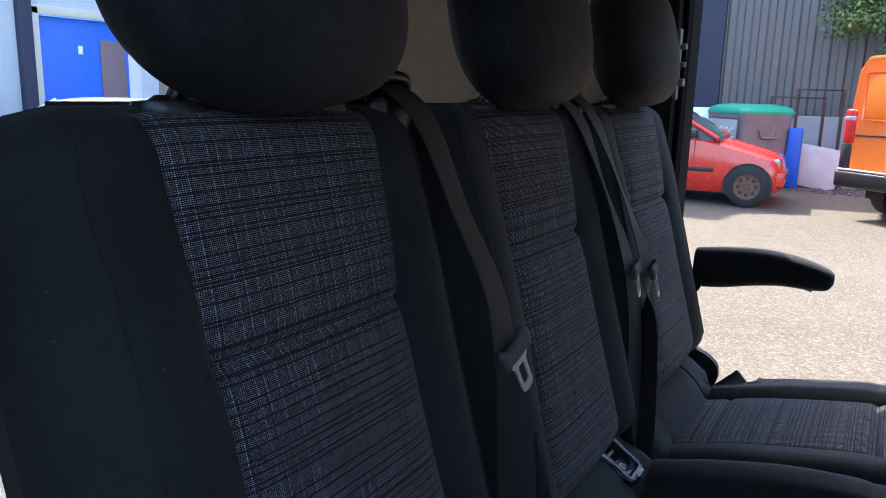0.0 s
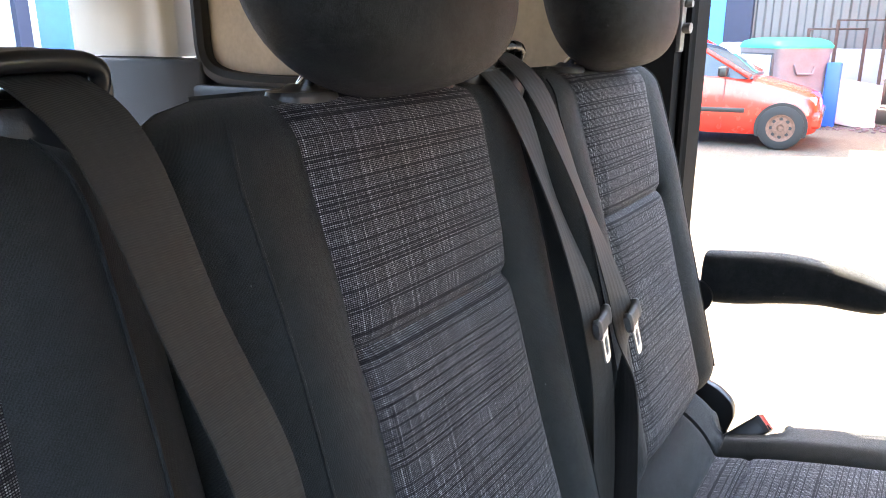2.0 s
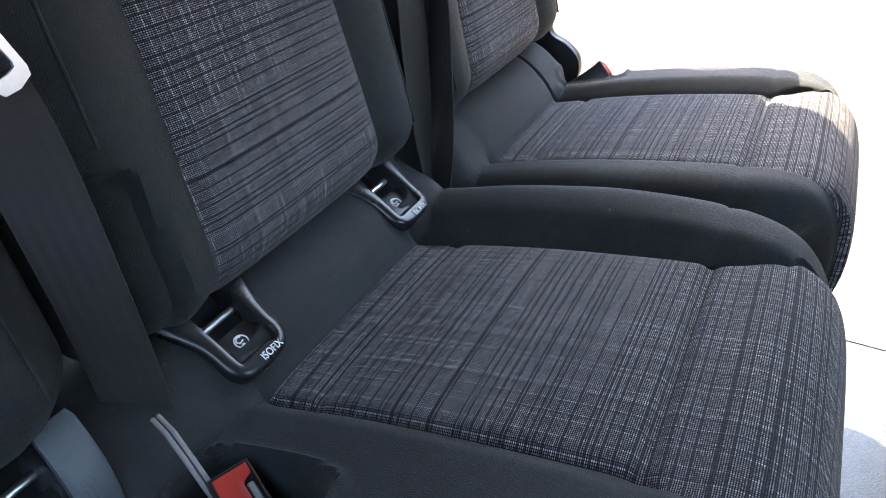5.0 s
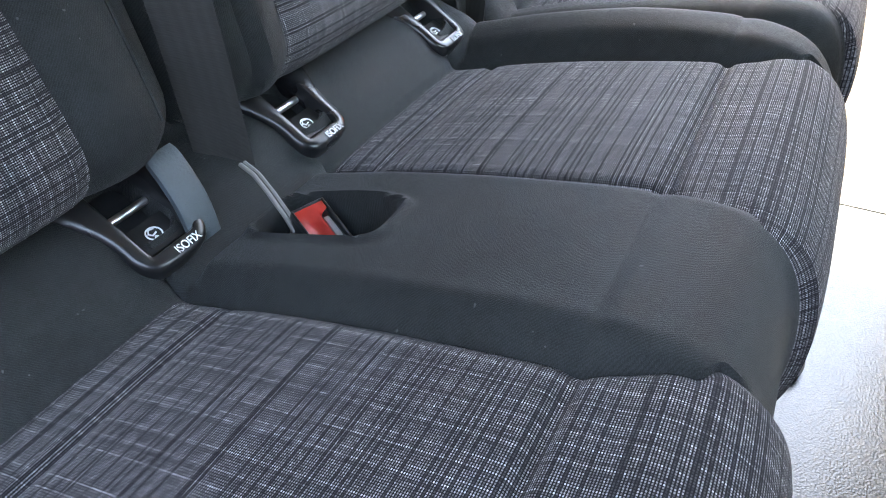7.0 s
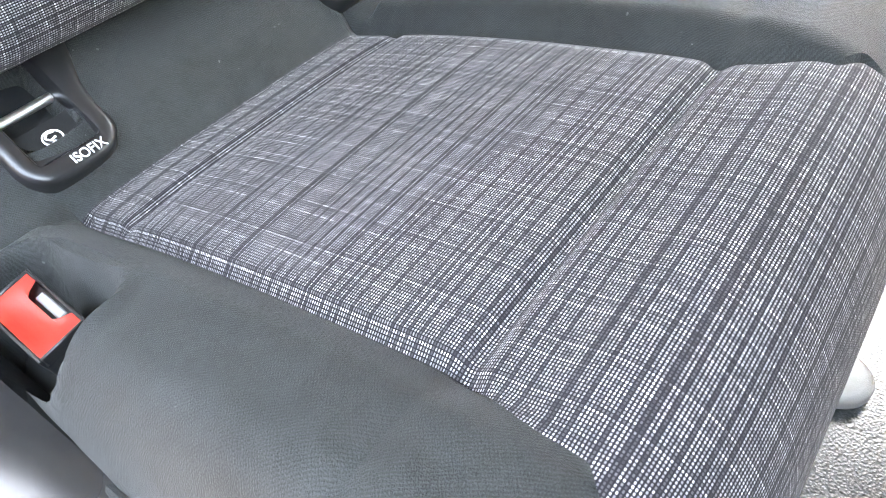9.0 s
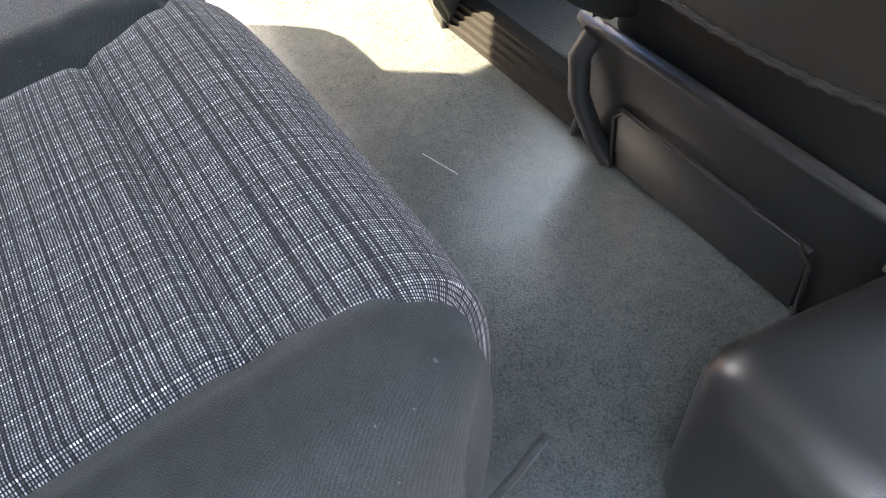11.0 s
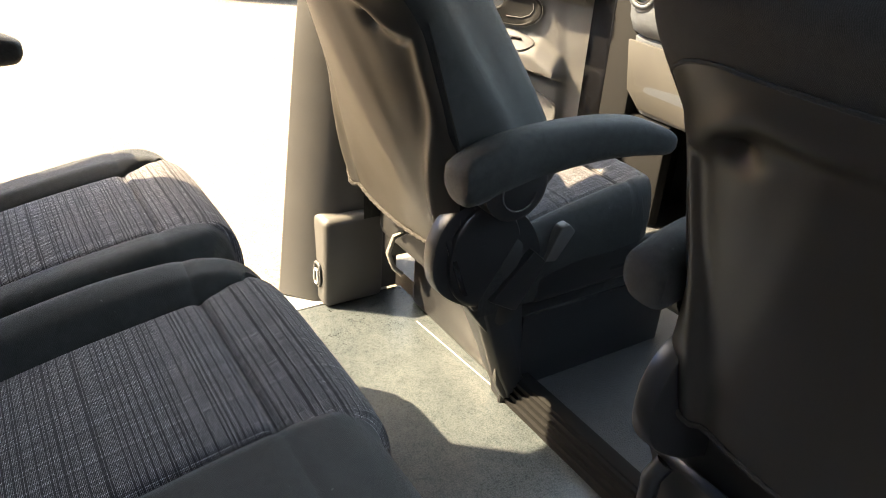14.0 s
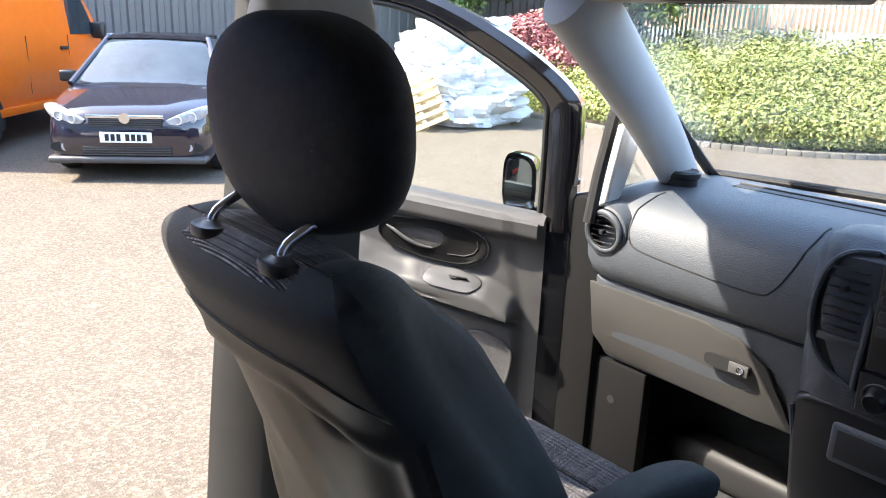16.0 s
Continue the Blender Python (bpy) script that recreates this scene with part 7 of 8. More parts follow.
for sy in (-1, 1):
    lamp = [(0.40, 0.655), (0.44, 0.615), (0.56, 0.605), (0.70, 0.635), (0.795, 0.70), (0.835, 0.775), (0.80, 0.80), (0.66, 0.765), (0.52, 0.715)]
    edge = [along(lamp + [lamp[0]], k / 36) for k in range(36)]
    cy, cz = 0.62, 0.69

    def nose_x(y):
        return -0.012 + 0.55 * max(0.0, y - 0.35) ** 1.7
    bm = B()
    rings = []
    for dx, k in ((0.16, 1.0), (0.0, 1.0), (-0.012, 0.94), (-0.018, 0.6), (-0.020, 0.15)):
        rings.append([MA @ Vector((nose_x(lerp(cy, p, k)) + dx, sy * lerp(cy, p, k), lerp(cz, q, k))) for p, q in edge])
    loft(bm, rings)
    h = part("headlight", bm, LAMPGLASS, ast, "large clear headlight")
    for dy_, dz_, rr in ((0.53, 0.662, 0.040), (0.665, 0.690, 0.048)):
        bm = B()
        tube(bm, [MA @ Vector((nose_x(dy_) - 0.022 + 0.4 * u2, sy * dy_ + u2, dz_ + v2)) for u2, v2 in ellipse(0, 0, rr, rr, 20)], 0.007, 6, True)
        part("reflector", bm, RIM, h, "silver reflector ring")
    bm = B()
    prism(bm, [(sy * 0.62 + u2, 0.37 + v2) for u2, v2 in ellipse(0, 0, 0.15, 0.055, 20, 2.6)], 0, 0.02, 0.05)
    part("fog_recess", moved(bm, MA), RUBBER, ast)
    bm = B()
    cyl(bm, MA @ Vector((0.03, sy * 0.62, 0.37)), MA @ Vector((0.008, sy * 0.62, 0.37)), 0.042, 16)
    part("fog_lamp", bm, LAMPGLASS, ast, "round fog lamp")
for z0, z1, hw in ((0.585, 0.675, 0.37), (0.285, 0.385, 0.45)):
    bm = B()
    box(bm, -0.012, 0.05, -hw, hw, z0, z1, 0.012, 2, MA)
    gq = part("grille", bm, RUBBER, ast, "black mesh grille")
    for k in range(4):
        bm = B()
        z = lerp(z0 + 0.012, z1 - 0.012, k / 3)
        box(bm, -0.018, -0.01, -hw + 0.01, hw - 0.01, z - 0.004, z + 0.004, 0.001, 1, MA)
        part("grille_bar", bm, GREYPLASTIC, gq)
bm = B()
box(bm, -0.028, 0.0, -0.39, 0.39, 0.675, 0.715, 0.012, 2, MA)
part("chrome_strip", bm, CHROME, ast, "chrome grille strip")
bm = B()
cyl(bm, MA @ Vector((0.0, 0, 0.68)), MA @ Vector((-0.035, 0, 0.68)), 0.055, 20)
part("badge", bm, CHROME, ast, "round chrome badge")
bm = B()
box(bm, -0.03, 0.25, -0.80, 0.80, 0.20, 0.275, 0.03, 3, MA)
part("lower_lip", bm, GREYPLASTIC, ast, "grey lower bumper lip")
bm = B()
box(bm, -0.034, -0.02, -0.26, 0.26, 0.425, 0.535, 0.004, 1, MA)
npl = part("number_plate", bm, PLATE, ast, "white number plate with plain bars")
for k in range(7):
    bm = B()
    y = -0.19 + 0.058 * k + (0.03 if k > 3 else 0.0)
    box(bm, -0.0365, -0.034, y - 0.020, y + 0.020, 0.445, 0.515, 0.0, 1, MA)
    part("print_bar", bm, INK, npl)

# orange panel van
ho = Vector((-0.766, 0.643, 0)).normalized()
rear_right = Vector((-9.45, 1.36, GZ))
MO = Matrix.Translation(rear_right + Vector((-ho.y, ho.x, 0)) * 1.10) @ Matrix.Rotation(math.atan2(ho.y, ho.x), 4, "Z") @ Matrix.Scale(1.15, 4)
van = thing("orange_van", MO @ Vector((2.4, 0, 0)), "bright orange panel van parked across the yard", "van")
bm = B()
rings = []
vst = [(0.0, 0.42, 1.86, 0.93), (0.05, 0.40, 1.92, 0.965), (0.6, 0.40, 1.96, 1.0), (1.8, 0.40, 1.97, 1.0), (3.0, 0.40, 1.96, 1.0), (3.45, 0.40, 1.90, 0.99), (3.85, 0.38, 1.58, 0.98), (4.2, 0.36, 1.20, 0.96), (4.65, 0.36, 1.02, 0.93), (4.9, 0.40, 0.80, 0.82)]
for k in range(41):
    x, zb, zt, w = along(vst, k / 40)
    hw = 0.95 * w
    ring = [(x, -hw * 0.96, zb), (x, -hw, zb + 0.12), (x, -hw * 1.01, zb + 0.45), (x, -hw * 0.995, zb + (zt - zb) * 0.52), (x, -hw * 0.93, zb + (zt - zb) * 0.90), (x, -hw * 0.82, zt - 0.01), (x, 0, zt + 0.02)]
    ring += [(a, -b, c) for a, b, c in reversed(ring[:-1])]
    rings.append([MO @ Vector(p) for p in ring])
loft(bm, rings)
part("body", bm, ORANGE, van)
for sy in (-1, 1):
    bm = B()
    box(bm, -0.03, 0.22, sy * 0.885 - 0.075, sy * 0.885 + 0.075, 0.90, 1.30, 0.025, 3, MO)
    lampb = part("tail_lamp", bm, TAILRED, van, "tall red tail lamp")
    bm = B()
    box(bm, -0.034, 0.20, sy * 0.885 - 0.079, sy * 0.885 + 0.079, 1.17, 1.22, 0.01, 2, MO)
    part("clear_band", bm, LAMPGLASS, lampb, "pale reversing band")
    bm = B()
    box(bm, -0.03, 0.23, sy * 0.90 - 0.07, sy * 0.90 + 0.07, 0.58, 0.89, 0.02, 2, MO)
    part("corner_panel", bm, PLASTIC, van, "dark grey plastic corner panel")
    bm = B()
    box(bm, -0.08, 0.56, sy * 0.92 - 0.055, sy * 0.92 + 0.055, 0.38, 0.585, 0.03, 3, MO)
    part("bumper_end", bm, PLASTIC, van, "dark grey wraparound bumper end")
    bm = B()
    prism(bm, [(3.02, 1.20), (3.02, 1.66), (3.38, 1.66), (3.78, 1.20)], 1, sy * 0.93 - 0.02, sy * 0.93 + 0.02)
    part("side_window", moved(bm, MO), DARKGLASS, van, "dark cab window")
    bm = B()
    box(bm, 3.62, 3.75, sy * 1.03 - 0.09, sy * 1.03 + 0.09, 1.14, 1.36, 0.04, 3, MO)
    part("door_mirror", bm, PLASTIC, van, "black door mirror")
    for xx in (1.9, 2.92, 3.95):
        bm = B()
        box(bm, xx, xx + 0.007, sy * 0.945 - 0.012, sy * 0.945 + 0.012, 0.55, 1.2, 0.001, 1, MO)
        part("door_gap", bm, RUBBER, van)
    bm = B()
    box(bm, 2.7, 2.86, sy * 0.965 - 0.02, sy * 0.965 + 0.02, 1.02, 1.06, 0.008, 2, MO)
    part("door_handle", bm, PLASTIC, van, "black door handle")
    bm = B()
    box(bm, 0.35, 3.9, sy * 0.95 - 0.03, sy * 0.95 + 0.03, 0.34, 0.44, 0.02, 2, MO)
    part("sill", bm, ORANGE, van)
    for wx in (0.86, 3.98):
        bm = B()
        rings = []
        for y in (sy * 0.70, sy * 0.968):
            rings.append([MO @ Vector((wx + 0.39 * math.cos(q), y, 0.33 + 0.39 * math.sin(q))) for q in (math.pi * (-0.1) + math.pi * 1.2 * k / 20 for k in range(21))])
        loft(bm, rings)
        part("wheel_arch", bm, RUBBER, van, "dark wheel arch")
        wheel(van, MO @ Matrix.Translation((wx, sy * 0.885, 0.33)) @ Matrix.Rotation(0 if sy < 0 else math.pi, 4, "Z"), 0.33, 0.21, RIM)
bm = B()
box(bm, -0.10, 0.16, -0.96, 0.96, 0.38, 0.58, 0.04, 3, MO)
part("rear_bumper", bm, PLASTIC, van, "dark grey rear bumper")
bm = B()
box(bm, -0.09, 0.05, -0.93, 0.93, 0.575, 0.60, 0.008, 2, MO)
part("bumper_step", bm, STEEL, van, "worn bumper top")
bm = B()
box(bm, -0.025, -0.01, -0.72, 0.72, 1.18, 1.72, 0.03, 3, MO)
part("rear_window", bm, ORANGE, van, "pressed blank rear window panel")
bm = B()
box(bm, -0.03, 0.0, -0.78, 0.78, 0.99, 1.01, 0.004, 1, MO)
part("tailgate_line", bm, RUBBER, van)

# white car behind the van
MW = Matrix.Translation((-0.95, -5.95, GZ)) @ Matrix.Rotation(radians(150), 4, "Z")
car("white_car", MW, WHITEPAINT, "white car parked behind the open rear of the van", H=1.44)


# warehouse front with upright profiled cladding; each broad rib is a piece
def cladding(name, x, y0, y1, z1, mat, label, pitch=0.33):
    w = tagged(part(name, box(B(), x - 0.4, x - 0.03, y0, y1, GZ, z1), mat, None, "", False), label, "wall", "", "structure")
    me = None
    k, y = 0, y0 + 0.04
    while y < y1 - pitch:
        if me is None:
            bm = B()
            prism(bm, [(0.0, 0.0), (0.045, 0.04), (0.045, 0.17), (0.0, 0.21)], 2, GZ, z1)
            r = part("cladding_rib", bm, mat, w, "", False)
            r.matrix_parent_inverse = Matrix()
            me = r.data
        else:
            r = new("cladding_rib", me)
            r.parent = w
        r.location = (x - 0.03, y, 0)
        y += pitch
        k += 1
    return w


WX = -17.5
cladding("wall_warehouse", WX, -3.38, 22.0, 9.0, CLAD, "grey profiled metal warehouse cladding")
bm = B()
box(bm, WX - 0.5, WX + 0.10, -3.96, -3.38, GZ, 9.0, 0.02)
setting("wall_navy_pier", bm, NAVY, "dark navy painted pier of the warehouse", False)
bm = B()
prism(bm, [(-40, GZ), (-40, 13.6), (-12.0, 13.6), (-9.4, 10.2), (-5.0, 9.0), (-3.96, 9.0), (-3.96, GZ)], 0, WX - 0.5, WX + 0.05)
setting("wall_blue_front", bm, SKYBLUE, "light blue painted warehouse front", False)
bm = B()
box(bm, -16.9, -16.5, -1.95, 9.0, GZ, 0.76, 0.02)
setting("wall_low", bm, RENDERW, "low pale rendered yard wall", False)


def bin_big(M, label):
    """A wheeled refuse container with a domed lid."""
    t = thing("wheelie_container", M @ Vector((0, 0, 0)), label, "refuse bin", "refuse bins")
    bm = B()
    rings = []
    for z, f in ((0.14, 0.86), (0.2, 0.9), (0.7, 0.96), (1.15, 1.0), (1.2, 1.04), (1.24, 1.04)):
        rings.append([M @ Vector((a, b, z)) for a, b in ellipse(0, 0, 0.53 * f, 0.68 * f, 32, 8)])
    loft(bm, rings)
    part("tub", bm, BINGREY, t, "grey plastic tub")
    bm = B()
    rings = []
    for z, f in ((1.235, 1.07), (1.28, 1.07), (1.34, 0.98), (1.38, 0.8), (1.40, 0.5)):
        rings.append([M @ Vector((a, b, z)) for a, b in ellipse(0, 0, 0.53 * f, 0.68 * f, 32, 7)])
    loft(bm, rings)
    part("lid", bm, BINGREEN, t, "green plastic lid")
    bm = B()
    box(bm, 0.49, 0.535, -0.56, 0.56, 0.72, 1.17, 0.02, 2, M)
    plate = part("front_plate", bm, GREYPLASTIC, t, "dark framed front plate")
    bm = B()
    box(bm, 0.530, 0.541, -0.51, 0.51, 0.76, 1.13, 0.01, 2, M)
    part("sign_face", bm, RENDERW, plate, "pale sign face")
    wire_text("lettering", "NEDDC", 0.26, M @ Matrix.Translation((0.543, 0, 0.90)) @ Matrix.Rotation(radians(90), 4, "Z") @ Matrix.Rotation(radians(90), 4, "X"), PLATE, plate, "white lettering")
    for sy in (-1, 1):
        bm = B()
        tube(bm, [M @ Vector(p) for p in ((-0.18, sy * 0.69, 0.95), (-0.14, sy * 0.70, 0.84), (0.14, sy * 0.70, 0.84), (0.20, sy * 0.69, 0.98))], 0.022, 8)
        part("side_handle", bm, BINGREY, t)
        for sx in (-1, 1):
            bm = B()
            cyl(bm, M @ Vector((sx * 0.36 - 0.03, sy * 0.5, 0.085)), M @ Vector((sx * 0.36 + 0.03, sy * 0.5, 0.085)), 0.085, 16)
            part("castor", bm, TYRE, t, "black castor")
    return t


bin_big(Matrix.Translation((-14.45, -2.17, GZ)) @ Matrix.Rotation(radians(-50), 4, "Z") @ Matrix.Diagonal((1.0, 1.0, 1.08, 1.0)), "grey refuse container with a green lid and white lettering")
bin_big(Matrix.Translation((-3.15, -9.0, -0.02)) @ Matrix.Rotation(radians(75), 4, "Z"), "grey refuse container with a green lid beside the blue door")
bm = B()
box(bm, -14.27, -14.15, -1.42, -1.18, GZ, 0.58, 0.03, 3, None)
solid("blue_board", bm, BLUE, "blue board leaning beside the bin", "board")
bm = B()
M = Matrix.Translation((-14.5, -0.98, GZ + 0.38)) @ Matrix.Rotation(radians(-14), 4, "Y") @ Matrix.Rotation(radians(-9), 4, "X")
box(bm, -0.03, 0.03, -0.46, 0.46, -0.38, 0.40, 0.01, 2, M)
solid("stone_slab", bm, SLAB, "pale marbled slab leaning against the low wall", "slab")
bm = B()
M = Matrix.Translation((-15.0, -0.2, GZ + 0.33)) @ Matrix.Rotation(radians(-20), 4, "Y") @ Matrix.Rotation(radians(12), 4, "X")
box(bm, -0.04, 0.04, -0.35, 0.35, -0.33, 0.36, 0.01, 2, M)
solid("stone_slab", bm, CONCRETE, "grey concrete slab leaning against the low wall", "slab")
# scattered rubble
bm = B()
rng = random.Random(5)
for _ in range(400):
    x, y, s = rng.uniform(-15.2, -13.6), rng.uniform(-1.4, 0.9), rng.uniform(0.008, 0.032)
    box(bm, -s, s, -s * 0.8, s * 0.8, 0, s * 0.8, 0, 1, Matrix.Translation((x, y, GZ)) @ Matrix.Rotation(rng.uniform(0, 3), 4, "Z"))
tagged(part("rubble", bm, BROWN, None, "", False), "small brown rubble and leaf litter on the ground", "rubble", "", "stuff")
# rusty rack standing behind the low wall
rack = thing("steel_rack", (-16.2, -0.6, GZ), "rusty steel rack beside the warehouse wall", "rack")
for y0, y1, z in ((-2.05, -1.05, 1.14), (-1.55, -0.72, 1.30)):
    bm = B()
    tube(bm, [(-16.2, y0, GZ), (-16.2, y0, z), (-16.2, y1, z), (-16.2, y1, GZ)], 0.035, 8)
    part("hoop", bm, RUSTBAR, rack)
# bagged rubbish behind the red car
bm = B()
rings = []
rng = random.Random(9)
for k in range(9):
    q = -1 + 2 * (k + 0.5) / 9
    f = math.sqrt(1 - q * q)
    rings.append([(-14.9 + 0.55 * f * math.cos(w) * rng.uniform(0.85, 1.1), -3.1 + 0.6 * f * math.sin(w) * rng.uniform(0.85, 1.1), GZ + 0.75 + 0.75 * q) for w in (2 * math.pi * i / 14 for i in range(14))])
loft(bm, rings)
solid("plastic_sack", bm, WRAP, "crumpled clear plastic sack beside the bin", "sack")

# wall with the blue door behind the van
BY = -9.9
bm = B()
box(bm, -30, -6.78, BY - 0.4, BY, GZ, 7, 0.0)
box(bm, -5.18, 14, BY - 0.4, BY, GZ, 7, 0.0)
box(bm, -6.78, -5.18, BY - 0.4, BY, 2.05, 7, 0.0)
setting("wall_unit", bm, CLADPALE, "pale grey blue profiled unit wall", False)
# upright ribs of the unit wall, each a piece
unit = bpy.data.objects["wall_unit"]
rib_me = None
for k in range(40):
    x = -14.0 + 0.5 * k
    if -7.00 < x < -4.70:
        continue
    if rib_me is None:
        bm = B()
        prism(bm, [(0.0, 0.0), (0.03, 0.035), (0.20, 0.035), (0.23, 0.0)], 2, GZ, 7.0)
        r = part("wall_rib", bm, CLADPALE, unit, "", False)
        r.matrix_parent_inverse = Matrix()
        rib_me = r.data
    else:
        r = new("wall_rib", rib_me)
        r.parent = unit
    r.location = (x, BY, 0)
bm = B()
box(bm, -14, 6, BY - 0.1, -8.0, GZ - 0.1, -0.02, 0.03)
setting("pavement", bm, CONCRETE, "raised concrete pavement before the unit door", False)
door2 = thing("unit_door", (-6.03, BY, GZ), "bright blue unit door in a white frame with a letter plate", "door")
bm = B()
box(bm, -6.61, -5.01, BY - 0.14, BY - 0.08, GZ, 1.95, 0.006)
part("door_leaf", bm, BLUE, door2)
bm = B()
box(bm, -5.17, -5.05, BY - 0.02, BY + 0.03, GZ, 2.06, 0.01)
box(bm, -6.78, -5.05, BY - 0.02, BY + 0.03, 1.96, 2.08, 0.01)
part("door_frame", bm, LIGHTTRIM, door2, "white door frame")
bm = B()
box(bm, -6.55, -6.13, BY - 0.075, BY - 0.06, GZ + 0.1, 1.68, 0.004)
part("steel_panel", bm, BROWN, door2, "brown steel security panel")
bm = B()
box(bm, -6.05, -5.68, BY - 0.075, BY - 0.06, 0.75, 0.84, 0.004)
part("letter_plate", bm, PLATE, door2, "white letter plate")
bm = B()
box(bm, -5.85, -5.78, BY - 0.075, BY - 0.065, 1.46, 1.58, 0.002)
part("print_bar", bm, PLATE, door2, "white bar")
bm = B()
cyl(bm, (-6.23, BY - 0.07, 0.76), (-6.23, BY + 0.0, 0.76), 0.02, 12)
box(bm, -6.33, -6.21, BY - 0.01, BY + 0.01, 0.745, 0.775, 0.006)
part("door_handle", bm, STEEL, door2, "steel lever handle")
bm = B()
box(bm, -5.03, -4.85, BY, BY + 0.12, GZ, 7, 0.01)
setting("wall_post", bm, NAVY, "dark steel post beside the blue door", False)

# ---- planted bed beyond the bonnet: kerb, hedge, fence ----
kerb_line = [(-16.0, 12.6), (-12.5, 11.9), (-9.0, 11.3), (-6.6, 11.1), (-5.4, 11.3), (-4.3, 12.0), (-3.6, 13.0), (-3.2, 14.5), (-3.0, 18.0), (-2.9, 24.0)]
pts = [along(kerb_line, k / 60) for k in range(61)]
kb = tagged(part("kerb_bed", box(B(), -16, -4, 14, 24, GZ - 0.2, GZ + 0.06), CONCRETE, None, "", False), "concrete kerb round the planted bed", "kerb", "", "structure")
for (xa, ya), (xb, yb) in zip(pts, pts[1:]):
    d = Vector((xb - xa, yb - ya, 0))
    ln = d.length
    bm = B()
    box(bm, 0.004, ln - 0.004, -0.06, 0.06, -0.1, 0.085, 0.015, 2, Matrix.Translation((xa, ya, GZ)) @ Matrix.Rotation(math.atan2(d.y, d.x), 4, "Z"))
    part("kerb_stone", bm, KERB, kb)


def leaves(name, spots, n, size, mat, label, seed, kind="stuff", flat=0.6, core=0.72):
    """Many small folded leaves scattered in lumpy volumes."""
    rg = np.random.default_rng(seed)
    V, F = [], []
    spots = np.array(spots, float)
    vol = spots[:, 3] * spots[:, 4] * spots[:, 5]
    pick = rg.choice(len(spots), n, p=vol / vol.sum())
    d = rg.normal(size=(n, 3))
    d /= np.linalg.norm(d, axis=1)[:, None]
    r = rg.uniform(core, 1.06, n) ** 0.6
    c = spots[pick, :3] + d * spots[pick, 3:6] * r[:, None]
    a = rg.normal(size=(n, 3))
    a /= np.linalg.norm(a, axis=1)[:, None]
    nn = d * 0.8 + rg.normal(size=(n, 3)) * 0.6 + np.array((0, 0, flat))
    b = np.cross(nn, a)
    b /= np.linalg.norm(b, axis=1)[:, None]
    a = np.cross(b, nn)
    a /= np.linalg.norm(a, axis=1)[:, None]
    s = size * rg.uniform(0.6, 1.3, n)[:, None]
    V = np.stack([c - a * s, c + b * s * 0.5, c + a * s, c - b * s * 0.5], 1).reshape(-1, 3)
    me = bpy.data.meshes.new(name)
    F = np.arange(4 * n).reshape(-1, 4)
    me.from_pydata(V.tolist(), [], F.tolist())
    me.materials.append(mat)
    ob = new(name, me)
    return ob


rng = random.Random(11)
spots = []
for k in range(9, 60):
    x, y = pts[k]
    nx, ny = -0.25, 0.97
    if k > 40:
        nx, ny = -0.95, 0.3
    for j in range(3):
        dd = 0.75 + 0.85 * j + rng.uniform(-0.15, 0.15)
        top = 0.55 + 0.28 * j + rng.uniform(-0.08, 0.10)
        spots.append((x + nx * dd, y + ny * dd, GZ + top * 0.5 + 0.1, 0.62, 0.62, top * 0.62))
hedge = leaves("hedge", spots, 170000, 0.036, LEAF, "", 3)
tagged(hedge, "clipped sunlit green hedge behind the kerb", "hedge", "", "stuff")
spots = []
for _ in range(150):
    x, y = rng.uniform(-16, -3.4), rng.uniform(14.0, 22.0)
    if y < 13.5 + max(0, (x + 6)) * 0.5:
        continue
    h = 0.75 + (y - 13.5) * 0.11 + rng.uniform(-0.15, 0.2)
    spots.append((x, y, GZ + h * 0.55, 0.9, 0.9, h * 0.55))
hedge2 = leaves("shrubs", spots, 110000, 0.055, LEAF, "", 4)
tagged(hedge2, "low green shrubs sloping up behind the hedge", "shrubs", "", "stuff")
spots = [(-11.6 + rng.uniform(-1.2, 1.2), 13.6 + rng.uniform(-0.6, 0.6), GZ + 0.9 + rng.uniform(0, 0.9), 0.45, 0.45, 0.4) for _ in range(12)]
shr = leaves("pink_shrub", spots, 7000, 0.055, LEAFPK, "", 5)
tagged(shr, "dusky pink leaved shrub beside the hedge", "shrub", "", "stuff")
bm = B()
rows = []
for y in (13.0, 15, 18, 22, 26):
    rows.append([(x, y + max(0, x + 5) * 0.6, GZ + 0.06 + (y - 13) * 0.09) for x in np.linspace(-17, -3.3, 10)])
sheet(bm, rows)
SOIL = surface("soil", (0.06, 0.05, 0.03), 0.95, var=0.3, bump=0.6, dist=0.02, grain=20)
setting("ground_bed", bm, SOIL, "dark soil of the planted bed")

# palisade fence along the back of the bed; each pale is a piece
fence = thing("palisade_fence", (-9, 21.5, GZ), "grey steel palisade fence with pointed pales", "fence")
pale_me = {}
for k in range(150):
    x = -22.0 + 0.155 * k
    green = x < -10.4
    key = green
    if key not in pale_me:
        bm = B()
        prism(bm, [(-0.035, 0.0), (-0.035, 2.0), (0.0, 2.12), (0.035, 2.0), (0.035, 0.0)], 1, -0.012, 0.012)
        pl = part("pale", bm, FENCEG if green else FENCEM, fence, "", False)
        pl.matrix_parent_inverse = Matrix()
        pale_me[key] = pl.data
    else:
        pl = new("pale", pale_me[key])
        pl.parent = fence
    pl.location = (x + 9, 0.0 + (0.0 if x < -3 else 0), 0.75)
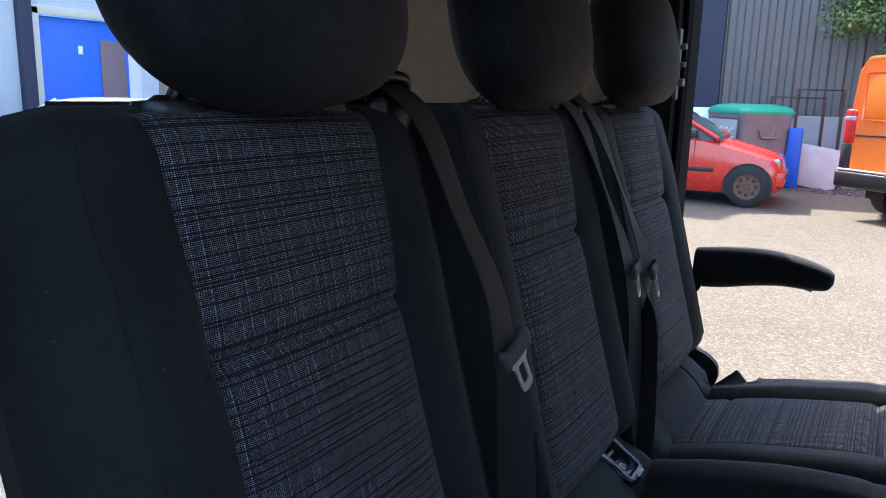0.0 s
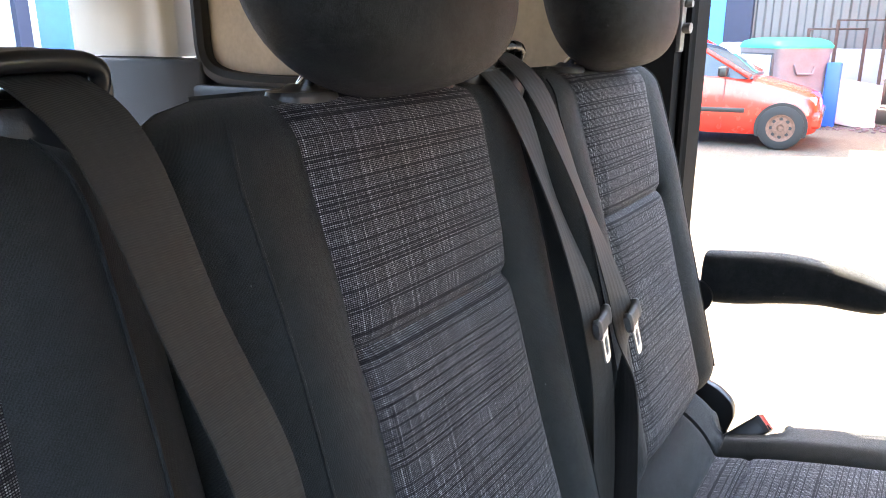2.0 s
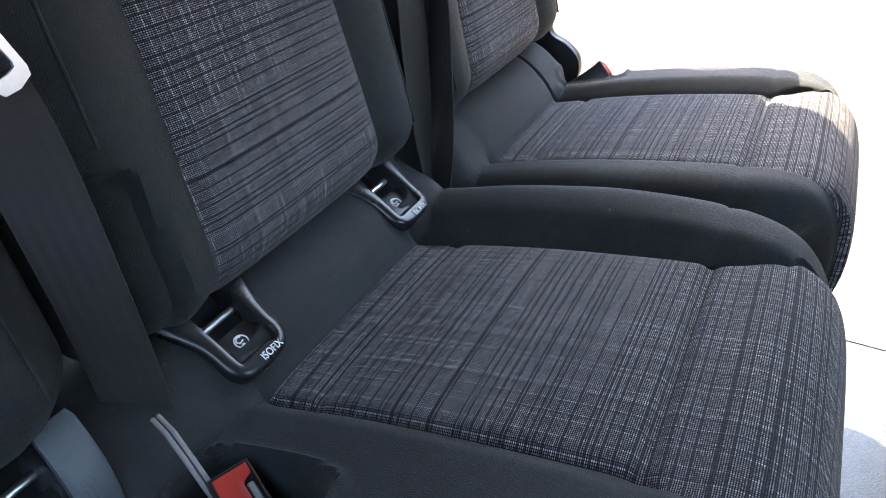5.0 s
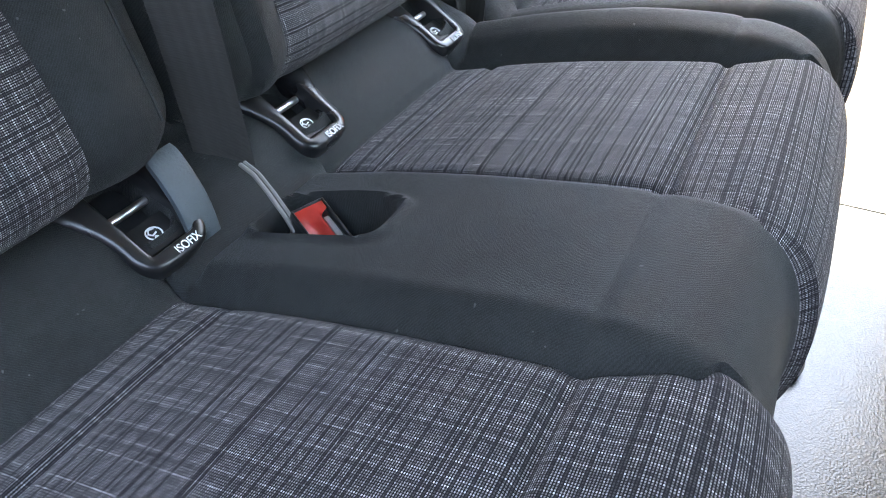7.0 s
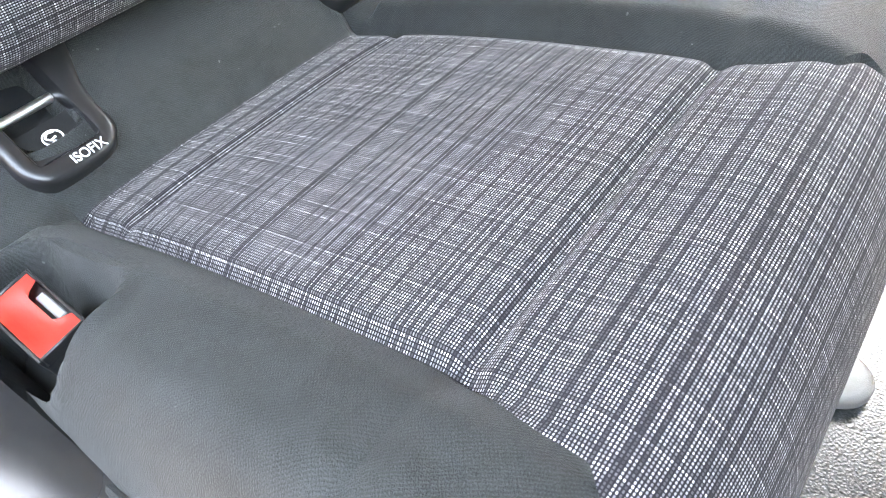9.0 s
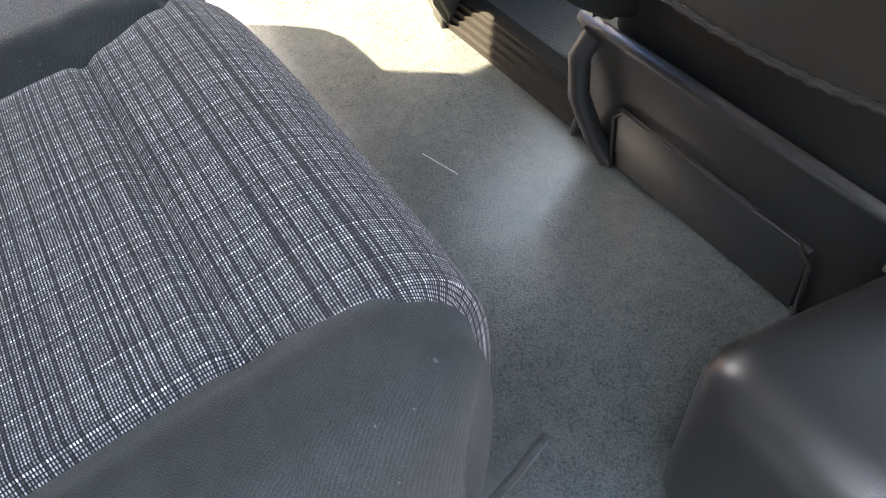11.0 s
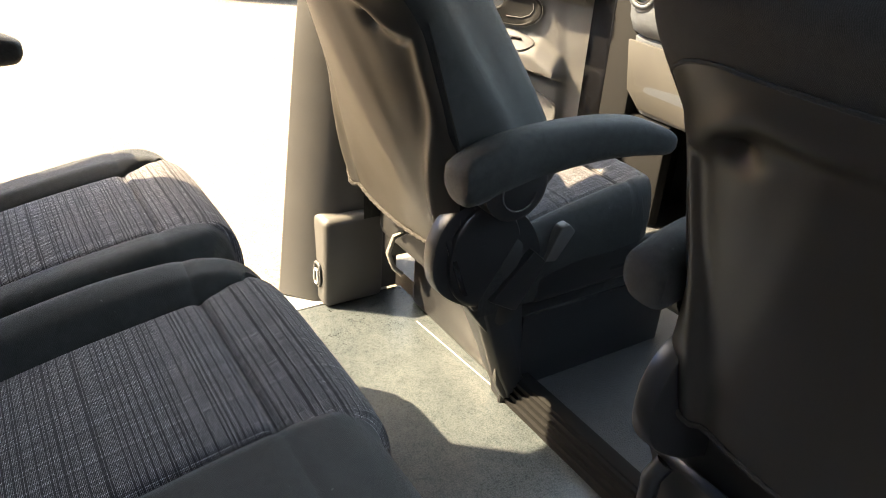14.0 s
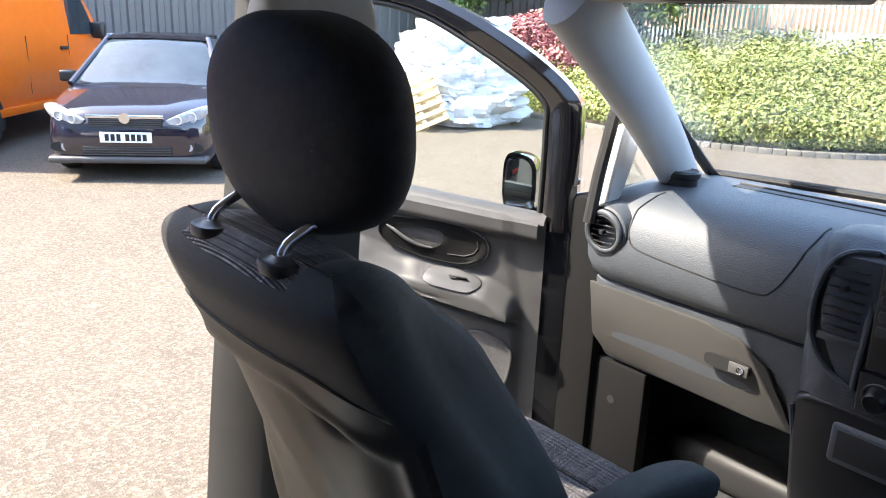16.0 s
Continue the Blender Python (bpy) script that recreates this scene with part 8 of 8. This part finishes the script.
for z in (1.05, 2.45):
    bm = B()
    box(bm, -22.1, 1.4, 21.53, 21.58, GZ + z, GZ + z + 0.06)
    part("rail", bm, FENCEM, fence, "", False)
fence2 = thing("palisade_fence", (-2.4, 15, GZ), "pale steel palisade fence along the side of the bed", "fence")
for k in range(52):
    pl = new("pale", pale_me[False])
    pl.parent = fence2
    pl.location = (0.02 * k * 0 - 0.6, -1.5 + 0.155 * k, 0.55)
    pl.rotation_euler = (0, 0, radians(90))
for z in (0.85, 2.25):
    bm = B()
    box(bm, -3.03, -2.98, 13.4, 21.6, GZ + z, GZ + z + 0.06)
    part("rail", bm, FENCEM, fence2, "", False)
# brick building behind the fence
bm = B()
box(bm, -30, 8, 27.0, 27.6, GZ, 5.2)
setting("wall_brick", bm, BRICKM, "brown brick wall of a building behind the fence", False)
bm = B()
box(bm, -30, 8, 26.9, 27.0, GZ, 1.35)
setting("wall_plinth", bm, RENDERW, "pale band along the foot of the brick building", False)


# trees: trunk, limbs, leafy crown
def tree(at, h, r, n, seed, label, size=0.09):
    t = thing("tree", at, label, "tree")
    rg = random.Random(seed)
    at = Vector(at)
    bm = B()
    tube(bm, [at, at + Vector((0.05, 0.02, h * 0.35)), at + Vector((0.0, 0.1, h * 0.6)), at + Vector((0.1, 0.0, h * 0.9))], 0.13, 10, False, [1, 0.8, 0.55, 0.2])
    part("trunk", bm, BARK, t, "grey brown trunk")
    spots = []
    for k in range(26):
        q, e = rg.uniform(0, 6.28), rg.uniform(0.35, 0.98)
        p = at + Vector((r * math.cos(q) * rg.uniform(0.3, 0.95), r * math.sin(q) * rg.uniform(0.3, 0.95), h * e))
        spots.append((*p, rg.uniform(0.35, 0.6) * r * 0.7, rg.uniform(0.35, 0.6) * r * 0.7, rg.uniform(0.3, 0.5) * r * 0.7))
        bm = B()
        a = at + Vector((0, 0.05, h * min(e, 0.7) * 0.7))
        tube(bm, [a, (a + p) / 2 + Vector((0, 0, 0.1)), p], 0.04, 6, False, [1, 0.6, 0.2])
        part("limb", bm, BARK, t)
    ob = leaves("crown", spots, n, size, LEAFDK, "", seed, flat=0.3, core=0.1)
    ob.parent = t
    ob.matrix_parent_inverse = t.matrix_world.inverted()
    ob["label"] = "airy green leafy crown"
    return t


tree((-16.6, 1.1, GZ), 4.9, 2.0, 26000, 21, "leafy green tree overhanging the warehouse wall", 0.05)
tree((-17.0, 16.0, GZ), 6.0, 2.6, 16000, 22, "leafy green tree behind the stacked pallets")
tree((-14.0, 19.0, GZ), 5.5, 2.4, 14000, 23, "leafy green tree beside the palisade fence")

# unseen plain dark wall, added to hold back sky light on the driver's side
bm = B()
box(bm, 2.6, 2.9, -14, 9, GZ, 1.9)
setting("wall_offside", bm, NAVY, "plain dark painted wall closing the yard", False)

# stacked pallets under crumpled plastic sheet
PX, PY = -9.55, 8.55
for k, (dx, ang, tilt) in enumerate(((0.30, 30, 58), (0.05, 33, 61), (-0.20, 36, 64))):
    pal = thing("timber_pallet", (PX + dx, PY - 0.2, GZ), "pale timber pallet leaning against the wrapped stack", "pallet", "timber pallets")
    M = Matrix.Translation((PX + dx, PY - 0.35 + 0.1 * k, GZ + 0.02)) @ Matrix.Rotation(radians(ang + 20), 4, "Z") @ Matrix.Rotation(radians(-24), 4, "Y") @ Matrix.Rotation(radians(tilt), 4, "X") @ Matrix.Scale(0.8, 4)
    for i in range(6):
        bm = B()
        box(bm, -0.5, 0.5, 0.02 + 0.2 * i, 0.12 + 0.2 * i, 0.10, 0.122, 0.003, 1, M)
        part("deck_board", bm, TIMBER, pal)
    for xx in (-0.46, 0.0, 0.46):
        bm = B()
        box(bm, xx - 0.045, xx + 0.045, 0.02, 1.12, 0.0, 0.10, 0.004, 1, M)
        part("bearer", bm, TIMBER, pal)
bm = B()
rows = []
for i in range(46):
    v = i / 45
    row = []
    for j in range(70):
        w = 2 * math.pi * j / 69
        p = Vector((math.cos(w), math.sin(w), v * 3))
        nz = noise.fractal(p * 1.6 + Vector((4, 1, 2)), 0.6, 2.2, 5) * 0.22 + abs(noise.noise(p * 2.4)) * 0.30 - abs(noise.noise(p * 5.5)) * 0.10
        rr = (1.0 - 0.55 * v ** 3) + nz
        row.append((PX - 0.75 + 1.25 * rr * math.cos(w), PY + 1.15 + 1.05 * rr * math.sin(w), GZ + 0.03 + 1.75 * v + 0.18 * nz * 3 * v))
    rows.append(row)
sheet(bm, rows)
solid("wrapped_load", bm, WRAP, "load of goods under crumpled translucent plastic sheeting", "wrapped load")
bm = B()
box(bm, PX - 2.6, PX - 1.8, PY + 0.9, PY + 1.3, GZ, GZ + 0.9, 0.03)
solid("blue_crate", bm, SKYBLUE, "blue plastic crate beside the wrapped stack", "crate")
